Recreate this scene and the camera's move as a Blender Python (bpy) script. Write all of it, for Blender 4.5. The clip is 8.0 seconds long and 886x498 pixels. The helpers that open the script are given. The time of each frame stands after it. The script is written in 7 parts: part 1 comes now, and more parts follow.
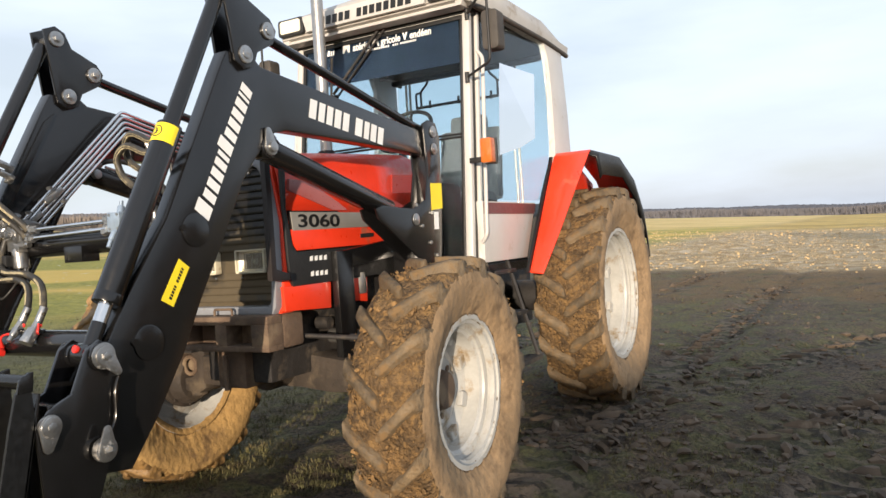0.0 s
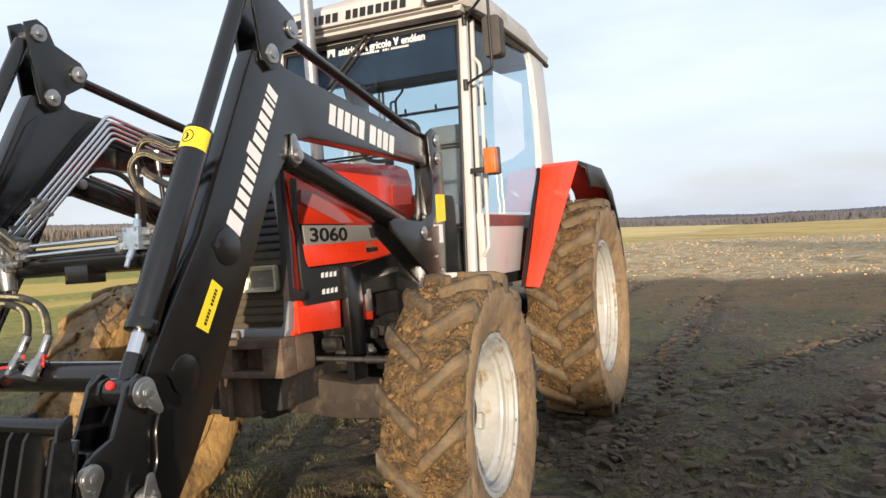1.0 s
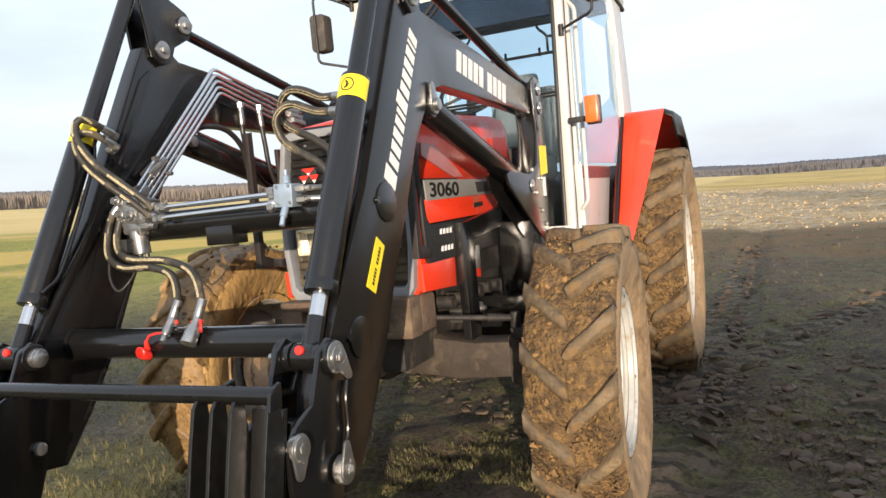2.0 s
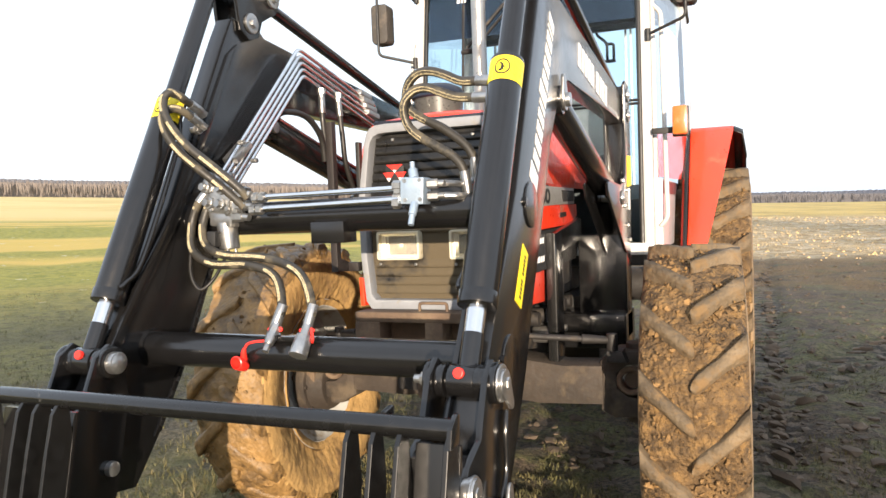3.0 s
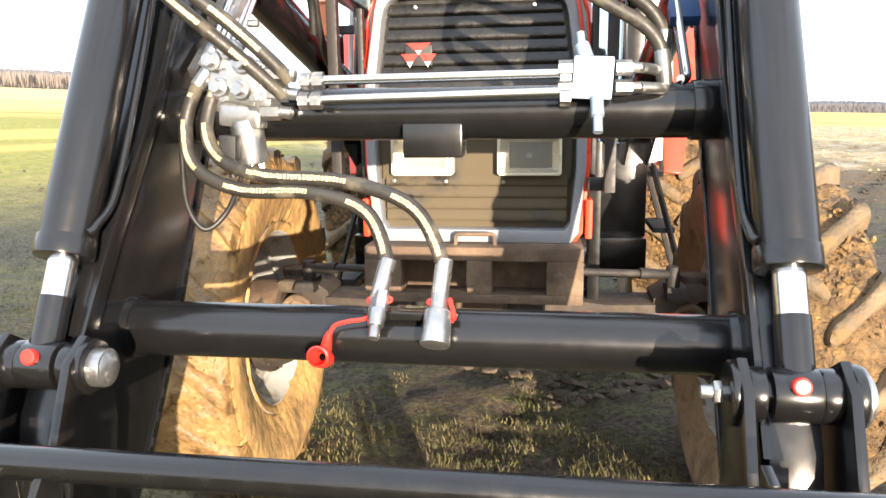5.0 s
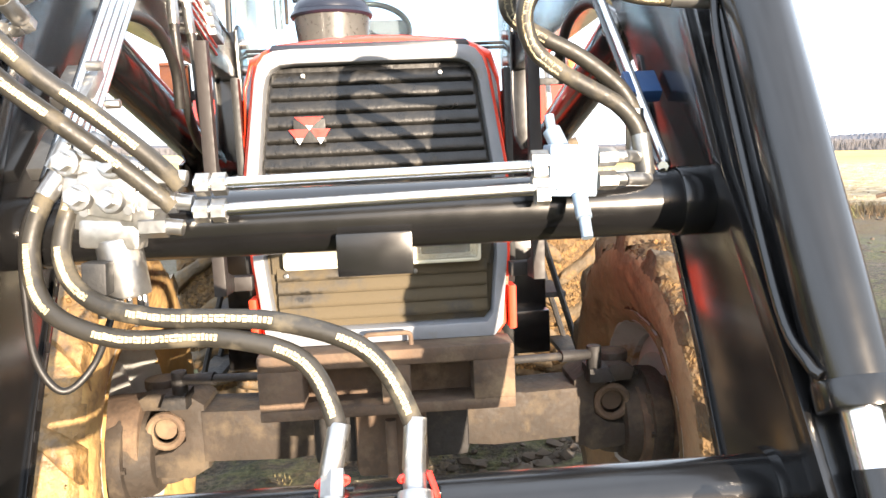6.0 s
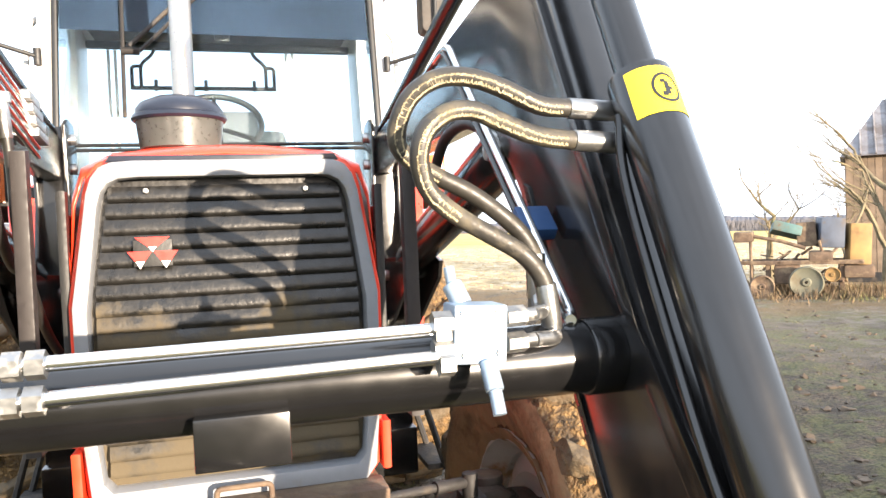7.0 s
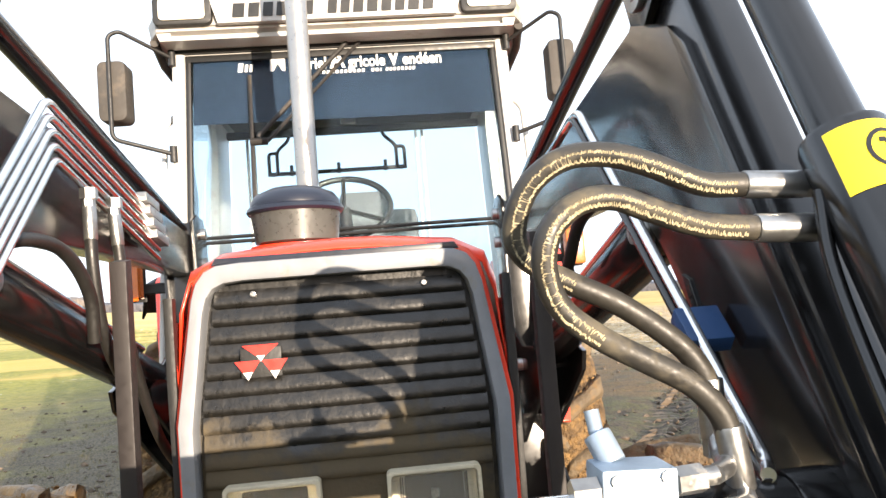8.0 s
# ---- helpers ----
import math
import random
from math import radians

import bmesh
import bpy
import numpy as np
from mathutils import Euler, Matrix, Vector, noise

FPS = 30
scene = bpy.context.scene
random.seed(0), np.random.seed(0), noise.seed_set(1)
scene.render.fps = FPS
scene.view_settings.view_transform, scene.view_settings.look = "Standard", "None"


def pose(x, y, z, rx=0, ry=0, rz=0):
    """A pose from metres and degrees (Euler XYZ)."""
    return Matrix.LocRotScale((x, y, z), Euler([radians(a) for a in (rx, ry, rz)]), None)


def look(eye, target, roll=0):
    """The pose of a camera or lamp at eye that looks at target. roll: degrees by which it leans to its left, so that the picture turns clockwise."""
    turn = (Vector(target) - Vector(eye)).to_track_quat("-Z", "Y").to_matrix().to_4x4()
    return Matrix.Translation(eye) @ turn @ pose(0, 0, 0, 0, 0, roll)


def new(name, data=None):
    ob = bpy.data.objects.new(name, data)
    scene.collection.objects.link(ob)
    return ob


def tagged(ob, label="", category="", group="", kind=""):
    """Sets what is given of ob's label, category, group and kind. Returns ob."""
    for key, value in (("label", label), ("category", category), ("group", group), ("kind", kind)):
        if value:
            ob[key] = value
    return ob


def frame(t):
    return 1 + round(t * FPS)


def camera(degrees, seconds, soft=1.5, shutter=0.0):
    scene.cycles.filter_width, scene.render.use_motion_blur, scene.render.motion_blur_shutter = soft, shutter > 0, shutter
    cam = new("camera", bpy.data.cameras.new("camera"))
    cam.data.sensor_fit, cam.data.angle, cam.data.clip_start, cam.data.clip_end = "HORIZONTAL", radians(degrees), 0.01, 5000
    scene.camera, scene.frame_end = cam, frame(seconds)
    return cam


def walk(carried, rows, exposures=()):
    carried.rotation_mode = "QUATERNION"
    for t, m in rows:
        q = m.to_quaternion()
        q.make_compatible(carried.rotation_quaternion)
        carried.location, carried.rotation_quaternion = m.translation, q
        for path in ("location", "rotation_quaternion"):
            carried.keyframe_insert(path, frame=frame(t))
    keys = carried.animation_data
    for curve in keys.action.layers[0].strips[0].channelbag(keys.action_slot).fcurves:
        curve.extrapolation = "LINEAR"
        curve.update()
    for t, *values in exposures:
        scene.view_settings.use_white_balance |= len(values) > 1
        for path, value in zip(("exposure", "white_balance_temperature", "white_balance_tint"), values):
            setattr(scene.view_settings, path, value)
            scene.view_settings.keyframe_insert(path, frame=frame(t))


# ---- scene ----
cam = camera(61.8, 8.0)
PATH = [
    (0, (2.559, -2.856, 1.228), (1.594, -1.104, 1.204), -3.8),
    (0.5, (2.364, -2.922, 1.25), (1.544, -1.099, 1.186), -4.0),
    (1, (2.078, -2.888, 1.275), (1.307, -1.043, 1.265), -4.2),
    (1.5, (1.852, -2.885, 1.285), (1.083, -1.039, 1.276), -3.9),
    (2, (1.586, -2.958, 1.301), (0.786, -1.129, 1.178), -5.4),
    (2.2, (1.492, -2.97, 1.304), (0.701, -1.139, 1.155), -3.3),
    (3.3, (0.895, -2.815, 1.308), (0.155, -0.958, 1.227), -2.5),
    (3.5, (0.771, -2.779, 1.311), (0.045, -0.918, 1.204), -4.2),
    (4, (0.515, -2.691, 1.322), (-0.051, -0.788, 1.086), -3.8),
    (4.2, (0.442, -2.639, 1.311), (-0.062, -0.726, 1.02), -2.9),
    (5.3, (0.157, -2.299, 1.332), (-0.035, -0.344, 0.956), -1.3),
    (5.5, (0.122, -2.242, 1.342), (0.012, -0.273, 1.007), -2.0),
    (6, (0.038, -2.108, 1.399), (0.162, -0.128, 1.143), -2.6),
    (6.5, (-0.001, -2.025, 1.449), (0.331, -0.06, 1.282), -2.5),
    (7, (0.008, -1.94, 1.496), (0.55, -0.016, 1.436), -2.3),
    (7.5, (0.029, -1.846, 1.529), (0.478, 0.102, 1.6), -3.0),
    (8, (0.078, -1.735, 1.558), (0.255, 0.253, 1.691), -4.6),
]
walk(cam, [(t, look(eye, target, roll)) for t, eye, target, roll in PATH],
     exposures=[(0, 0.38, 6700, 14), (1.5, 0.34, 6700, 14), (2.2, 0.62, 6700, 14), (3.5, 1.03, 6700, 14), (4.2, 1.03, 6700, 14), (5.5, 2.05, 6700, 14), (6, 2.05, 6700, 14), (7, 1.9, 6700, 14), (8, 1.38, 6700, 14)])

# ---- world and sun ----
SUN_AZ = math.atan2(0.383, -0.924)      # from +y towards +x
SUN_EL = radians(5)
world = bpy.data.worlds.new("sky")
scene.world = world
world.use_nodes = True
wn = world.node_tree.nodes
sky = wn.new("ShaderNodeTexSky")
sky.sky_type = "NISHITA"
sky.sun_disc = False
sky.sun_elevation = SUN_EL
sky.sun_rotation = SUN_AZ
sky.air_density, sky.dust_density, sky.ozone_density = 1.0, 2.5, 1.0
wn["Background"].inputs[1].default_value = 0.15
wl = world.node_tree.links
wtc = wn.new("ShaderNodeTexCoord")
wmap = wn.new("ShaderNodeMapping")
wmap.inputs["Scale"].default_value = (1.0, 1.0, 4.0)
wl.new(wtc.outputs["Generated"], wmap.inputs["Vector"])
veil = wn.new("ShaderNodeTexNoise")
veil.inputs["Scale"].default_value, veil.inputs["Detail"].default_value = 2.2, 6
wl.new(wmap.outputs[0], veil.inputs["Vector"])
vr = wn.new("ShaderNodeMapRange")
wl.new(veil.outputs[0], vr.inputs[0])
vr.inputs[1].default_value, vr.inputs[2].default_value, vr.inputs[3].default_value, vr.inputs[4].default_value = 0.35, 0.68, 0.58, 0.93
vm = wn.new("ShaderNodeMix")                # thin high cloud over the blue
vm.data_type = "RGBA"
wl.new(vr.outputs[0], vm.inputs[0])
wl.new(sky.outputs[0], vm.inputs[6])
vm.inputs[7].default_value = (4.95, 5.8, 6.8, 1)
wl.new(vm.outputs[2], wn["Background"].inputs[0])
sun_data = bpy.data.lights.new("sun", "SUN")
sun_data.energy, sun_data.angle, sun_data.color = 5.0, radians(0.5), (1.0, 0.86, 0.67)
sun = new("sun", sun_data)
sun_from = Vector((math.sin(SUN_AZ) * math.cos(SUN_EL), math.cos(SUN_AZ) * math.cos(SUN_EL), math.sin(SUN_EL)))
sun.matrix_world = look(sun_from * 30, (0, 0, 0))


# ---- materials ----
def mat(name, color, rough=0.5, metal=0.0, vary=0.15, scale=8.0, bump=0.0, bump_scale=40.0, dirt=None, dirt_amount=0.5,
        dirt_scale=3.0, dirt_rough=0.9, coat=0.0, random_shift=0.0, rough_vary=0.15, dirt_fade=None):
    """Paint, metal or earth: a base colour with broad and fine variation, dirt in patches, and fine relief."""
    m = bpy.data.materials.new(name)
    m.use_nodes = True
    nt = m.node_tree
    n, lk = nt.nodes, nt.links
    b = n["Principled BSDF"]
    tc = n.new("ShaderNodeTexCoord")
    big = n.new("ShaderNodeTexNoise")
    big.inputs["Scale"].default_value, big.inputs["Detail"].default_value = scale, 5
    lk.new(tc.outputs["Object"], big.inputs["Vector"])
    fine = n.new("ShaderNodeTexNoise")
    fine.inputs["Scale"].default_value, fine.inputs["Detail"].default_value = scale * 9, 4
    lk.new(tc.outputs["Object"], fine.inputs["Vector"])
    both = n.new("ShaderNodeMath")
    both.operation = "MULTIPLY_ADD"
    lk.new(fine.outputs[0], both.inputs[0])
    both.inputs[1].default_value = 0.4
    lk.new(big.outputs[0], both.inputs[2])
    ramp = n.new("ShaderNodeMapRange")
    lk.new(both.outputs[0], ramp.inputs[0])
    ramp.inputs[1].default_value, ramp.inputs[2].default_value = 0.45, 0.95
    ramp.inputs[3].default_value, ramp.inputs[4].default_value = 1 - vary, 1 + vary
    mul = n.new("ShaderNodeVectorMath")
    mul.operation = "SCALE"
    mul.inputs[0].default_value = color
    lk.new(ramp.outputs[0], mul.inputs["Scale"])
    out = mul.outputs[0]
    if random_shift:
        info = n.new("ShaderNodeObjectInfo")
        r2 = n.new("ShaderNodeMapRange")
        lk.new(info.outputs["Random"], r2.inputs[0])
        r2.inputs[3].default_value, r2.inputs[4].default_value = 1 - random_shift, 1 + random_shift
        mul2 = n.new("ShaderNodeVectorMath")
        mul2.operation = "SCALE"
        lk.new(out, mul2.inputs[0])
        lk.new(r2.outputs[0], mul2.inputs["Scale"])
        out = mul2.outputs[0]
    rr = n.new("ShaderNodeMapRange")
    lk.new(fine.outputs[0], rr.inputs[0])
    rr.inputs[1].default_value, rr.inputs[2].default_value = 0.3, 0.7
    rr.inputs[3].default_value, rr.inputs[4].default_value = max(rough - rough_vary * rough, 0.02), min(rough + rough_vary, 1)
    rough_out = rr.outputs[0]
    if dirt:
        dn = n.new("ShaderNodeTexNoise")
        dn.inputs["Scale"].default_value, dn.inputs["Detail"].default_value, dn.inputs["Roughness"].default_value = dirt_scale, 8, 0.65
        lk.new(tc.outputs["Object"], dn.inputs["Vector"])
        dr = n.new("ShaderNodeMapRange")
        lk.new(dn.outputs[0], dr.inputs[0])
        dr.inputs[1].default_value, dr.inputs[2].default_value = 0.72 - 0.45 * dirt_amount, 0.86 - 0.45 * dirt_amount
        if dirt_fade:                       # dirt colour full up to one height and fading out to another
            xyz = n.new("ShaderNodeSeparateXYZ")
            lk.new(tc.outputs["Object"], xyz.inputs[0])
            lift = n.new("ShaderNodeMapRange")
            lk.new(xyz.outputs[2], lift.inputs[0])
            lift.inputs[1].default_value, lift.inputs[2].default_value = dirt_fade
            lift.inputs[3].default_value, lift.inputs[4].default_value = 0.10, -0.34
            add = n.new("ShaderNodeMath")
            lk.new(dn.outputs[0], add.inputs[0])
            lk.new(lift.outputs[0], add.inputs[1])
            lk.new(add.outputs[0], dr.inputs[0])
        mix = n.new("ShaderNodeMix")
        mix.data_type = "RGBA"
        lk.new(dr.outputs[0], mix.inputs[0])
        lk.new(out, mix.inputs[6])
        mix.inputs[7].default_value = (*dirt, 1)
        out = mix.outputs[2]
        mr = n.new("ShaderNodeMix")
        lk.new(dr.outputs[0], mr.inputs[0])
        lk.new(rough_out, mr.inputs[2])
        mr.inputs[3].default_value = dirt_rough
        rough_out = mr.outputs[0]
        if metal:
            mm = n.new("ShaderNodeMapRange")
            lk.new(dr.outputs[0], mm.inputs[0])
            mm.inputs[3].default_value, mm.inputs[4].default_value = metal, 0
            lk.new(mm.outputs[0], b.inputs["Metallic"])
    lk.new(out, b.inputs["Base Color"])
    lk.new(rough_out, b.inputs["Roughness"])
    if not (metal and dirt):
        b.inputs["Metallic"].default_value = metal
    b.inputs["Coat Weight"].default_value = coat
    b.inputs["Coat Roughness"].default_value = 0.12
    if bump:
        bn = n.new("ShaderNodeTexNoise")
        bn.inputs["Scale"].default_value, bn.inputs["Detail"].default_value = bump_scale, 6
        lk.new(tc.outputs["Object"], bn.inputs["Vector"])
        bp = n.new("ShaderNodeBump")
        bp.inputs["Strength"].default_value, bp.inputs["Distance"].default_value = 1.0, bump
        lk.new(bn.outputs[0], bp.inputs["Height"])
        lk.new(bp.outputs[0], b.inputs["Normal"])
    return m


def glass(name, tint, rough=0.02, ior=1.45):
    m = bpy.data.materials.new(name)
    m.use_nodes = True
    b = m.node_tree.nodes["Principled BSDF"]
    b.inputs["Base Color"].default_value = (*tint, 1)
    b.inputs["Roughness"].default_value = rough
    b.inputs["IOR"].default_value = ior
    b.inputs["Transmission Weight"].default_value = 1.0
    return m


DUST = (0.20, 0.14, 0.08)
M_RED = mat("red_paint", (0.78, 0.045, 0.014), 0.32, vary=0.10, scale=3, coat=0.4, dirt=(0.30, 0.10, 0.05), dirt_amount=0.22, dirt_scale=5)
M_RED_D = mat("red_decal", (0.30, 0.030, 0.022), 0.3, vary=0.12, scale=4, coat=0.3)
M_AXLE = mat("oily_dusty_iron", (0.036, 0.027, 0.020), 0.75, vary=0.45, scale=8, bump=0.003, bump_scale=50, dirt=(0.092, 0.070, 0.046), dirt_amount=0.48, dirt_scale=6)
M_BLACK = mat("loader_paint", (0.0072, 0.0071, 0.0074), 0.19, vary=0.25, scale=4, coat=0.15, bump=0.00006, bump_scale=30, rough_vary=0.05)
M_SLAT = mat("fork_slat_paint", (0.0065, 0.0065, 0.0065), 0.34, vary=0.3, scale=6, dirt=(0.07, 0.07, 0.07), dirt_amount=0.15, dirt_scale=12, dirt_rough=0.4)
M_WORN = mat("worn_black_paint", (0.0058, 0.0058, 0.0060), 0.16, vary=0.25, scale=4, coat=0.1, dirt=(0.20, 0.20, 0.20), dirt_amount=0.13, dirt_scale=16, dirt_rough=0.35)
M_BLACKP = mat("black_plastic", (0.014, 0.014, 0.014), 0.5, vary=0.25, scale=8, bump=0.0005, bump_scale=200, dirt=(0.06, 0.05, 0.04), dirt_amount=0.2)
M_DARK = mat("dark_iron", (0.018, 0.016, 0.015), 0.65, vary=0.4, scale=9, bump=0.002, bump_scale=60, dirt=(0.09, 0.07, 0.05), dirt_amount=0.45, dirt_scale=6)
# darker copy of M_RUBBER: shade beside the arm put into the hose colour
M_HOSE = mat("shaded_hose_rubber", (0.014, 0.013, 0.012), 0.42, vary=0.3, scale=20, dirt=(0.045, 0.038, 0.028), dirt_amount=0.25, dirt_scale=14)
M_RUBBER = mat("hose_rubber", (0.026, 0.0235, 0.019), 0.45, vary=0.3, scale=20, dirt=(0.098, 0.083, 0.056), dirt_amount=0.46, dirt_scale=14)
M_GRILLE = mat("grille_slats", (0.0085, 0.0080, 0.0072), 0.30, vary=0.35, scale=5, bump=0.001, bump_scale=90, dirt=(0.080, 0.062, 0.036), dirt_amount=0.55, dirt_scale=6, dirt_fade=(1.27, 1.50))
M_SILVER = mat("grille_frame_paint", (0.215, 0.226, 0.245), 0.38, vary=0.12, scale=6, dirt=(0.22, 0.185, 0.13), dirt_amount=0.32, dirt_scale=9, coat=0.2)
M_WHITE = mat("cab_paint", (0.48, 0.47, 0.45), 0.35, vary=0.08, scale=4, dirt=(0.36, 0.30, 0.23), dirt_amount=0.25, dirt_scale=6, coat=0.2)
M_RIM = mat("rim_paint", (0.39, 0.39, 0.37), 0.36, vary=0.15, scale=6, dirt=(0.25, 0.18, 0.10), dirt_amount=0.4, dirt_scale=7, bump=0.001, bump_scale=40)
M_TYRE = mat("muddy_rubber", (0.112, 0.067, 0.028), 0.74, vary=0.6, scale=13, bump=0.034, bump_scale=55, dirt=(0.215, 0.126, 0.046), dirt_amount=0.52, dirt_scale=26)
M_SIDE = mat("dried_mud_sidewall", (0.255, 0.170, 0.092), 0.92, vary=0.25, scale=6, bump=0.008, bump_scale=30, dirt=(0.140, 0.090, 0.048), dirt_amount=0.45, dirt_scale=8)
M_LUG = mat("tyre_lug_rubber", (0.125, 0.090, 0.052), 0.74, vary=0.4, scale=12, bump=0.010, bump_scale=46, dirt=(0.165, 0.100, 0.042), dirt_amount=0.48, dirt_scale=14, random_shift=0.22)
M_CHROME = mat("bright_steel", (0.68, 0.68, 0.68), 0.2, metal=1.0, vary=0.05, scale=20, rough_vary=0.02)
M_ZINC = mat("zinc_fitting", (0.35, 0.35, 0.345), 0.30, metal=0.9, vary=0.25, scale=14, rough_vary=0.08, dirt=(0.24, 0.22, 0.185), dirt_amount=0.33, dirt_scale=24)
M_ZBLUE = mat("blue_zinc", (0.30, 0.38, 0.47), 0.40, metal=0.5, vary=0.15, scale=25)
M_RUST = mat("rusty_casting", (0.098, 0.064, 0.042), 0.85, vary=0.45, scale=9, bump=0.003, bump_scale=50, dirt=(0.185, 0.133, 0.083), dirt_amount=0.5, dirt_scale=5)
M_MUD = mat("caked_mud", (0.200, 0.116, 0.043), 0.76, vary=0.6, scale=16, bump=0.012, bump_scale=60, dirt=(0.085, 0.051, 0.023), dirt_amount=0.45, dirt_scale=18)
M_SLICK = mat("wet_ochre_mud", (0.225, 0.132, 0.047), 0.55, vary=0.45, scale=7, bump=0.016, bump_scale=26, dirt=(0.095, 0.059, 0.028), dirt_amount=0.52, dirt_scale=9, dirt_rough=0.45)
# dried mud like M_SIDE, its colour brightened and yellowed for sunlight on one wheel
M_LIT_MUD = mat("sunlit_ochre_mud", (0.39, 0.240, 0.088), 0.90, vary=0.25, scale=6, bump=0.008, bump_scale=30, dirt=(0.18, 0.108, 0.047), dirt_amount=0.42, dirt_scale=8)
M_YELLOW = mat("yellow_sticker", (0.86, 0.66, 0.02), 0.4, vary=0.06, scale=10)
M_INK = mat("black_ink", (0.008, 0.008, 0.008), 0.4, vary=0.1)
M_LETTER = mat("white_vinyl", (0.80, 0.80, 0.78), 0.4, vary=0.05)
M_BADGE = mat("badge_grey", (0.22, 0.215, 0.20), 0.4, vary=0.08, scale=10, dirt=(0.15, 0.12, 0.09), dirt_amount=0.2)
M_REFL = mat("lamp_reflector", (0.80, 0.76, 0.62), 0.35, metal=0.1, vary=0.08, scale=30)
M_AMBER = mat("amber_plastic", (0.52, 0.12, 0.015), 0.25, vary=0.15, scale=30, coat=0.4)
M_TINT = glass("tinted_glass", (0.72, 0.83, 0.88), 0.01, 1.25)
M_STRIP = mat("sun_strip_film", (0.030, 0.052, 0.090), 0.12, vary=0.3, scale=3, rough_vary=0.03)
M_STRIP.node_tree.nodes["Principled BSDF"].inputs["Transmission Weight"].default_value = 0.55
M_STRIP.node_tree.nodes["Principled BSDF"].inputs["IOR"].default_value = 1.2
M_CAP = mat("blue_black_plastic", (0.010, 0.013, 0.024), 0.32, vary=0.15, scale=8, dirt=(0.06, 0.055, 0.05), dirt_amount=0.15, rough_vary=0.06)
M_MIRR = mat("dusty_grey_plastic", (0.050, 0.044, 0.038), 0.7, vary=0.25, scale=8, dirt=(0.16, 0.13, 0.10), dirt_amount=0.35)
M_ROOF = mat("roof_paint", (0.40, 0.385, 0.36), 0.5, vary=0.12, scale=4, dirt=(0.24, 0.20, 0.15), dirt_amount=0.4, dirt_scale=5)
M_STRIPE = mat("dark_mauve_stripe", (0.13, 0.055, 0.055), 0.35, vary=0.12, scale=5)
M_MAUVE = mat("mauve_decal", (0.42, 0.11, 0.10), 0.32, vary=0.1, scale=5, coat=0.3)
M_BOWL = mat("dusty_clear_bowl", (0.085, 0.090, 0.085), 0.28, vary=0.35, scale=9, coat=0.4, dirt=(0.13, 0.12, 0.098), dirt_amount=0.35, dirt_scale=8)
M_BOWL.node_tree.nodes["Principled BSDF"].inputs["Transmission Weight"].default_value = 0.3
M_STEELPIPE = mat("dull_steel", (0.36, 0.35, 0.335), 0.32, metal=0.85, vary=0.12, scale=8, dirt=(0.3, 0.24, 0.16), dirt_amount=0.25, dirt_scale=6)
M_REDP = mat("red_plastic", (0.75, 0.03, 0.02), 0.35, vary=0.08)
M_SEAT = mat("grey_fabric", (0.10, 0.11, 0.12), 0.9, vary=0.2, scale=30)
M_BEIGE = mat("beige_dust", (0.30, 0.285, 0.25), 0.8, vary=0.2, scale=20)
M_STRAP = mat("dark_strap_paint", (0.014, 0.010, 0.009), 0.5, vary=0.3, scale=6, dirt=(0.045, 0.032, 0.025), dirt_amount=0.22)
M_PRINT = mat("hose_print", (0.40, 0.34, 0.21), 0.7, vary=0.4, scale=60)


# ---- mesh helpers ----
def part(name, bm, material, parent=None, label="", smooth=None):
    """Links a bmesh as one mesh object under a thing or a part."""
    me = bpy.data.meshes.new(name)
    bmesh.ops.recalc_face_normals(bm, faces=bm.faces)
    bm.to_mesh(me)
    bm.free()
    me.materials.append(material)
    if smooth is not None:
        me.shade_smooth()
        if smooth < 180:
            me.set_sharp_from_angle(angle=radians(smooth))
    ob = new(name, me)
    if parent is not None:
        ob.parent = parent
        if parent.matrix_basis != Matrix.Identity(4):
            ob.matrix_parent_inverse = Matrix.Identity(4)
    if label:
        ob["label"] = label
    return ob


def split(name, bm, material, parent, label="", smooth=None, near=0.0):
    """Links every loose piece of a bmesh as a part of its own; pieces whose middles lie within near metres stay together."""
    bm.verts.ensure_lookup_table()
    seen, groups = set(), []
    for v in bm.verts:
        if v in seen:
            continue
        stack, isle = [v], []
        seen.add(v)
        while stack:
            w = stack.pop()
            isle.append(w)
            for e in w.link_edges:
                o = e.other_vert(w)
                if o not in seen:
                    seen.add(o)
                    stack.append(o)
        mid = sum((w.co for w in isle), Vector()) / len(isle)
        for g in groups:
            if near and (g[0] - mid).length < near:
                g[1].extend(isle)
                break
        else:
            groups.append((mid, isle))
    made = []
    for _, isle in groups:
        keep = set(isle)
        nb = bmesh.new()
        at = {w: nb.verts.new(w.co) for w in isle}
        for f in {f for w in isle for f in w.link_faces if all(x in keep for x in f.verts)}:
            nb.faces.new([at[x] for x in f.verts])
        made.append(part(name, nb, material, parent, label, smooth))
    bm.free()
    return made


def thing(name, label, category, at=(0, 0, 0), group="", kind=""):
    return tagged(new(name), label, category, group, kind)


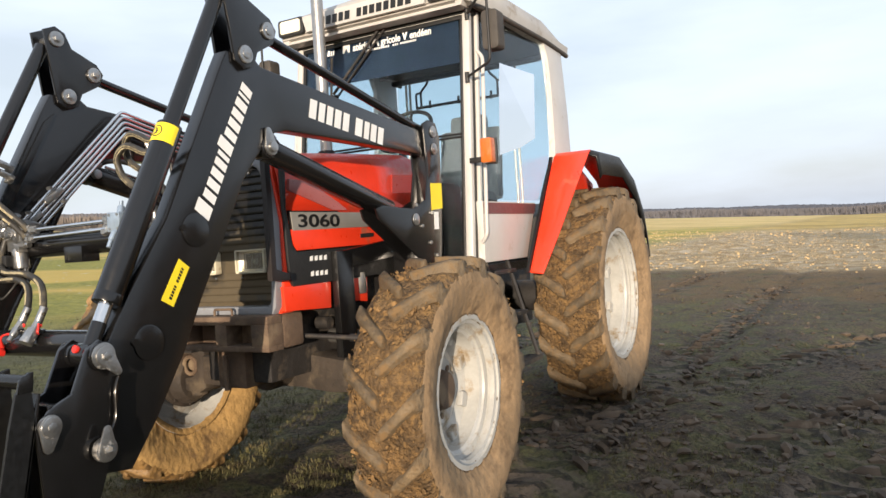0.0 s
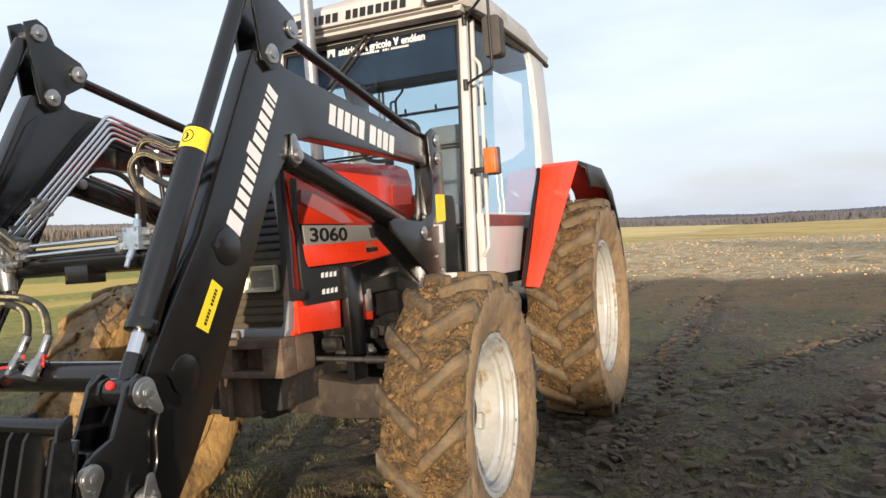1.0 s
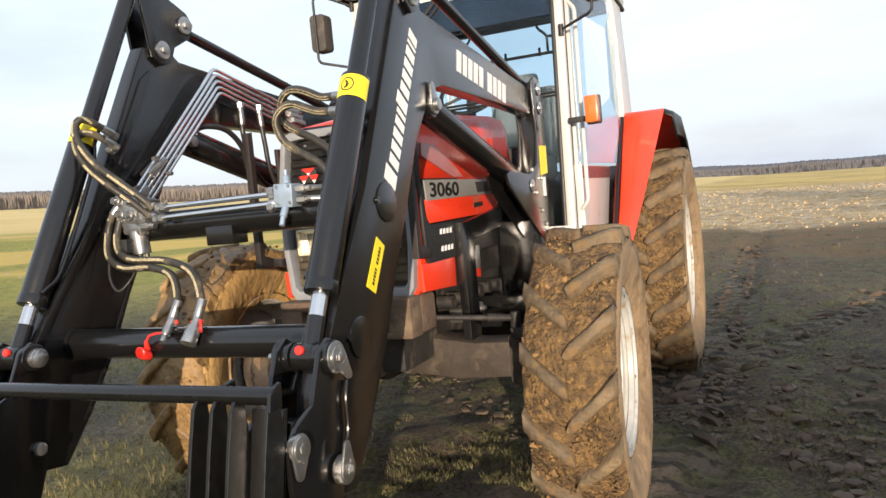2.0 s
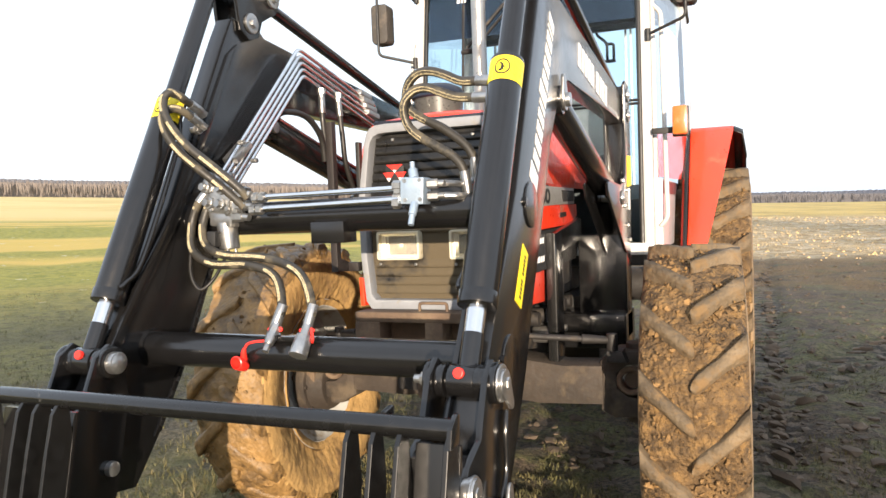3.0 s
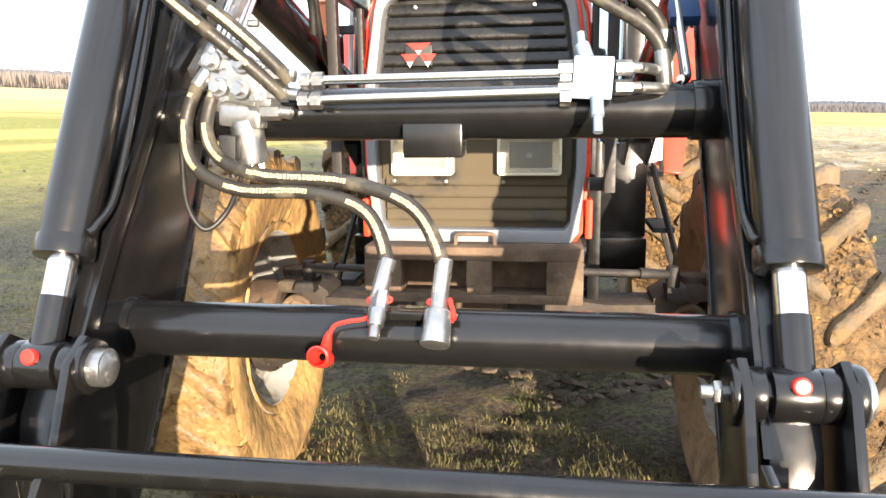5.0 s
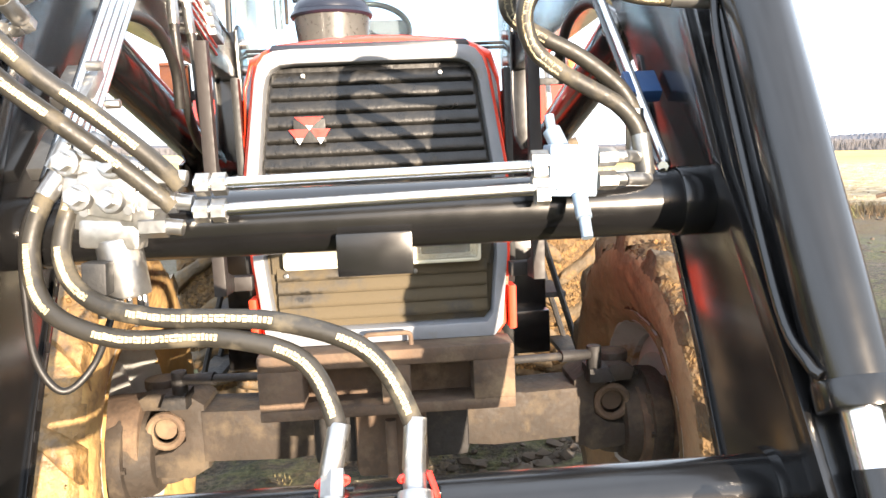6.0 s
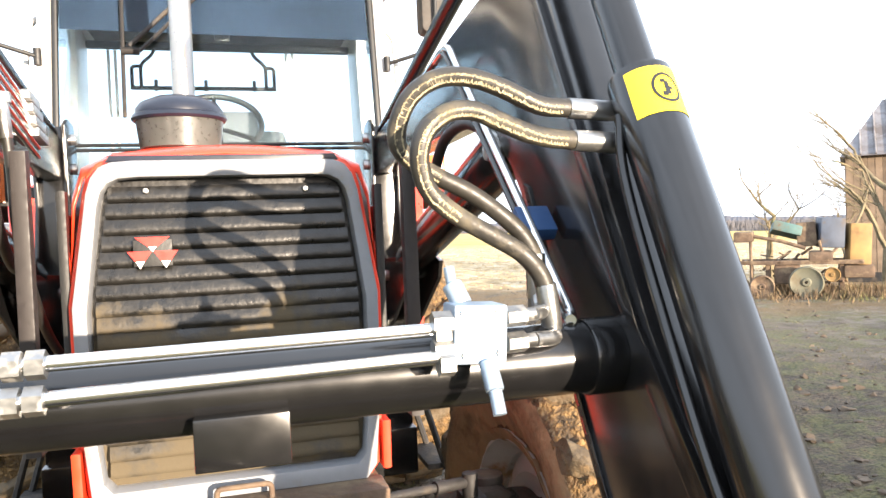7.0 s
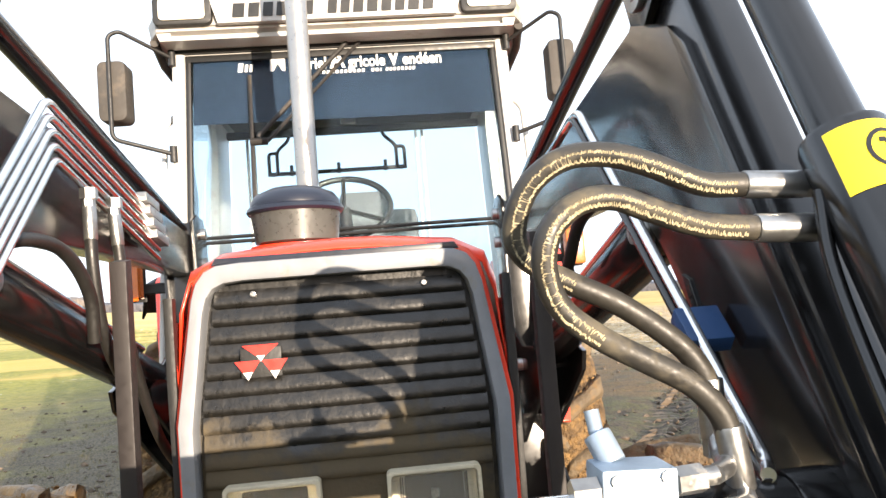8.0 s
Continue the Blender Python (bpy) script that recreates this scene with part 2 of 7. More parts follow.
def box(bm, x0, x1, y0, y1, z0, z1, bevel=0.0, m=None):
    r = bmesh.ops.create_cube(bm, size=1.0)
    vs = r["verts"]
    for v in vs:
        v.co = Vector(((x0 + x1) / 2 + v.co.x * (x1 - x0), (y0 + y1) / 2 + v.co.y * (y1 - y0), (z0 + z1) / 2 + v.co.z * (z1 - z0)))
    if bevel:
        es = {e for v in vs for e in v.link_edges}
        r = bmesh.ops.bevel(bm, geom=list(es), offset=bevel, segments=2, affect="EDGES", profile=0.6)
        vs = list({v for f in r["faces"] for v in f.verts} | {v for v in vs if v.is_valid})
    if m is not None:
        bmesh.ops.transform(bm, matrix=m, verts=[v for v in vs if v.is_valid])
    return bm


def obox(bm, centre, size, rot=(0, 0, 0), bevel=0.0):
    """A box about its centre, turned by degrees."""
    sx, sy, sz = (s / 2 for s in size)
    return box(bm, -sx, sx, -sy, sy, -sz, sz, bevel, pose(*centre, *rot))


def cyl(bm, p0, p1, r0, r1=None, seg=20, bevel=0.0):
    p0, p1 = Vector(p0), Vector(p1)
    r1 = r0 if r1 is None else r1
    d = p1 - p0
    m = Matrix.Translation((p0 + p1) / 2) @ d.to_track_quat("Z", "Y").to_matrix().to_4x4()
    r = bmesh.ops.create_cone(bm, cap_ends=True, segments=seg, radius1=r0, radius2=r1, depth=d.length, matrix=m)
    if bevel:
        es = {e for v in r["verts"] for e in v.link_edges if len(e.link_faces) == 2 and any(len(f.verts) > 4 for f in e.link_faces)}
        bmesh.ops.bevel(bm, geom=list(es), offset=bevel, segments=2, affect="EDGES", profile=0.6)
    return bm


def smooth_line(pts, steps=8):
    """A Catmull-Rom line through the points."""
    p = [Vector(q) for q in pts]
    p = [2 * p[0] - p[1]] + p + [2 * p[-1] - p[-2]]
    out = []
    for a, b, c, d in zip(p, p[1:], p[2:], p[3:]):
        for s in range(steps):
            t = s / steps
            out.append(0.5 * (2 * b + (c - a) * t + (2 * a - 5 * b + 4 * c - d) * t * t + (3 * b - a - 3 * c + d) * t ** 3))
    return out + [p[-2]]


def rounded_line(pts, r=0.03, steps=5):
    """A line with its corners rounded off, as a bent pipe."""
    p = [Vector(q) for q in pts]
    out = [p[0]]
    for a, b, c in zip(p, p[1:], p[2:]):
        u, w = (a - b).normalized(), (c - b).normalized()
        rr = min(r, (a - b).length * 0.45, (c - b).length * 0.45)
        s, e = b + u * rr, b + w * rr
        for k in range(steps + 1):
            t = k / steps
            out.append((1 - t) ** 2 * s + 2 * t * (1 - t) * b + t * t * e)
    return out + [p[-1]]


def sweep(bm, line, r, seg=10, radius=None):
    """A tube along a line."""
    line = [Vector(q) for q in line]
    rings, up = [], None
    for i, p in enumerate(line):
        d = (line[min(i + 1, len(line) - 1)] - line[max(i - 1, 0)]).normalized()
        if up is None:
            up = d.orthogonal().normalized()
        up = (up - d * up.dot(d)).normalized()
        side = d.cross(up)
        rad = radius(i / (len(line) - 1)) if radius else r
        rings.append([bm.verts.new(p + rad * (math.cos(2 * math.pi * k / seg) * up + math.sin(2 * math.pi * k / seg) * side)) for k in range(seg)])
    for a, b in zip(rings, rings[1:]):
        for k in range(seg):
            bm.faces.new((a[k], a[(k + 1) % seg], b[(k + 1) % seg], b[k]))
    bm.faces.new(rings[0][::-1])
    bm.faces.new(rings[-1])
    return bm


def prism(bm, outline, x0, x1, bevel=0.0):
    """A plate: an outline of (y, z) drawn out from x0 to x1."""
    lo = [bm.verts.new((x0, y, z)) for y, z in outline]
    hi = [bm.verts.new((x1, y, z)) for y, z in outline]
    fs = [bm.faces.new(lo[::-1]), bm.faces.new(hi)]
    k = len(outline)
    fs += [bm.faces.new((lo[i], lo[(i + 1) % k], hi[(i + 1) % k], hi[i])) for i in range(k)]
    bmesh.ops.recalc_face_normals(bm, faces=fs)
    if bevel:
        es = {e for f in fs[:2] for e in f.edges}
        bmesh.ops.bevel(bm, geom=list(es), offset=bevel, segments=2, affect="EDGES", profile=0.6)
    return bm


def slab(bm, outline, y0, y1, bevel=0.0, lean=0.0):
    """A plate: an outline of (x, z) drawn out from y0 to y1; lean: metres of y for each metre of z."""
    lo = [bm.verts.new((x, y0 + lean * z, z)) for x, z in outline]
    hi = [bm.verts.new((x, y1 + lean * z, z)) for x, z in outline]
    fs = [bm.faces.new(lo), bm.faces.new(hi[::-1])]
    k = len(outline)
    fs += [bm.faces.new((lo[i], lo[(i + 1) % k], hi[(i + 1) % k], hi[i])) for i in range(k)]
    bmesh.ops.recalc_face_normals(bm, faces=fs)
    if bevel:
        es = {e for f in fs[:2] for e in f.edges}
        bmesh.ops.bevel(bm, geom=list(es), offset=bevel, segments=2, affect="EDGES", profile=0.6)
    return bm


def ring_slab(bm, outer, inner, y0, y1, bevel=0.0):
    """A frame between two outlines of (x, z) with as many corners each."""
    k = len(outer)
    vs = [[bm.verts.new((x, y, z)) for x, z in o] for o, y in ((outer, y0), (inner, y0), (inner, y1), (outer, y1))]
    fs = []
    for a, b in zip(vs, vs[1:] + vs[:1]):
        fs += [bm.faces.new((a[i], a[(i + 1) % k], b[(i + 1) % k], b[i])) for i in range(k)]
    bmesh.ops.recalc_face_normals(bm, faces=fs)
    if bevel:
        es = {e for f in fs[:k] for e in f.edges if all(g in fs for g in e.link_faces)}
        loops = {e for e in es if any(g in fs[:k] for g in e.link_faces) and any(g not in fs[:k] for g in e.link_faces)}
        bmesh.ops.bevel(bm, geom=list(loops), offset=bevel, segments=2, affect="EDGES", profile=0.6)
    return bm


def lathe(bm, profile, seg=64, jitter=0.0, closed=True):
    """Turns a profile of (x, radius) about the x axis."""
    rings = []
    for k in range(seg):
        a = 2 * math.pi * k / seg
        rings.append([bm.verts.new((x, r * math.cos(a), r * math.sin(a))) for x, r in profile])
    n = len(profile)
    for k in range(seg):
        a, b = rings[k], rings[(k + 1) % seg]
        for i in range(n if closed else n - 1):
            bm.faces.new((a[i], a[(i + 1) % n], b[(i + 1) % n], b[i]))
    if jitter:
        for v in bm.verts:
            f = noise.noise(v.co * 8) * 0.5 + noise.noise(v.co * 22 + Vector((3, 1, 7))) * 0.45 + noise.noise(v.co * 60) * 0.3
            v.co += Vector((0, v.co.y, v.co.z)).normalized() * jitter * f
    return bm


def ico():
    """A unit icosphere as points and triangles."""
    b = bmesh.new()
    bmesh.ops.create_icosphere(b, subdivisions=1, radius=1.0)
    b.verts.ensure_lookup_table()
    out = [v.co.copy() for v in b.verts], [tuple(v.index for v in f.verts) for f in b.faces]
    b.free()
    return out


ICO_V, ICO_F = ico()


def crumbs(name, material, places, rnd, ragged=0.22):
    """Many small uneven lumps as one mesh; each place is a matrix that sizes and sets a unit ball."""
    vs, fs = [], []
    for m in places:
        o = len(vs)
        vs += [m @ (v * (1 + rnd.uniform(-ragged, ragged))) for v in ICO_V]
        fs += [tuple(o + i for i in f) for f in ICO_F]
    me = bpy.data.meshes.new(name)
    me.from_pydata(vs, [], fs)
    me.materials.append(material)
    me.shade_smooth()
    me.set_sharp_from_angle(angle=radians(35))
    return new(name, me)


def teardrop(y0, z0, r0, y1, z1, r1, k=9):
    """The outline of a plate round two circles, as (y, z)."""
    d = Vector((y1 - y0, z1 - z0))
    a = math.atan2(d.y, d.x)
    h = math.acos(max(-1.0, min(1.0, (r0 - r1) / d.length)))
    out = [(y0 + r0 * math.cos(a + h + (2 * math.pi - 2 * h) * i / k), z0 + r0 * math.sin(a + h + (2 * math.pi - 2 * h) * i / k)) for i in range(k + 1)]
    return out + [(y1 + r1 * math.cos(a - h + 2 * h * i / k), z1 + r1 * math.sin(a - h + 2 * h * i / k)) for i in range(k + 1)]


def blank():
    return bmesh.new()


def mirrored(pts):
    return [(-x, y, z) for x, y, z in pts]


def round_rect(x0, x1, z0, z1, r, k=4):
    out = []
    for cx, cz, a0 in ((x1 - r, z0 + r, -90), (x1 - r, z1 - r, 0), (x0 + r, z1 - r, 90), (x0 + r, z0 + r, 180)):
        for i in range(k + 1):
            a = radians(a0 + 90 * i / k)
            out.append((cx + r * math.cos(a), cz + r * math.sin(a)))
    return out


def letters(name, text, material, parent, m, size, depth=0.0015, label=""):
    """Raised lettering in the built-in font, as a mesh."""
    cu = bpy.data.curves.new(name, "FONT")
    cu.body, cu.size, cu.extrude, cu.align_x, cu.offset = text, size, depth, "LEFT", size * 0.022
    tmp = bpy.data.objects.new(name, cu)
    scene.collection.objects.link(tmp)
    bpy.context.view_layer.update()
    me = bpy.data.meshes.new_from_object(tmp.evaluated_get(bpy.context.evaluated_depsgraph_get()))
    bpy.data.objects.remove(tmp)
    me.transform(m)
    me.materials.clear()
    me.materials.append(material)
    ob = new(name, me)
    ob.parent = parent
    if label:
        ob["label"] = label
    return ob


def bars(bm, m, widths, height, gap, depth=0.0015, tall=(), slant=0.12):
    """A word turned into plain slanted bars, one for each letter, in the plane of m's x and y."""
    x = 0.0
    for i, w in enumerate(widths):
        if w <= 0:
            x -= w
            continue
        h = height * (1.22 if i in tall else 1.0)
        slot, w = w, w * (0.88 if w > 0.02 else 0.9)
        k = slant * h
        lo = [bm.verts.new(m @ Vector((x + u + (k if v else 0), h if v else 0, 0))) for u, v in ((0, 0), (w, 0), (w, 1), (0, 1))]
        hi = [bm.verts.new(m @ Vector((x + u + (k if v else 0), h if v else 0, depth))) for u, v in ((0, 0), (w, 0), (w, 1), (0, 1))]
        bm.faces.new(hi)
        bm.faces.new(lo[::-1])
        for j in range(4):
            bm.faces.new((lo[j], lo[(j + 1) % 4], hi[(j + 1) % 4], hi[j]))
        x += slot + gap
    return bm


# ---- tractor ----
tractor = thing("tractor", "muddy red farm tractor with silver cab and grille on wet field", "tractor")


def make_wheel(side, y, track, radius, width, rim_r, lugs, steer=0.0, z=None, fill=0.0):
    """A driven wheel. side: +1 or -1 of the tractor's middle line; fill: how deep wet mud fills the tread."""
    tread_r, lug_h = radius - 0.040 + fill, 0.040 - fill
    b = blank()
    cyl(b, (-0.16, 0, 0), (-0.045, 0, 0), rim_r * 0.42, seg=28, bevel=0.01)
    cyl(b, (-0.045, 0, 0), (0.01, 0, 0), rim_r * 0.30, rim_r * 0.25, seg=24, bevel=0.008)
    for k in range(8):
        a = 2 * math.pi * k / 8
        cyl(b, (-0.06, rim_r * 0.36 * math.cos(a), rim_r * 0.36 * math.sin(a)), (-0.025, rim_r * 0.36 * math.cos(a), rim_r * 0.36 * math.sin(a)), 0.016, seg=6)
    wheel = part("wheel", b, M_RUST, tractor, "muddy agricultural wheel with pale rim", 40)
    w = width / 2
    # rim: well, flanges and dished disc
    b = blank()
    rw = w * 0.86
    lathe(b, [(rw * 0.92, rim_r + 0.012), (rw * 0.92, rim_r - 0.01), (rw * 0.84, rim_r - 0.012), (rw * 0.81, rim_r - 0.030), (rw * 0.66, rim_r - 0.034), (rw * 0.63, rim_r - 0.024), (rw * 0.54, rim_r - 0.024), (rw * 0.50, rim_r - 0.050), (rw * 0.42, rim_r - 0.054),
              (rw * 0.36, rim_r - 0.068), (-rw * 0.40, rim_r - 0.068), (-rw * 0.62, rim_r - 0.040), (-rw * 0.90, rim_r - 0.022), (-rw * 0.94, rim_r + 0.012), (-rw * 0.7, rim_r), (rw * 0.7, rim_r)], 56)
    part("rim", b, M_RIM, wheel, "pale painted steel rim smeared with mud", 35)
    b = blank()
    d0 = -0.035
    lathe(b, [(d0, rim_r * 0.28), (d0 + 0.012, rim_r * 0.45), (d0 - 0.015, rim_r * 0.62), (d0 + 0.012, rim_r * 0.80), (d0 + 0.012, rim_r - 0.07),
              (d0, rim_r - 0.07), (d0, rim_r * 0.80), (d0 - 0.027, rim_r * 0.62), (d0 - 0.0, rim_r * 0.45), (d0 - 0.012, rim_r * 0.28)], 48)
    part("disc", b, M_RIM, wheel, "", 35)
    for k in range(8):
        b = blank()
        a = 2 * math.pi * (k + 0.5) / 8
        obox(b, (d0 + 0.01, rim_r * 0.78 * math.cos(a), rim_r * 0.78 * math.sin(a)), (0.03, 0.07, 0.10), (math.degrees(a) + 90, 0, 0), 0.008)
        part("rim_lug", b, M_RIM, wheel, "", 35)
    # mud caked inside the rim
    b = blank()
    lathe(b, [(-w * 0.70, rim_r * 0.925), (-w * 0.80, rim_r * 0.945), (-w * 0.86, rim_r * 1.03), (-w * 0.66, rim_r * 1.0), (-w * 0.60, rim_r * 0.95)], 72, 0.012)
    part("mud_cake", b, M_LIT_MUD if fill else M_SIDE, wheel, "dried mud caked inside the rim", 60)
    # tyre carcass
    b = blank()
    prof = [(w * 0.74, rim_r - 0.005), (w * 0.80, rim_r + 0.015), (w * 0.93, rim_r + (tread_r - rim_r) * 0.28), (w * 1.03, rim_r + (tread_r - rim_r) * 0.50), (w * 1.06, rim_r + (tread_r - rim_r) * 0.68),
            (w * 1.02, rim_r + (tread_r - rim_r) * 0.86), (w * 0.90, tread_r - 0.012), (w * 0.6, tread_r), (w * 0.3, tread_r + 0.006), (0, tread_r + 0.008)]
    prof = prof + [(-x, r) for x, r in prof[-2::-1]]
    dense = []
    for (xa, ra), (xb, rb) in zip(prof, prof[1:]):
        k = max(1, int(math.hypot(xb - xa, rb - ra) / 0.013))
        dense += [(xa + (xb - xa) * i / k, ra + (rb - ra) * i / k) for i in range(k)]
    lathe(b, dense + [prof[-1]], 280, 0.026, closed=False)
    tyre = part("tyre", b, M_SLICK if fill else M_TYRE, wheel, "tyre caked with brown mud", 60)
    tyre.data.materials.append(M_LIT_MUD if fill else M_SIDE)
    for p in tyre.data.polygons:
        c = p.center
        if math.hypot(c.y, c.z) < tread_r - 0.035 and abs(c.x) > w * 0.8:
            p.material_index = 1
    # lugs: bars that run from the middle to the shoulder and down the side
    for hand in (1, -1):
        b = blank()
        rows = []
        span = 2 * math.pi / lugs
        for t in (0.0, 0.015, 0.04, 0.08, 0.13, 0.22, 0.34, 0.46, 0.58, 0.70, 0.80, 0.86, 0.90, 0.95, 1.0):
            x = hand * w * (-0.04 + 1.07 * min(t / 0.88, 1.0))
            base = tread_r + 0.002 - 0.010 * max(0, (t - 0.7) / 0.2) if t < 0.9 else tread_r - 0.05
            top = base + lug_h * (0.92 if t < 0.9 else 0.70)
            ang = span * (0.72 * t ** 1.08)
            nose_f = math.sqrt(max(0.0, 1 - (1 - min(t / 0.13, 1.0)) ** 2)) * 0.85 + 0.15
            half = (0.0255 + 0.007 * t + 0.003 * math.sin(9 * t)) * radius / 0.6 * nose_f
            row = []
            for r, hw in ((base - 0.012, half * 1.35), (base + (top - base) * 0.72, half * 1.02), (top, half * 0.70)):
                for s in (-1, 1):
                    a = ang + s * hw / radius + 0.004 * noise.noise(Vector((t * 9, s * 3, hand)))
                    rj = r + 0.004 * noise.noise(Vector((t * 14, s * 5 + r * 40, hand * 2)))
                    row.append(b.verts.new((x * (1.0 if r < top else 0.985), rj * math.sin(a), rj * math.cos(a))))
            rows.append(row)
        for p, q in zip(rows, rows[1:]):
            for i, j in ((0, 2), (2, 4), (4, 5), (5, 3), (3, 1), (1, 0)):
                b.faces.new((p[i], p[j], q[j], q[i]))
        b.faces.new([rows[0][i] for i in (0, 1, 3, 5, 4, 2)])
        b.faces.new([rows[-1][i] for i in (0, 2, 4, 5, 3, 1)])
        first = part("lug", b, M_SLICK if fill else M_LUG, wheel, "", 70)
        for k in range(lugs):
            ob = first if k == 0 else new("lug", first.data)
            ob.parent = wheel
            ob.matrix_basis = pose(0, 0, 0, 360.0 * (k + (0.5 if hand < 0 else 0)) / lugs + random.uniform(-0.6, 0.6))
    # clods of mud pressed between the lugs
    rnd = random.Random(int(100 * y) + side)
    places = []
    for k in range(int(lugs * (60 if fill else 230))):
        a, x = rnd.uniform(0, 2 * math.pi), rnd.uniform(-w, w) * 0.95
        if noise.noise(Vector((x * 9, math.sin(a) * 5, math.cos(a) * 5 + side))) < -0.12:
            continue
        s = 0.0022 + 0.0095 * rnd.random() ** 4
        places.append(pose(x, (tread_r + 0.008) * math.sin(a), (tread_r + 0.008) * math.cos(a), rnd.uniform(0, 360), rnd.uniform(0, 360), 0) @ Matrix.Diagonal((s * rnd.uniform(.7, 1.5), s * rnd.uniform(.6, 1.3), s * rnd.uniform(.4, .9), 1)))
    mud = crumbs("mud", M_MUD, places, rnd, 0.42)
    mud.parent = wheel
    mud["label"], mud["kind"] = "crumbs of brown mud", "stuff"
    wheel.matrix_basis = pose(side * track, y, z if z else radius - 0.03, 0, 0, steer + (0 if side > 0 else 180))
    return wheel


STEER = 2.4
make_wheel(1, 0.10, 0.896, 0.615, 0.33, 0.335, 15, STEER, 0.54)
make_wheel(-1, 0.10, 0.896, 0.615, 0.33, 0.335, 15, STEER, 0.58, 0.017)
make_wheel(1, 2.52, 0.90, 0.785, 0.43, 0.465, 19, 0, 0.755)
make_wheel(-1, 2.52, 0.90, 0.785, 0.43, 0.465, 19, 0, 0.755)

# chassis, engine, gearbox
b = blank()
box(b, -0.20, 0.20, -0.28, 1.1, 0.62, 0.95, 0.02)
box(b, -0.17, 0.17, 0.95, 3.0, 0.50, 0.98, 0.03)
box(b, -0.26, 0.26, 0.0, 0.9, 0.93, 1.45, 0.03)
cyl(b, (-0.9, 2.52, 0.755), (0.9, 2.52, 0.755), 0.12, seg=20)
for i in range(6):
    cyl(b, (0.22, 0.05 + 0.12 * i, 0.86), (0.30, 0.05 + 0.12 * i, 0.86), 0.03, seg=10)
    cyl(b, (-0.30, 0.05 + 0.12 * i, 0.86), (-0.22, 0.05 + 0.12 * i, 0.86), 0.03, seg=10)
part("chassis", b, M_DARK, tractor, "dark oily engine and gearbox casting", 40)
b = blank()
box(b, 0.22, 0.42, 0.72, 1.35, 0.55, 0.88, 0.03)
box(b, -0.45, -0.22, 0.70, 1.35, 0.55, 0.90, 0.03)
split("fuel_tank", b, M_BLACKP, tractor, "", 40)
b = blank()
for k in range(3):
    cyl(b, (0.26, 0.10 + 0.09 * k, 0.79), (0.34, 0.10 + 0.09 * k, 0.79), 0.035, seg=14, bevel=0.005)
    cyl(b, (0.34, 0.10 + 0.09 * k, 0.79), (0.36, 0.10 + 0.09 * k, 0.79), 0.015, seg=8)
cyl(b, (0.30, 0.30, 0.98), (0.30, 0.30, 1.09), 0.045, seg=16, bevel=0.006)
split("filter", b, M_STEELPIPE, tractor, "", 40)

# front axle: cast beam with forked ends, knuckles, hubs and steering rods
AY, AZ, HZ = 0.10, 0.605, 0.545
b = blank()
beam = [(-0.56, AZ - 0.075), (-0.30, AZ - 0.085), (-0.12, AZ - 0.065), (0.12, AZ - 0.065), (0.30, AZ - 0.085), (0.56, AZ - 0.075), (0.56, AZ + 0.085), (0.40, AZ + 0.080), (0.20, AZ + 0.105), (0.12, AZ + 0.150), (-0.12, AZ + 0.150), (-0.20, AZ + 0.105), (-0.40, AZ + 0.080), (-0.56, AZ + 0.085)]
slab(b, beam, AY - 0.095, AY + 0.085, 0.024)
cyl(b, (0, AY - 0.22, AZ + 0.04), (0, AY + 0.16, AZ + 0.04), 0.10, seg=24, bevel=0.015)
axle = part("front_axle", b, M_AXLE, tractor, "mud-covered cast front axle", 40)
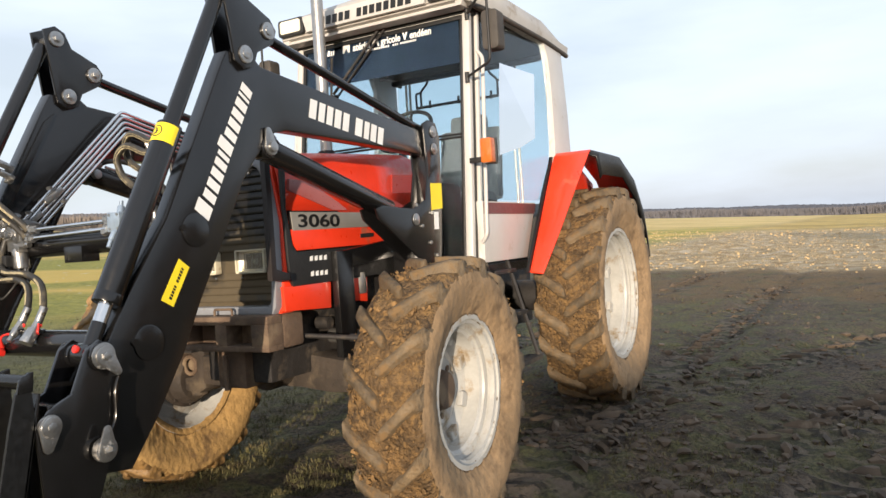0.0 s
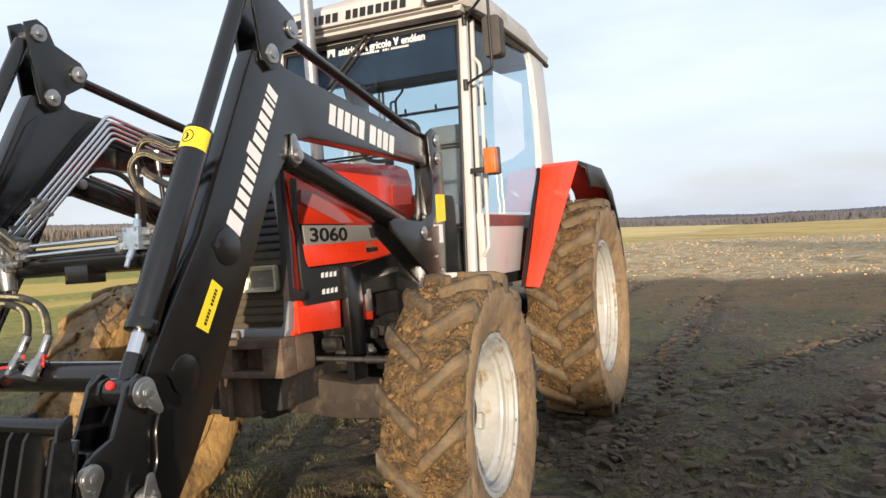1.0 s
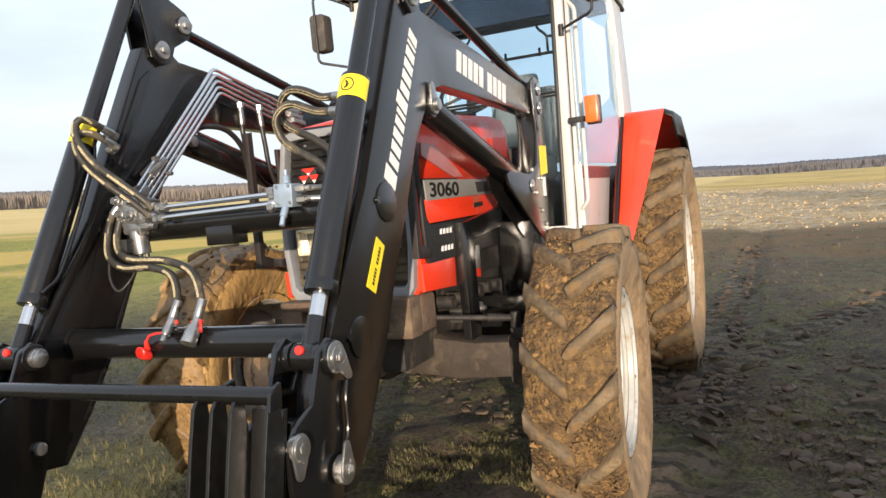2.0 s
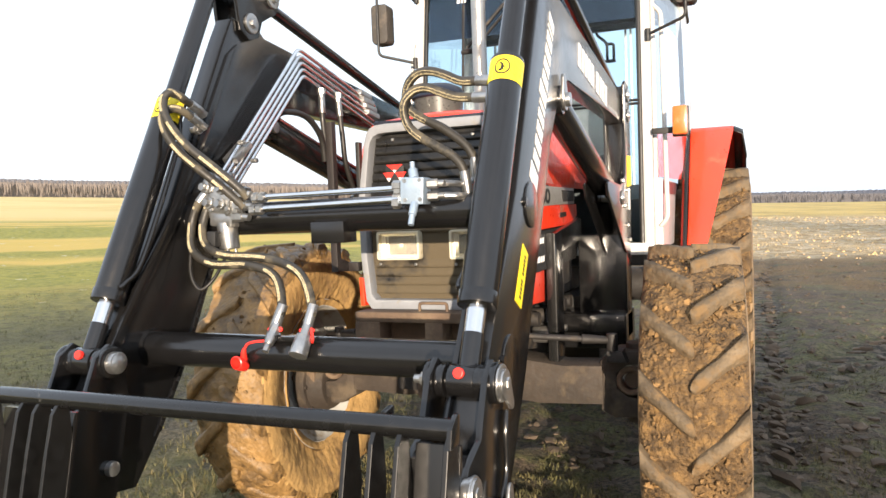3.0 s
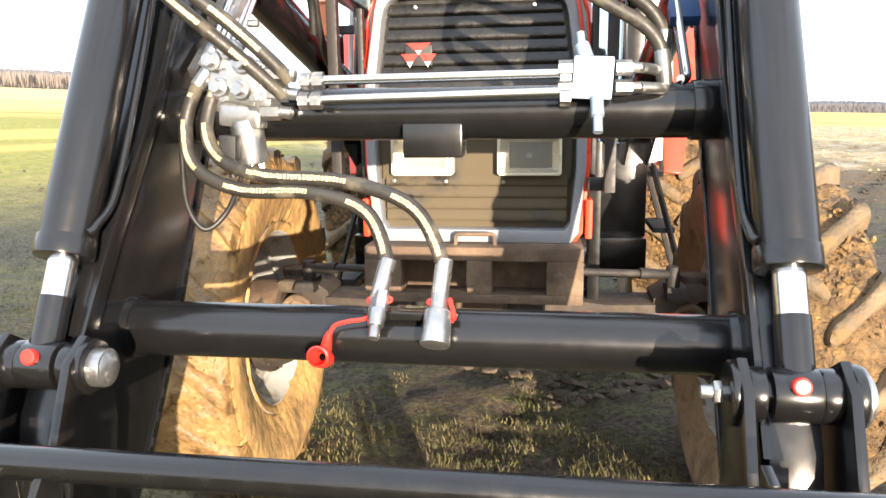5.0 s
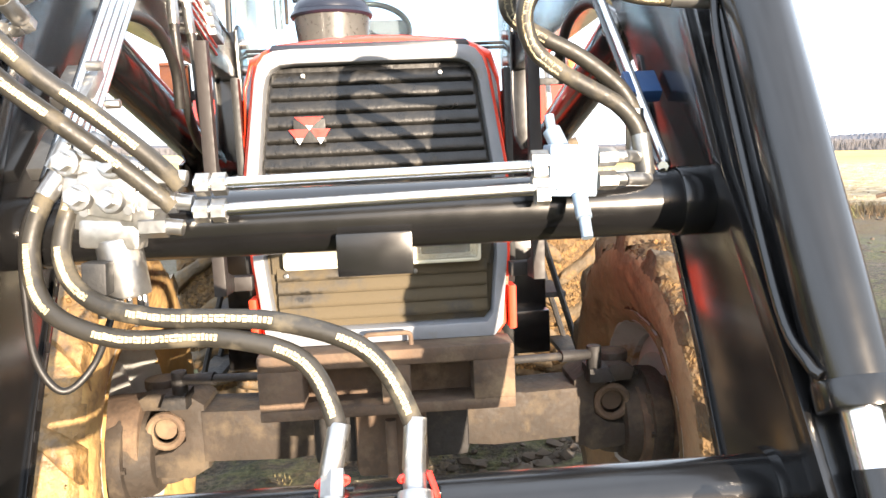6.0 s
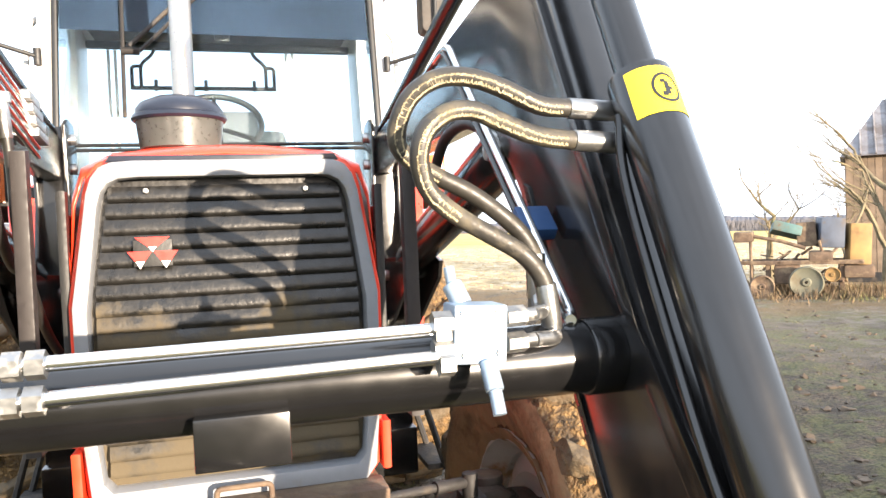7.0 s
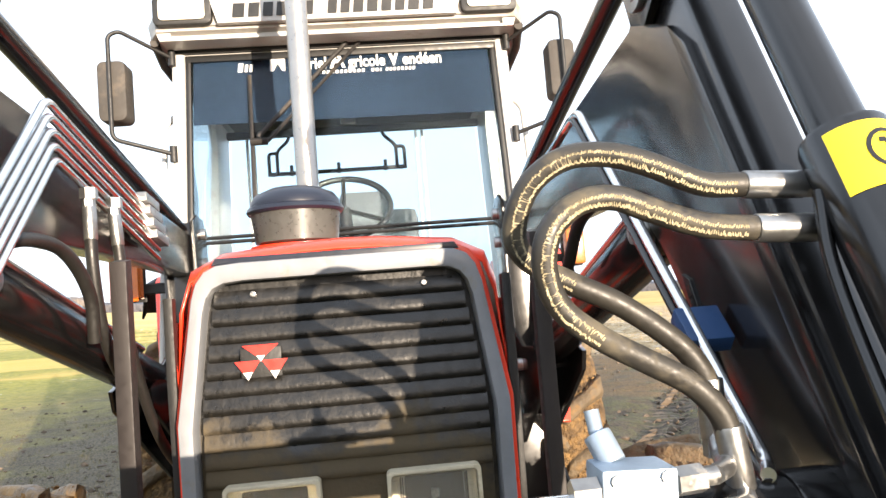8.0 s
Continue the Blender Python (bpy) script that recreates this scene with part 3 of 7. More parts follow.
for s in (-1, 1):
    b = blank()
    fork = [(0.545, AZ - 0.095), (0.60, AZ - 0.125), (0.715, AZ - 0.115), (0.735, AZ - 0.085), (0.72, AZ - 0.045), (0.65, AZ - 0.035), (0.61, AZ - 0.005), (0.61, AZ + 0.055), (0.65, AZ + 0.085), (0.725, AZ + 0.090), (0.735, AZ + 0.125), (0.70, AZ + 0.145), (0.60, AZ + 0.140), (0.545, AZ + 0.10)]
    slab(b, [(s * x, z) for x, z in fork], AY - 0.085, AY + 0.080, 0.014)
    part("axle_fork", b, M_AXLE, axle, "", 40)
    b = blank()
    cyl(b, (s * 0.668, AY - 0.06, AZ + 0.025), (s * 0.668, AY + 0.06, AZ + 0.025), 0.034, seg=18, bevel=0.010)
    ring = [Vector((s * 0.664 + 0.047 * math.cos(2 * math.pi * k / 22), AY - 0.075, AZ + 0.025 + 0.047 * math.sin(2 * math.pi * k / 22))) for k in range(23)]
    sweep(b, ring, 0.012, 8)
    part("ball_joint", b, M_RUST, axle, "", 40)
    b = blank()
    for z in (AZ - 0.135, AZ + 0.15):
        cyl(b, (s * 0.685, AY, z - 0.016), (s * 0.685, AY, z + 0.016), 0.050, seg=20, bevel=0.008)
    cyl(b, (s * 0.70, AY, HZ), (s * 0.775, AY, HZ), 0.120, 0.150, seg=28, bevel=0.016)
    cyl(b, (s * 0.77, AY, HZ), (s * 0.83, AY, HZ), 0.165, 0.160, seg=30, bevel=0.014)
    for k in range(8):
        a = 2 * math.pi * k / 8
        cyl(b, (s * 0.762, AY + 0.148 * math.cos(a), HZ + 0.148 * math.sin(a)), (s * 0.775, AY + 0.148 * math.cos(a), HZ + 0.148 * math.sin(a)), 0.010, seg=6)
    part("knuckle", b, M_AXLE, axle, "muddy wheel knuckle and hub", 40)
    b = blank()
    cyl(b, (s * 0.28, -0.13, 0.822), (s * 0.50, -0.05, 0.802), 0.012, seg=10)
    cyl(b, (s * 0.49, -0.054, 0.803), (s * 0.585, -0.02, 0.795), 0.019, 0.014, seg=12, bevel=0.003)
    cyl(b, (s * 0.60, -0.015, 0.745), (s * 0.60, -0.015, 0.82), 0.022, seg=14, bevel=0.006)
    slab(b, [(s * 0.58, 0.71), (s * 0.66, 0.71), (s * 0.64, 0.755), (s * 0.58, 0.755)], -0.04, 0.06, 0.01)
    part("steering_rod", b, M_DARK, axle, "thin dark steering rod with ball end", 40)

# front weight carrier with two pockets
b = blank()
outer = round_rect(-0.305, 0.305, 0.785, 0.945, 0.02, 2)
slab(b, outer, -0.30, -0.16, 0.008)
carrier = part("weight_carrier", b, M_RUST, tractor, "rusty cast front weight carrier", 40)
b = blank()
box(b, -0.305, 0.305, -0.40, -0.30, 0.905, 0.945, 0.008)
box(b, -0.305, 0.305, -0.40, -0.30, 0.785, 0.812, 0.006)
for x0, x1 in ((-0.305, -0.20), (-0.015, 0.055), (0.205, 0.305)):
    box(b, x0, x1, -0.40, -0.30, 0.81, 0.907, 0.005)
split("rib", b, M_RUST, carrier, "", 40)
b = blank()
sweep(b, rounded_line([(-0.05, -0.36, 0.945), (-0.05, -0.36, 0.975), (0.06, -0.36, 0.975), (0.06, -0.36, 0.945)], 0.012), 0.006, 8)
part("handle", b, M_RUST, carrier, "", 60)
b = blank()
box(b, -0.09, 0.09, -0.33, -0.12, 0.60, 0.79, 0.02)
cyl(b, (0, -0.36, 0.60), (0, -0.36, 0.76), 0.014, seg=10)
part("tow_hitch", b, M_RUST, carrier, "", 40)


# ---- nose: grille, frame, lamps ----
def nose_outline(grow=0.0, low=0.0):
    """The outline of the grille, (x, z), counter-clockwise."""
    g = grow
    half = [(0.270 + g, 0.945 - g), (0.292 + g, 0.975 - g), (0.308 + g, 1.15), (0.310 + g, 1.36), (0.274 + g, 1.59), (0.264 + g, 1.622 + g * 0.5), (0.248 + g * 0.8, 1.643 + g * 0.8), (0.225 + g * 0.5, 1.653 + g), (0.18, 1.656 + g)]
    return half + [(-x, z) for x, z in half[::-1]]


def nose_inner():
    half = [(0.250, 0.982), (0.267, 1.002), (0.281, 1.15), (0.282, 1.35), (0.253, 1.565), (0.245, 1.592), (0.232, 1.609), (0.212, 1.618), (0.175, 1.621)]
    return half + [(-x, z) for x, z in half[::-1]]


b = blank()
ring_slab(b, nose_outline(), nose_inner(), -0.325, -0.27, 0.007)
frame_part = part("grille_frame", b, M_SILVER, tractor, "silver plastic frame round the grille", 50)
b = blank()
slab(b, nose_inner(), -0.272, -0.262)
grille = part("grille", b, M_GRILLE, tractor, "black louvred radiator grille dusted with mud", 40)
z = 1.005
while z < 1.60:
    hw = 0.262 if z < 1.2 else 0.274 if z < 1.36 else 0.274 - (z - 1.36) * 0.155
    b = blank()
    if 1.115 < z < 1.235:
        z += 0.0335
        b.free()
        continue
    prism(b, [(-0.284, z - 0.003), (-0.2935, z - 0.0025), (-0.2965, z + 0.001), (-0.2975, z + 0.006), (-0.2965, z + 0.013), (-0.2935, z + 0.022), (-0.2905, z + 0.0300), (-0.280, z + 0.0300), (-0.280, z - 0.003)], -hw + 0.004, hw - 0.004)
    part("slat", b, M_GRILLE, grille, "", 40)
    z += 0.0335
b = blank()
slab(b, [(-0.27, 1.122), (0.27, 1.122), (0.272, 1.248), (-0.272, 1.248)], -0.288, -0.266, 0.003)
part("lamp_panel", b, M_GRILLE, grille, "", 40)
b = blank()
for x, zz in ((-0.163, 1.595), (0.163, 1.592), (-0.084, 1.116), (-0.235, 1.118), (0.080, 1.114)):
    cyl(b, (x, -0.304, zz), (x, -0.286, zz), 0.006, seg=10, bevel=0.002)
split("bolt", b, M_ZINC, grille)
M_CLEAR = glass("ribbed_lamp_glass", (0.90, 0.88, 0.80), 0.08, 1.35)
M_CLEAR.node_tree.nodes["Principled BSDF"].inputs["Transmission Weight"].default_value = 0.90
M_BEZEL = mat("dusty_cream_bezel", (0.56, 0.51, 0.38), 0.5, vary=0.15, scale=12, dirt=(0.34, 0.27, 0.15), dirt_amount=0.40, dirt_scale=14)
M_BOWLMIRROR = mat("dull_reflector", (0.72, 0.70, 0.62), 0.30, metal=0.45, vary=0.12, scale=18, dirt=(0.40, 0.34, 0.23), dirt_amount=0.25, dirt_scale=10)
for cx in (-0.1465, 0.1545):
    x0, x1, z0, z1 = cx - 0.090, cx + 0.088, 1.135, 1.244
    b = blank()
    ring_slab(b, round_rect(x0, x1, z0, z1, 0.010), round_rect(x0 + 0.008, x1 - 0.008, z0 + 0.008, z1 - 0.008, 0.008), -0.326, -0.290, 0.002)
    lamp = part("headlamp", b, M_BEZEL, tractor, "rectangular clear headlamp with dusty cream rim", 50)
    # reflector: a shallow bowl that turns from the rectangle to a round hollow
    b = blank()
    rows = []
    outline = round_rect(x0 + 0.006, x1 - 0.006, z0 + 0.006, z1 - 0.006, 0.008)
    zc = (z0 + z1) / 2
    for t, y in ((0.0, -0.304), (0.25, -0.294), (0.55, -0.280), (0.85, -0.272), (0.97, -0.270)):
        row = []
        for x, z in outline:
            d = Vector((x - cx, z - zc))
            r = d.normalized() * 0.046
            k = (1 - t) * d + t * r * (1 - t * 0.8)
            row.append(b.verts.new((cx + k.x, y, zc + k.y)))
        rows.append(row)
    for p, q in zip(rows, rows[1:]):
        for i in range(len(p)):
            b.faces.new((p[i], p[(i + 1) % len(p)], q[(i + 1) % len(q)], q[i]))
    b.faces.new(rows[-1])
    part("reflector", b, M_BOWLMIRROR, lamp, "dull metal reflector bowl", 60)
    b = blank()
    cyl(b, (cx, -0.272, zc), (cx, -0.296, zc), 0.009, seg=14, bevel=0.003)
    part("bulb", b, M_BEIGE, lamp, "", 40)
    # glass with upright ribs on its front
    b = blank()
    n = 44
    front, back = [], []
    for k in range(n + 1):
        x = x0 + 0.008 + (x1 - x0 - 0.016) * k / n
        y = -0.318 - (0.0016 if k % 4 in (1, 2) else 0.0)
        front.append([b.verts.new((x, y, z)) for z in (z0 + 0.008, z1 - 0.008)])
        back.append([b.verts.new((x, -0.313, z)) for z in (z0 + 0.008, z1 - 0.008)])
    for k in range(n):
        b.faces.new((front[k][0], front[k + 1][0], front[k + 1][1], front[k][1]))
        b.faces.new((back[k][1], back[k + 1][1], back[k + 1][0], back[k][0]))
        for e in (0, 1):
            b.faces.new((front[k][e], back[k][e], back[k + 1][e], front[k + 1][e]))
    b.faces.new((front[0][0], front[0][1], back[0][1], back[0][0]))
    b.faces.new((front[n][1], front[n][0], back[n][0], back[n][1]))
    lens = part("lens", b, M_CLEAR, lamp, "clear ribbed glass lens")
    lens.visible_shadow = False
# emblem: three plain red and white triangles on a dark plate
b = blank()
box(b, -0.192, -0.116, -0.309, -0.304, 1.438, 1.494, 0.002)
emblem = part("emblem", b, M_BLACKP, tractor, "small dark plate with red triangle emblem", 40)
b = blank()
for pts in ([(-0.188, 1.499), (-0.120, 1.499), (-0.154, 1.472)], [(-0.203, 1.470), (-0.1555, 1.470), (-0.179, 1.436)], [(-0.1525, 1.470), (-0.105, 1.470), (-0.129, 1.436)]):
    slab(b, pts, -0.310, -0.3085)
split("red_triangle", b, M_REDP, emblem)
b = blank()
for pts in ([(-0.162, 1.479), (-0.146, 1.479), (-0.154, 1.468)], [(-0.188, 1.449), (-0.170, 1.449), (-0.179, 1.434)], [(-0.138, 1.449), (-0.120, 1.449), (-0.129, 1.434)]):
    slab(b, pts, -0.3108, -0.3087)
split("white_triangle", b, M_LETTER, emblem)

# ---- bonnet ----
def loft(bm, sections):
    """Skins a row of outlines, each a list of points of equal length, open along the last edge."""
    rows = [[bm.verts.new(p) for p in s] for s in sections]
    for a, c in zip(rows, rows[1:]):
        for i in range(len(a) - 1):
            bm.faces.new((a[i], a[i + 1], c[i + 1], c[i]))
    return rows


def bonnet_section(y, top, wide, low):
    half = [(wide, low), (wide + 0.004, low + 0.10), (wide - 0.003, top - 0.22), (wide - 0.010, top - 0.10), (wide - 0.030, top - 0.04), (wide - 0.095, top - 0.008), (0.08, top + 0.006)]
    return [(x, y, z) for x, z in half] + [(0, y, top + 0.008)] + [(-x, y, z) for x, z in half[::-1]]


b = blank()
loft(b, [bonnet_section(-0.272, 1.668, 0.318, 1.41), bonnet_section(-0.20, 1.692, 0.330, 1.40), bonnet_section(0.1, 1.712, 0.334, 1.40), bonnet_section(0.5, 1.735, 0.338, 1.40), bonnet_section(0.90, 1.755, 0.342, 1.40)])
hood = part("bonnet", b, M_RED, tractor, "glossy red bonnet", 40)
m = hood.modifiers.new("thick", "SOLIDIFY")
m.thickness, m.offset = 0.006, -1
b = blank()
ring_slab(b, [(x * 1.01, z + 0.003) for x, z in nose_outline(0.010)], nose_outline(-0.002), -0.284, -0.20, 0.004)
part("nose_band", b, M_RED, tractor, "red edge round the nose", 50)
b = blank()
slab(b, [(-0.236, 1.654), (0.236, 1.654), (0.228, 1.667), (-0.228, 1.667)], -0.312, -0.296, 0.003)
part("nose_seal", b, M_CAP, tractor, "dark blue rubber seal above the grille", 50)
for s in (-1, 1):
    # side bands from the top down: badge strip, red band, black panel, lower red panels
    b = blank()
    prism(b, [(-0.225, 1.316), (0.60, 1.328), (0.60, 1.400), (-0.235, 1.402)], s * 0.326, s * 0.340, 0.003)
    strip = part("badge_strip", b, M_BADGE, tractor, "grey model badge strip", 40)
    b = blank()
    prism(b, [(-0.230, 1.311), (0.62, 1.322), (0.62, 1.408), (-0.242, 1.408)], s * 0.322, s * 0.3345)
    part("badge_border", b, M_INK, strip)
    b = blank()
    prism(b, [(0.36, 1.338), (0.58, 1.340), (0.58, 1.388), (0.34, 1.388)], s * 0.328, s * 0.343)
    part("badge_shade", b, M_DARK, strip)
    b = blank()
    prism(b, [(-0.20, 1.224), (0.52, 1.234), (0.66, 1.27), (0.66, 1.326), (-0.235, 1.322), (-0.225, 1.26)], s * 0.322, s * 0.338, 0.005)
    band = part("side_band", b, M_RED, tractor, "red lower bonnet side", 40)
    b = blank()
    prism(b, [(0.30, 1.268), (0.42, 1.272), (0.42, 1.292), (0.30, 1.290)], s * 0.330, s * 0.341)
    part("latch", b, M_BLACKP, band)
    b = blank()
    prism(b, [(-0.262, 1.10), (-0.240, 1.062), (0.62, 1.068), (0.70, 1.16), (0.70, 1.262), (0.52, 1.228), (-0.205, 1.220), (-0.232, 1.25), (-0.262, 1.42), (-0.250, 1.60), (-0.280, 1.60), (-0.280, 1.42), (-0.270, 1.20)], s * 0.318, s * 0.3375, 0.006)
    panel = part("side_panel", b, M_BLACKP, tractor, "black plastic engine side panel", 40)
    b = blank()
    for k in range(2):
        for i in range(4):
            prism(b, [(-0.12 + 0.035 * i, 1.10 + 0.072 * k), (-0.10 + 0.035 * i, 1.10 + 0.072 * k), (-0.097 + 0.035 * i, 1.124 + 0.072 * k), (-0.117 + 0.035 * i, 1.12 + 0.072 * k)], s * 0.33, s * 0.3395)
    split("marking", b, M_LETTER, panel)
    for y0, y1 in ((-0.30, 0.03), (0.17, 0.34)):
        b = blank()
        prism(b, [(y0, 0.955), (y1, 0.935), (y1 + 0.01, 1.062), (y0 - 0.008, 1.066)], s * 0.31, s * 0.33, 0.006)
        part("lower_panel", b, M_RED, tractor, "red lower side panel", 40)
    b = blank()
    prism(b, [(0.62, 1.43), (0.86, 1.43), (0.86, 1.62), (0.64, 1.61)], s * 0.328, s * 0.3420)
    split("side_decal", b, M_RED_D, hood, "dark red striped decal")
    b = blank()
    prism(b, [(-0.238, 1.500), (0.08, 1.412), (0.20, 1.412), (0.12, 1.455), (-0.10, 1.548), (-0.228, 1.552)], s * 0.324, s * 0.3395)
    part("side_decal", b, M_MAUVE, hood, "mauve slanted decal")
letters("model_number", "3060", M_INK, strip, Matrix.Translation((0.3405, -0.195, 1.332)) @ Euler((radians(90), 0, radians(90))).to_matrix().to_4x4() @ Matrix.Diagonal((1.95, 1, 1, 1)), 0.083, 0.001, "black model number")

# air pre-cleaner on the bonnet
b = blank()
def turned(bm, profile, x, y, seg=28):
    """Turns a profile of (radius, z) about the upright line at x, y."""
    rings = [[bm.verts.new((x + r * math.cos(2 * math.pi * k / seg), y + r * math.sin(2 * math.pi * k / seg), z)) for r, z in profile] for k in range(seg)]
    n = len(profile)
    for k in range(seg):
        a, c = rings[k], rings[(k + 1) % seg]
        for i in range(n - 1):
            bm.faces.new((a[i], a[i + 1], c[i + 1], c[i]))
    bmesh.ops.remove_doubles(bm, verts=bm.verts, dist=1e-5)
    return bm


turned(b, [(0.0, 1.690), (0.11, 1.690), (0.11, 1.712), (0.07, 1.716), (0.0, 1.716)], -0.11, 0.06)
cleaner = part("air_precleaner", b, M_RED, tractor, "air pre-cleaner with dark cap and clear bowl", 40)
b = blank()
turned(b, [(0.085, 1.716), (0.098, 1.72), (0.106, 1.788), (0.100, 1.790), (0.094, 1.788), (0.086, 1.722)], -0.11, 0.06)
part("bowl", b, M_BOWL, cleaner, "smoky clear plastic bowl", 40)
b = blank()
turned(b, [(0.0, 1.718), (0.082, 1.718), (0.090, 1.786), (0.0, 1.788)], -0.11, 0.06)
part("core", b, M_BEIGE, cleaner, "", 40)
b = blank()
turned(b, [(0.0, 1.788), (0.112, 1.788), (0.116, 1.794), (0.113, 1.803), (0.107, 1.806), (0.106, 1.818), (0.094, 1.834), (0.06, 1.849), (0.0, 1.855)], -0.11, 0.06)
part("cap", b, M_CAP, cleaner, "dark blue-black domed cap", 40)
# exhaust pipe
b = blank()
sweep(b, [(-0.13, 0.68, 1.70), (-0.13, 0.68, 2.2), (-0.13, 0.68, 2.78), (-0.135, 0.70, 2.92)], 0.036, 20)
ex = part("exhaust_pipe", b, M_STEELPIPE, tractor, "tall dull steel exhaust pipe", 60)
b = blank()
cyl(b, (-0.13, 0.68, 1.70), (-0.13, 0.68, 1.80), 0.05, seg=20, bevel=0.006)
part("collar", b, M_DARK, ex, "", 40)

# ---- cab ----
def pillar(bm, p0, p1, wx, wy):
    """A post with rounded edges between two points."""
    p0, p1 = Vector(p0), Vector(p1)
    quad = round_rect(-wx / 2, wx / 2, -wy / 2, wy / 2, min(wx, wy) * 0.3, 2)
    lo = [bm.verts.new(p0 + Vector((x, y, 0))) for x, y in quad]
    hi = [bm.verts.new(p1 + Vector((x, y, 0))) for x, y in quad]
    k = len(quad)
    for i in range(k):
        bm.faces.new((lo[i], lo[(i + 1) % k], hi[(i + 1) % k], hi[i]))
    bm.faces.new(lo[::-1])
    bm.faces.new(hi)


CF0, CF1 = 0.955, 1.16           # cab front, foot and head
b = blank()
for s in (-1, 1):
    pillar(b, (s * 0.640, CF0, 1.08), (s * 0.625, CF1 - 0.02, 2.60), 0.05, 0.045)
    pillar(b, (s * 0.665, CF0 + 0.075, 1.08), (s * 0.65, CF1 + 0.05, 2.58), 0.030, 0.035)
    rear = [(1.93, 1.47), (2.06, 1.62), (2.13, 1.85), (2.155, 2.20), (2.15, 2.45), (2.10, 2.545), (2.02, 2.60), (2.44, 2.60), (2.47, 2.1), (2.45, 1.60), (2.40, 1.47)]
    for x0 in (0.70,):
        keep = len(b.verts)
        prism(b, rear, s * x0, s * (x0 + 0.045), 0.006)
        b.verts.ensure_lookup_table()
        for v in b.verts[keep:]:
            v.co.x += s * 0.033 * (2.60 - v.co.z)
    prism(b, [(1.02, 1.08), (1.66, 1.08), (1.86, 1.44), (1.03, 1.44)], s * 0.655, s * 0.70, 0.008)
box(b, -0.62, 0.62, CF1 - 0.04, CF1 + 0.02, 2.56, 2.62, 0.006)
box(b, -0.64, 0.64, CF0 - 0.02, CF0 + 0.03, 1.06, 1.12, 0.006)
cab = part("cab_frame", b, M_WHITE, tractor, "silver-white cab frame with slim pillars", 40)
b = blank()
for s in (-1, 1):
    prism(b, [(1.04, 1.365), (1.82, 1.365), (1.85, 1.432), (1.04, 1.432)], s * 0.656, s * 0.7035)
split("door_stripe", b, M_STRIPE, cab, "dark mauve stripe on the door")
def on_seal(x, z):
    return (x, CF0 + (CF1 - 0.025 - CF0) * (z - 1.10) / 1.46 - 0.012, z)


b = blank()
for s in (-1, 1):
    pillar(b, (s * 0.605, CF0 - 0.004, 1.10), (s * 0.590, CF1 - 0.025, 2.56), 0.022, 0.030)
    pillar(b, (s * 0.653, CF0 + 0.04, 1.10), (s * 0.638, CF1 + 0.016, 2.56), 0.02, 0.03)
box(b, -0.60, 0.60, CF1 - 0.045, CF1 - 0.015, 2.535, 2.562, 0.004)
for zz in (1.828, 1.846):
    cyl(b, on_seal(-0.60, zz), on_seal(0.60, zz), 0.007, seg=8)
part("window_seal", b, M_INK, cab, "black rubber window seal", 40)
# panes
def quad_pane(name, pts, thick, material, label):
    b = blank()
    a, c, d = Vector(pts[0]), Vector(pts[1]), Vector(pts[2])
    nrm = (c - a).cross(d - a).normalized() * thick
    lo = [b.verts.new(p) for p in pts]
    hi = [b.verts.new(Vector(p) + nrm) for p in pts]
    k = len(pts)
    b.faces.new(lo)
    b.faces.new(hi[::-1])
    for i in range(k):
        b.faces.new((lo[i], lo[(i + 1) % k], hi[(i + 1) % k], hi[i]))
    ob = part(name, b, material, cab, label)
    ob.visible_shadow = False
    return ob


def on_front(x, z, off=0.0):
    """A point on the leaning plane of the windscreen."""
    t = (z - 1.10) / 1.46
    return (x, CF0 + (CF1 - 0.025 - CF0) * t + off, z)


quad_pane("windscreen", [on_front(-0.60, 1.12), on_front(0.60, 1.12), on_front(0.585, 2.55), on_front(-0.585, 2.55)], 0.005, M_TINT, "blue-tinted windscreen")
quad_pane("rear_window", [(-0.73, 2.42, 1.45), (0.73, 2.42, 1.45), (0.69, 2.46, 2.55), (-0.69, 2.46, 2.55)], 0.005, M_TINT, "tinted rear window")
for s in (-1, 1):
    quad_pane("door_glass", [(s * 0.672, 1.06, 1.45), (s * 0.750, 1.80, 1.45), (s * 0.760, 1.98, 1.70), (s * 0.732, 2.16, 2.55), (s * 0.655, 1.24, 2.55)], 0.005, M_TINT, "tinted door glass")
# sun strip with the dealer's lettering
b = blank()
slab(b, [(-0.578, 2.285), (0.578, 2.275), (0.572, 2.535), (-0.572, 2.535)], 0, 0.002)
for v in b.verts:
    v.co.y += on_front(0, v.co.z, -0.004)[1]
strip = part("sun_strip", b, M_STRIP, cab, "dark blue sun strip")
up = Vector(on_front(0, 2.5)) - Vector(on_front(0, 1.5))
lean = math.degrees(math.atan2(up.y, up.z))
LET = lambda x, z: Matrix.Translation(on_front(x, z, -0.0075)) @ Euler((radians(90 - lean), 0, 0)).to_matrix().to_4x4()
for text, x, size in (("M", -0.285, 0.104), ("atériel", -0.198, 0.066), ("A", -0.050, 0.104), ("gricole", 0.020, 0.066), ("V", 0.172, 0.104), ("endéen", 0.232, 0.066)):
    letters("strip_text", text, M_LETTER, strip, LET(x, 2.488) @ Matrix.Diagonal((0.80, 1, 1, 1)), size, 0.0008, "white dealer lettering")
b = blank()
bars(b, LET(-0.405, 2.488), [0.02, 0.012, 0.012], 0.03, 0.006, 0.001, (0,))
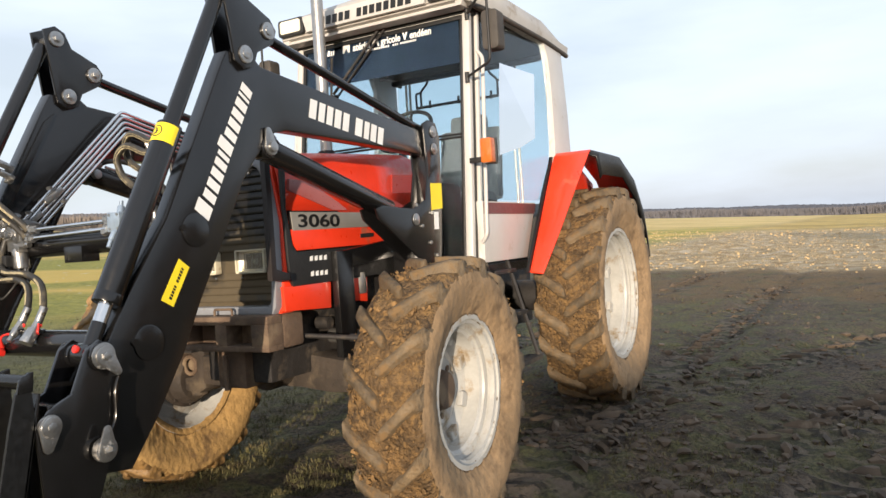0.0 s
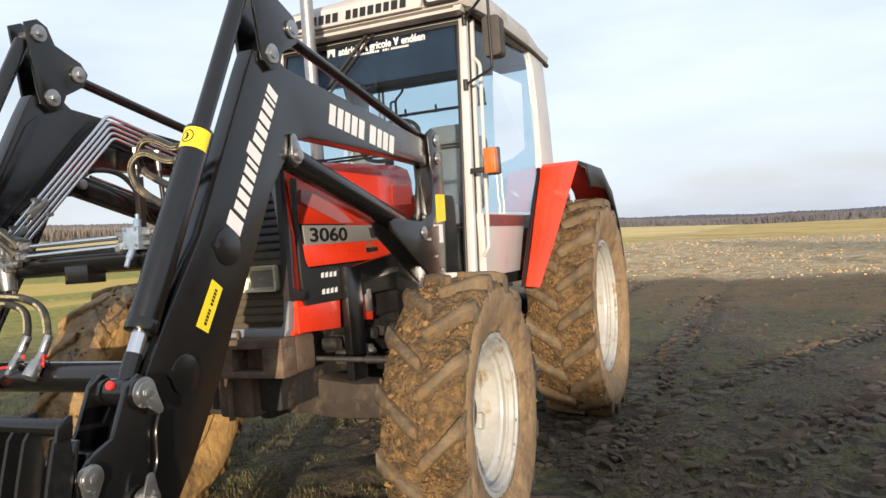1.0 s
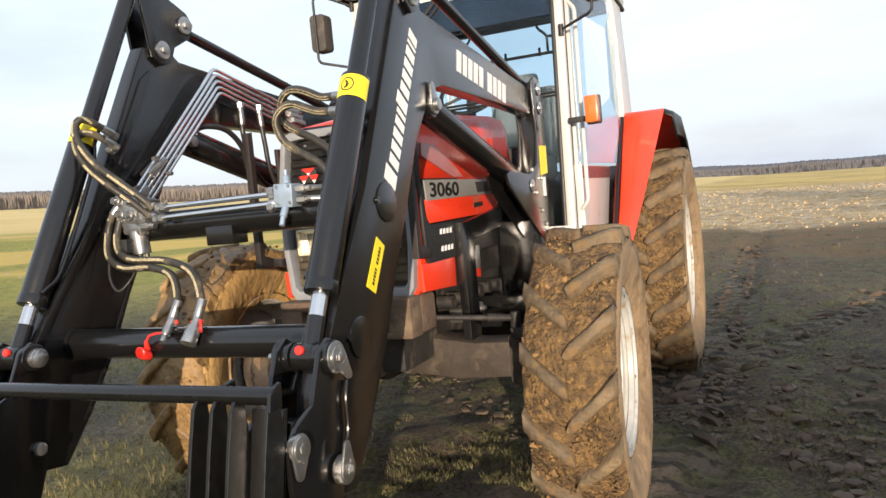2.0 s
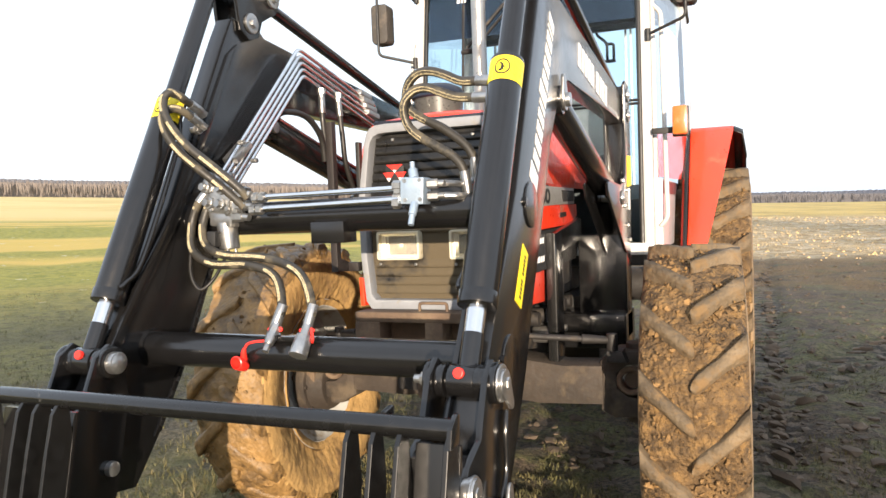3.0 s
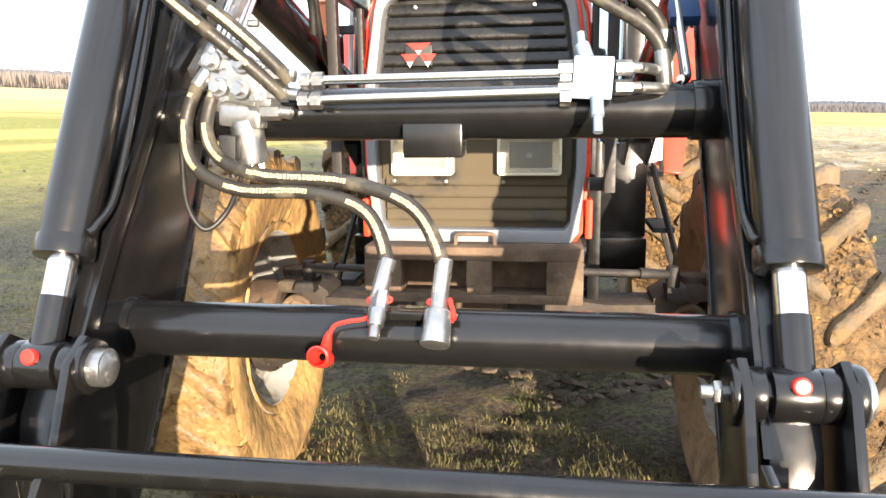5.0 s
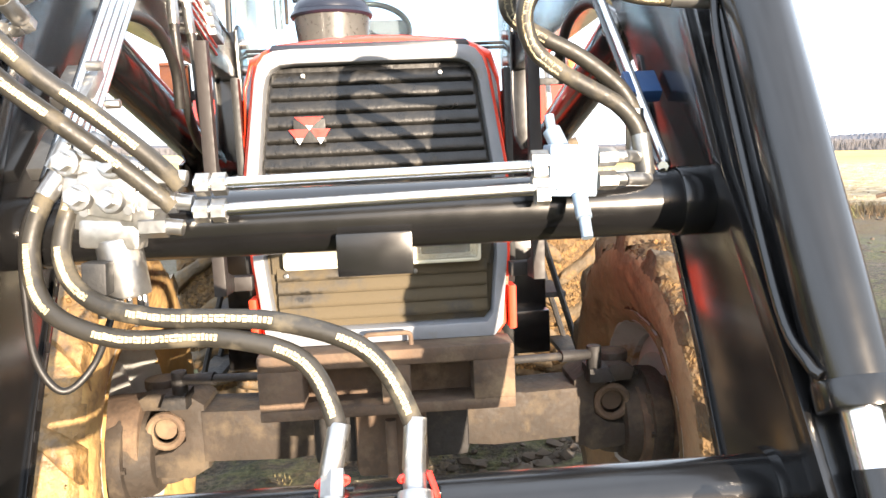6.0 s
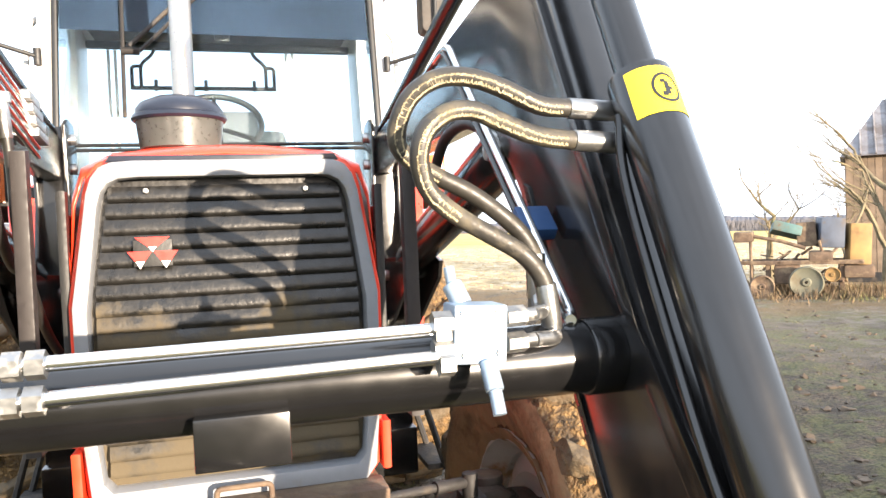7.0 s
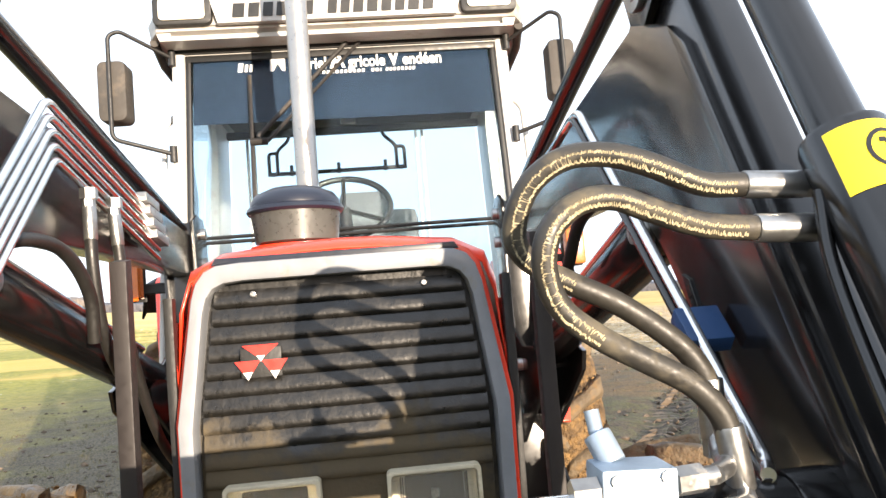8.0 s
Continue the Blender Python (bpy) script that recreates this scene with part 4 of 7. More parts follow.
bars(b, LET(-0.10, 2.464), [0.012] * 11 + [-0.02] + [0.012, 0.012, 0.006, -0.012] + [0.01] * 8, 0.013, 0.005, 0.001)
split("letter_bar", b, M_LETTER, strip)

# roof with name plate and work lamps
b = blank()
def roof_ring(y, half, z0, z1, bm):
    pts = [(half, z0), (half + 0.01, z0 + 0.05), (half - 0.02, z1 - 0.05), (half - 0.10, z1), (0.0, z1 + 0.03)]
    return [(x, y, z) for x, z in pts] + [(-x, y, z) for x, z in pts[-2::-1]]


rings = loft(b, [roof_ring(0.98, 0.66, 2.615, 2.71, b), roof_ring(1.04, 0.70, 2.60, 2.76, b), roof_ring(1.3, 0.73, 2.60, 2.79, b), roof_ring(2.1, 0.755, 2.585, 2.77, b), roof_ring(2.60, 0.745, 2.57, 2.68, b)])
b.faces.new(rings[0][::-1])
b.faces.new(rings[-1])
for a, c in zip(rings, rings[1:]):
    b.faces.new((a[0], c[0], c[-1], a[-1]))
bmesh.ops.bevel(b, geom=list({e for f in b.faces if len(f.verts) > 4 for e in f.edges}), offset=0.012, segments=2, affect="EDGES")
roof = part("roof", b, M_ROOF, tractor, "silver cab roof with name plate", 50)
b = blank()
ring_slab(b, [(-0.66, 2.58), (0.66, 2.58), (0.68, 2.63), (-0.68, 2.63)], [(-0.62, 2.59), (0.62, 2.59), (0.62, 2.62), (-0.62, 2.62)], 1.00, 1.10, 0.004)
slab(b, [(-0.62, 2.588), (0.62, 2.588), (0.62, 2.622), (-0.62, 2.622)], 1.02, 1.04)
part("roof_front", b, M_WHITE, roof, "", 40)
b = blank()
box(b, -0.66, 0.66, 1.11, 2.50, 2.565, 2.60, 0.01)
part("roof_lining", b, M_BLACKP, roof, "dark roof underside", 40)
b = blank()
for s in (-1, 1):
    sweep(b, [(s * 0.690, 1.04, 2.592), (s * 0.728, 1.30, 2.590), (s * 0.752, 2.1, 2.575), (s * 0.742, 2.58, 2.560)], 0.017, 8)
split("gutter", b, M_MIRR, roof, "dark grey gutter", 60)
b = blank()
slab(b, [(-0.44, 2.622), (0.44, 2.622), (0.47, 2.725), (-0.47, 2.725)], 0.955, 0.985, 0.006)
plate = part("name_plate", b, M_WHITE, roof, "pale name plate", 40)
b = blank()
bars(b, Matrix.Translation((-0.385, 0.9525, 2.640)) @ Euler((radians(90), 0, 0)).to_matrix().to_4x4(), [0.048, 0.044, 0.04, 0.04, 0.038, 0.042, -0.04, 0.038, 0.038, 0.042, 0.044, 0.042, 0.04, 0.046, 0.044], 0.052, 0.009, 0.002)
split("letter_bar", b, M_INK, plate)
for s in (-1, 1):
    b = blank()
    slab(b, round_rect(s * 0.565 - 0.105, s * 0.565 + 0.105, 2.625, 2.735, 0.02), 0.955, 1.06, 0.006)
    wl = part("work_lamp", b, M_BLACKP, roof, "rectangular roof work lamp", 40)
    b = blank()
    slab(b, round_rect(s * 0.565 - 0.082, s * 0.565 + 0.082, 2.64, 2.722, 0.016), 0.948, 0.956, 0.002)
    part("lens", b, M_REFL, wl, "bright lamp lens")
    # mirror with its bracket
    b = blank()
    sweep(b, rounded_line([(s * 0.645, 1.10, 2.55), (s * 0.80, 0.98, 2.62), (s * 0.835, 0.97, 2.60), (s * 0.835, 0.97, 2.22), (s * 0.645, 1.05, 2.17)], 0.03), 0.008, 8)
    for z in (2.55, 2.17):
        cyl(b, (s * 0.645, 1.10 - (2.55 - z) * 0.13, z - 0.03), (s * 0.645, 1.10 - (2.55 - z) * 0.13, z + 0.03), 0.014, seg=10)
    arm = part("mirror_arm", b, M_BLACKP, tractor, "", 60)
    b = blank()
    slab(b, round_rect(s * 0.835 - 0.052, s * 0.835 + 0.052, 2.29, 2.515, 0.026), 0.985, 1.085, 0.014)
    mir = part("mirror", b, M_MIRR, tractor, "rectangular side mirror in dark housing", 40)
    b = blank()
    slab(b, round_rect(s * 0.835 - 0.043, s * 0.835 + 0.043, 2.305, 2.50, 0.02), 1.086, 1.089)
    part("mirror_glass", b, M_CHROME, mir)
    # turn signal on the pillar
    b = blank()
    box(b, s * 0.765, s * 0.835, 0.905, 0.965, 1.645, 1.785, 0.012)
    sig = part("turn_signal", b, M_AMBER, tractor, "amber turn signal", 40)
    b = blank()
    box(b, s * 0.76, s * 0.84, 0.965, 0.99, 1.64, 1.79, 0.01)
    box(b, s * 0.66, s * 0.79, 0.975, 0.995, 1.66, 1.69, 0.004)
    part("housing", b, M_BLACKP, sig, "", 40)
    # door handle side grip
    b = blank()
    sweep(b, rounded_line([(s * 0.69, 1.02, 1.20), (s * 0.725, 1.01, 1.24), (s * 0.70, 1.16, 2.30), (s * 0.665, 1.17, 2.34)], 0.03), 0.012, 8)
    part("grab_rail", b, M_WHITE, cab, "", 60)
    # rear mudguard: a flat top, and a front face that narrows downwards
    b = blank()
    top = [(2.05, 1.745), (2.10, 1.775), (2.62, 1.775), (3.02, 1.62), (3.26, 1.38), (3.36, 1.15)]
    rows = loft(b, [[(s * 0.775, 1.50, 0.985), (s * 0.78, 1.66, 1.21), (s * 0.78, 1.86, 1.49)] + [(s * 0.78, y, z) for y, z in top],
                    [(s * 0.865, 1.50, 0.975), (s * 0.915, 1.67, 1.20), (s * 0.975, 1.86, 1.48)] + [(s * 1.03, y, z) for y, z in top]])
    fen = part("mudguard", b, M_RED, tractor, "red flat rear mudguard", 40)
    sol = fen.modifiers.new("thick", "SOLIDIFY")
    sol.thickness, sol.offset = 0.014, 0
    bev = fen.modifiers.new("round", "BEVEL")
    bev.width, bev.segments = 0.006, 2
    b = blank()
    loft(b, [[(s * 1.032, y, z + 0.004) for y, z in top], [(s * 1.085, y + 0.01, z - 0.02) for y, z in top], [(s * 1.105, y + 0.01 - 0.05 * (z < 1.7), z - 0.17) for y, z in top]])
    lip = part("rubber_lip", b, M_INK, fen, "black rubber edge", 40)
    sol = lip.modifiers.new("thick", "SOLIDIFY")
    sol.thickness = 0.010
    b = blank()
    prism(b, [(1.47, 0.985), (1.50, 0.985), (1.90, 1.535), (2.06, 1.755), (2.03, 1.755), (1.83, 1.49)], s * 0.755, s * 0.775, 0.003)
    part("seal", b, M_INK, fen, "", 40)
    b = blank()
    prism(b, [(1.54, 1.02), (1.86, 1.46), (2.08, 1.745), (2.60, 1.755), (3.0, 1.60), (3.0, 1.2), (1.9, 1.0)], s * 0.74, s * 0.755)
    part("inner_wall", b, M_RED, fen, "", 40)
    # steps
    b = blank()
    for k, (zz, xx) in enumerate(((0.46, 0.86), (0.74, 0.78), (1.0, 0.72))):
        box(b, s * (xx - 0.10), s * xx, 1.10, 1.42, zz, zz + 0.025, 0.004)
    for y in (1.10, 1.41):
        sweep(b, [(s * 0.84, y, 0.46), (s * 0.66, y, 1.08)], 0.014, 6)
    split("step", b, M_DARK, tractor, "muddy cab step", 40)

# inside of the cab
b = blank()
box(b, -0.62, 0.62, 1.0, 2.42, 1.00, 1.06, 0.01)
box(b, -0.45, 0.45, 1.0, 1.28, 1.05, 1.58, 0.05)
prism(b, [(2.0, 1.05), (2.46, 1.05), (2.46, 1.42), (2.3, 1.45), (2.05, 1.35)], -0.68, 0.68, 0.02)
part("dashboard", b, M_BLACKP, cab, "", 40)
b = blank()
N = 40
line = [Vector((-0.05 + 0.20 * math.cos(2 * math.pi * k / N), 1.45 + 0.13 * math.sin(2 * math.pi * k / N), 1.98 + 0.145 * math.sin(2 * math.pi * k / N))) for k in range(N + 1)]
sweep(b, line, 0.014, 8)
for a in (90, 210, 330):
    sweep(b, [(-0.05, 1.45, 1.97), (-0.05 + 0.19 * math.cos(radians(a)), 1.45 + 0.12 * math.sin(radians(a)), 1.98 + 0.14 * math.sin(radians(a)))], 0.010, 6)
cyl(b, (-0.05, 1.45, 1.97), (-0.02, 1.28, 1.50), 0.03, seg=12)
part("steering_wheel", b, M_BLACKP, cab, "", 60)
b = blank()
box(b, -0.20, 0.28, 1.75, 2.20, 1.40, 1.56, 0.05)
obox(b, (0.06, 2.22, 1.78), (0.50, 0.12, 0.56), (-8, 0, 0), 0.05)
obox(b, (0.03, 2.26, 2.08), (0.27, 0.10, 0.17), (-8, 0, 0), 0.04)
part("seat", b, M_SEAT, cab, "grey driver's seat", 50)
b = blank()
box(b, -0.49, 0.28, 2.38, 2.40, 2.305, 2.325)
for x in (-0.36, -0.10, 0.16):
    cyl(b, (x, 2.39, 2.30), (x, 2.39, 2.36), 0.010, seg=8)
for s in (-1, 1):
    sweep(b, rounded_line([(s * 0.25 - 0.105, 2.38, 2.60), (s * 0.26 - 0.105, 2.38, 2.50), (s * 0.33 - 0.105, 2.38, 2.44), (s * 0.33 - 0.105, 2.38, 2.31), (s * 0.375 - 0.105, 2.38, 2.31), (s * 0.375 - 0.105, 2.38, 2.43), (s * 0.33 - 0.105, 2.38, 2.43)], 0.03), 0.010, 6)
part("rear_rack", b, M_BLACKP, cab, "", 40)
b = blank()
obox(b, (0.0, 1.16, 2.36), (0.06, 0.02, 0.18), (0, 0, 0), 0.006)
part("inside_mirror", b, M_INK, cab, "", 40)
b = blank()
box(b, -0.70, 0.70, 2.36, 2.41, 2.52, 2.56, 0.01)
part("headliner", b, M_BLACKP, cab, "dark cab lining", 40)
for x in (-0.60, -0.565, 0.345, 0.38):
    b = blank()
    pillar(b, (x, 2.41, 1.45), (x, 2.43, 2.53), 0.016, 0.02)
    part("window_bar", b, M_WHITE, cab, "", 40)
# wiper
b = blank()
sweep(b, [on_front(0.02, 2.58, -0.04), on_front(-0.335, 2.22, -0.03)], 0.009, 6)
sweep(b, [on_front(0.07, 2.58, -0.04), on_front(-0.30, 2.20, -0.03)], 0.007, 6)
sweep(b, [on_front(-0.36, 2.47, -0.02), on_front(-0.36, 1.95, -0.02)], 0.008, 6)
sweep(b, [on_front(-0.365, 2.20, -0.03), on_front(-0.30, 2.20, -0.03)], 0.014, 6)
part("wiper", b, M_DARK, cab, "windscreen wiper arm", 60)


# ---- front loader ----
loader = thing("front_loader", "glossy black front loader with hydraulic cylinders on the tractor", "loader")
XI, XO, XP = 0.497, 0.566, 0.450    # inner and outer face of an arm; the pipes beside it
ARM = [(-0.845, 1.905), (-0.80, 1.985), (-0.66, 1.985), (-0.62, 1.955), (0.745, 1.805), (0.765, 1.74), (0.70, 1.690), (0.30, 1.704), (-0.49, 1.716),
       (-0.565, 1.700), (-0.68, 1.595), (-0.76, 1.50), (-0.885, 1.275), (-1.00, 1.085), (-1.095, 0.905), (-1.225, 0.71), (-1.33, 0.58), (-1.47, 0.60), (-1.50, 0.70),
       (-1.455, 0.88), (-1.30, 1.12), (-1.13, 1.36)]
TOP, ROD, KNEE = (-0.765, 2.232), (-0.588, 2.099), (-0.722, 1.982)   # pins of the bell crank
LOW = (-1.434, 0.953)                                                # pin of the tilt cylinder


def pin(bm, x0, x1, y, z, r, seg=20):
    cyl(bm, (x0, y, z), (x1, y, z), r, seg=seg, bevel=min(0.004, r * 0.3))


for s in (-1, 1):
    b = blank()
    prism(b, ARM, s * XI, s * XO, 0.007)
    arm = part("arm", b, M_BLACK, loader, "bent black box-section loader arm", 35)
    # stiffening lip along both edges of the lower leg, inner and outer side
    b = blank()
    for x0, x1 in ((XI - 0.010, XI + 0.002), ):
        prism(b, [(-0.84, 1.86), (-0.79, 1.90), (-1.10, 1.33), (-1.28, 1.10), (-1.44, 0.87), (-1.47, 0.88), (-1.30, 1.13), (-1.12, 1.36)], s * x0, s * x1, 0.002)
    part("edge_lip", b, M_BLACK, arm, "", 35)
    b = blank()
    for y, z, r in ((-1.012, 1.320, 0.060), (-1.238, 0.962, 0.058)):
        cyl(b, (s * (XO - 0.002), y, z), (s * (XO + 0.006), y, z), r, seg=28, bevel=0.004)
        cyl(b, (s * (XO - 0.002), y - 0.055, z + 0.008), (s * (XO + 0.008), y - 0.055, z + 0.008), 0.012, seg=10)
    split("boss", b, M_BLACK, arm, "", 40)
    # perforated edge plate along the rear of the lower leg
    edge = [Vector((0, y, z)) for y, z in ((-0.735, 1.565), (-0.885, 1.275), (-1.00, 1.085), (-1.095, 0.905), (-1.225, 0.71))]
    b = blank()
    prism(b, [(p.y - 0.004, p.z) for p in edge] + [(p.y - 0.030, p.z - 0.008) for p in edge[::-1]], s * (XI - 0.0035), s * (XI + 0.001), 0.001)
    strip = part("edge_plate", b, M_BLACK, arm, "", 35)
    for p, q in zip(edge, edge[1:]):
        for k in range(int((q - p).length / 0.045)):
            c = p.lerp(q, (k + 0.5) * 0.045 / (q - p).length) + Vector((0, -0.017, -0.004))
            b = blank()
            obox(b, (s * (XI - 0.0035), c.y, c.z), (0.0012, 0.011, 0.016), (-28, 0, 0), 0.0004)
            part("hole", b, M_INK, strip)
    # bell crank plates
    b = blank()
    crank = [(TOP[0] - 0.055, TOP[1] + 0.035), (TOP[0], TOP[1] + 0.058), (TOP[0] + 0.045, TOP[1] + 0.035), (TOP[0] + 0.075, TOP[1] - 0.03), (ROD[0] + 0.02, ROD[1] + 0.052),
             (ROD[0] + 0.052, ROD[1] + 0.01), (ROD[0] + 0.03, ROD[1] - 0.045), (KNEE[0] + 0.07, KNEE[1] + 0.02), (KNEE[0] + 0.045, KNEE[1] - 0.04), (KNEE[0] - 0.01, KNEE[1] - 0.058), (KNEE[0] - 0.055, KNEE[1] - 0.03)]
    for x in (XI - 0.017, XO + 0.003):
        prism(b, crank, s * x, s * (x + 0.014), 0.003)
    bell = split("bell_crank", b, M_BLACK, arm, "triangular black bell crank plate", 35)[0]
    b = blank()
    for y, z in (TOP, ROD, KNEE):
        pin(b, s * (XI - 0.030), s * (XO + 0.030), y, z, 0.020)
        for x0, x1 in ((XO + 0.016, XO + 0.026), (XI - 0.027, XI - 0.016)):
            pin(b, s * x0, s * x1, y, z, 0.035)
            pin(b, s * (x0 + (0.012 if x0 > XI else -0.012)), s * x1, y, z, 0.016, 6)
    split("pin", b, M_ZINC, bell, "zinc-plated pivot pin", 40, 0.08)
    b = blank()
    for y, z in ((-0.602, 1.640),):
        prism(b, teardrop(y, z, 0.034, y - 0.012, z + 0.062, 0.016), s * (XO + 0.004), s * (XO + 0.014), 0.003)
        pin(b, s * (XI - 0.02), s * (XO + 0.028), y, z, 0.022)
    split("pin_plate", b, M_ZINC, arm, "", 40)
    # levelling rod to the mast
    b = blank()
    xc = (XI + XO) / 2
    cyl(b, (s * xc, ROD[0], ROD[1]), (s * xc, 0.70, 1.825), 0.022, seg=16)
    part("levelling_rod", b, M_BLACK, loader, "round black levelling rod", 50)
    # tilt cylinder: barrel, bright rod, eyes
    d = Vector((0, LOW[0] - TOP[0], LOW[1] - TOP[1])).normalized()
    p = Vector((s * 0.534, TOP[0] - 0.032, TOP[1] - 0.031))
    q = Vector((s * 0.534, LOW[0], LOW[1]))
    ax = (q - p).normalized()
    at = lambda z: p + ax * ((z - p.z) / ax.z)
    b = blank()
    cyl(b, at(1.682), at(1.105), 0.043, seg=32, bevel=0.006)
    cyl(b, p, at(1.68), 0.0285, seg=28)
    cyl(b, at(1.130), at(1.100), 0.045, seg=28, bevel=0.004)
    tilt = part("tilt_cylinder", b, M_BLACK, loader, "black hydraulic tilt cylinder", 40)
    b = blank()
    cyl(b, at(1.11), at(1.02), 0.022, seg=20)
    part("piston_rod", b, M_CHROME, tilt, "bright chromed piston rod", 50)
    b = blank()
    cyl(b, at(1.045), at(0.965), 0.024, seg=18)
    pin(b, s * 0.497, s * 0.557, LOW[0], LOW[1], 0.036)
    part("rod_eye", b, M_BLACK, tilt, "", 40)
    b = blank()
    cyl(b, (s * 0.527, LOW[0] - 0.026, LOW[1] + 0.022), (s * 0.527, LOW[0] - 0.038, LOW[1] + 0.025), 0.012, seg=14, bevel=0.003)
    part("grease_plug", b, M_REDP, tilt, "red plastic plug")
    b = blank()
    side_line = [at(1.55) + Vector((-s * 0.047, 0.03, 0)), at(1.40) + Vector((-s * 0.049, 0.035, 0)), at(1.20) + Vector((-s * 0.049, 0.03, 0)), at(1.15) + Vector((-s * 0.048, -0.005, 0)), at(1.14) + Vector((-s * 0.042, -0.015, 0))]
    sweep(b, smooth_line([at(1.63) + Vector((-s * 0.04, 0.01, 0))] + side_line, 6), 0.007, 8)
    part("oil_pipe", b, M_BLACK, tilt, "", 60)
    # yellow warning sticker that wraps the barrel
    b = blank()
    rx = ax.cross(Vector((1, 0, 0))).normalized()
    for a0, a1, steps, r in ((-150, 10, 18, 0.0436),):
        rows = []
        for k in range(steps + 1):
            a = radians(a0 + (a1 - a0) * k / steps)
            off = Vector((math.cos(a), 0, 0)) * r + rx * (-math.sin(a)) * r
            rows.append([b.verts.new(at(z) + off) for z in (1.670, 1.608)])
        for u, v in zip(rows, rows[1:]):
            b.faces.new((u[0], v[0], v[1], u[1]))
    st = part("warning_sticker", b, M_YELLOW, tilt, "yellow warning sticker with black sign", 60)
    b = blank()
    for k in range(20):
        rows = []
        for rr in (0.0165, 0.0205):
            for kk in (k, k + 1):
                a = 2 * math.pi * kk / 20
                u, w = rr * math.cos(a), rr * math.sin(a)
                ang = radians(-85) + u / 0.0436
                rows.append(b.verts.new(at(1.640 + w) + (Vector((math.cos(ang), 0, 0)) - rx * math.sin(ang)) * 0.0442))
        b.faces.new((rows[0], rows[1], rows[3], rows[2]))
    for w0, w1, u0 in ((-0.010, 0.008, 0.0), (-0.003, 0.001, 0.004), (0.006, 0.011, -0.004), (-0.012, -0.006, -0.005)):
        vs = []
        for u, w in ((u0 - 0.004, w0), (u0 + 0.004, w0), (u0 + 0.003, w1), (u0 - 0.003, w1)):
            ang = radians(-85) + u / 0.0436
            vs.append(b.verts.new(at(1.640 + w) + (Vector((math.cos(ang), 0, 0)) - rx * math.sin(ang)) * 0.0442))
        b.faces.new(vs)
    part("sign", b, M_INK, st)
    # lift cylinder from the knee to the mast
    b = blank()
    l0, l1 = Vector((s * 0.530, -0.602, 1.640)), Vector((s * 0.530, 0.46, 1.352))
    cyl(b, l0, l0.lerp(l1, 0.83), 0.049, seg=26, bevel=0.005)
    pin(b, s * 0.50, s * 0.57, l0.y, l0.z, 0.045)
    lift = part("lift_cylinder", b, M_BLACK, loader, "black hydraulic lift cylinder", 40)
    b = blank()
    cyl(b, l0.lerp(l1, 0.82), l1, 0.02, seg=16)
    part("piston_rod", b, M_CHROME, lift)
    b = blank()
    off = Vector((-s * 0.02, 0.0, 0.055))
    cyl(b, l0.lerp(l1, 0.06) + off, l0.lerp(l1, 0.7) + off, 0.008, seg=8)
    part("oil_pipe", b, M_CHROME, lift, "", 60)
    # mast with gusset, feet and sticker
    b = blank()
    for x0 in (XI - 0.015, XO + 0.004):
        prism(b, [(0.60, 1.86), (0.66, 1.885), (0.74, 1.875), (0.775, 1.80), (0.765, 1.50), (0.72, 1.15), (0.66, 1.05), (0.55, 1.10), (0.34, 1.22), (0.12, 1.35), (0.10, 1.40), (0.16, 1.415), (0.44, 1.40), (0.58, 1.45), (0.62, 1.60)], s * x0, s * (x0 + 0.012), 0.003)
    box(b, min(s * (XI - 0.004), s * (XO + 0.006)), max(s * (XI - 0.004), s * (XO + 0.006)), 0.640, 0.655, 1.12, 1.86, 0.003)
    box(b, min(s * 0.36, s * 0.58), max(s * 0.36, s * 0.58), 0.56, 0.72, 0.70, 1.18, 0.008)
    box(b, min(s * 0.24, s * 0.58), max(s * 0.24, s * 0.58), 0.50, 0.78, 0.66, 0.82, 0.01)
    mast = split("mast_plate", b, M_BLACK, loader, "black loader mast plate bolted to the chassis", 35)[0]
    b = blank()
    for y, z in ((0.70, 1.825), (0.46, 1.345), (0.70, 1.73)):
        pin(b, s * (XI - 0.03), s * (XO + 0.028), y, z, 0.018)
        pin(b, s * (XO + 0.016), s * (XO + 0.024), y, z, 0.032)
    for y, z in ((0.47, 1.42), (0.52, 1.31), (0.60, 1.22), (0.66, 1.15), (0.63, 1.38)):
        pin(b, s * (XO + 0.012), s * (XO + 0.026), y, z, 0.010, 6)
    split("bolt", b, M_ZINC, mast, "", 40, 0.05)
    b = blank()
    prism(b, [(0.635, 1.395), (0.755, 1.405), (0.76, 1.545), (0.64, 1.54)], s * (XO + 0.0165), s * (XO + 0.0185))
    lab = part("yellow_label", b, M_YELLOW, mast, "plain yellow label")
    b = blank()
    prism(b, [(0.655, 1.29), (0.70, 1.29), (0.705, 1.385), (0.66, 1.385)], s * (XO + 0.0165), s * (XO + 0.0185))
    part("white_label", b, M_LETTER, mast)
    b = blank()
    prism(b, [(0.04, 0.60), (0.17, 0.60), (0.17, 1.21), (0.04, 1.21)], s * 0.335, s * 0.375, 0.006)
    prism(b, [(0.10, 1.12), (0.60, 1.16), (0.60, 1.26), (0.10, 1.21)], s * 0.345, s * 0.372, 0.006)
    part("side_frame", b, M_BLACK, loader, "black subframe plate beside the engine", 35)
    # upright guard straps beside the grille
    b = blank()
    xs = s * 0.365
    prism(b, [(-0.43, 1.665), (-0.398, 1.67), (-0.398, 1.15), (-0.33, 1.13), (-0.33, 1.095), (-0.43, 1.10)], xs - 0.014, xs + 0.014, 0.003)
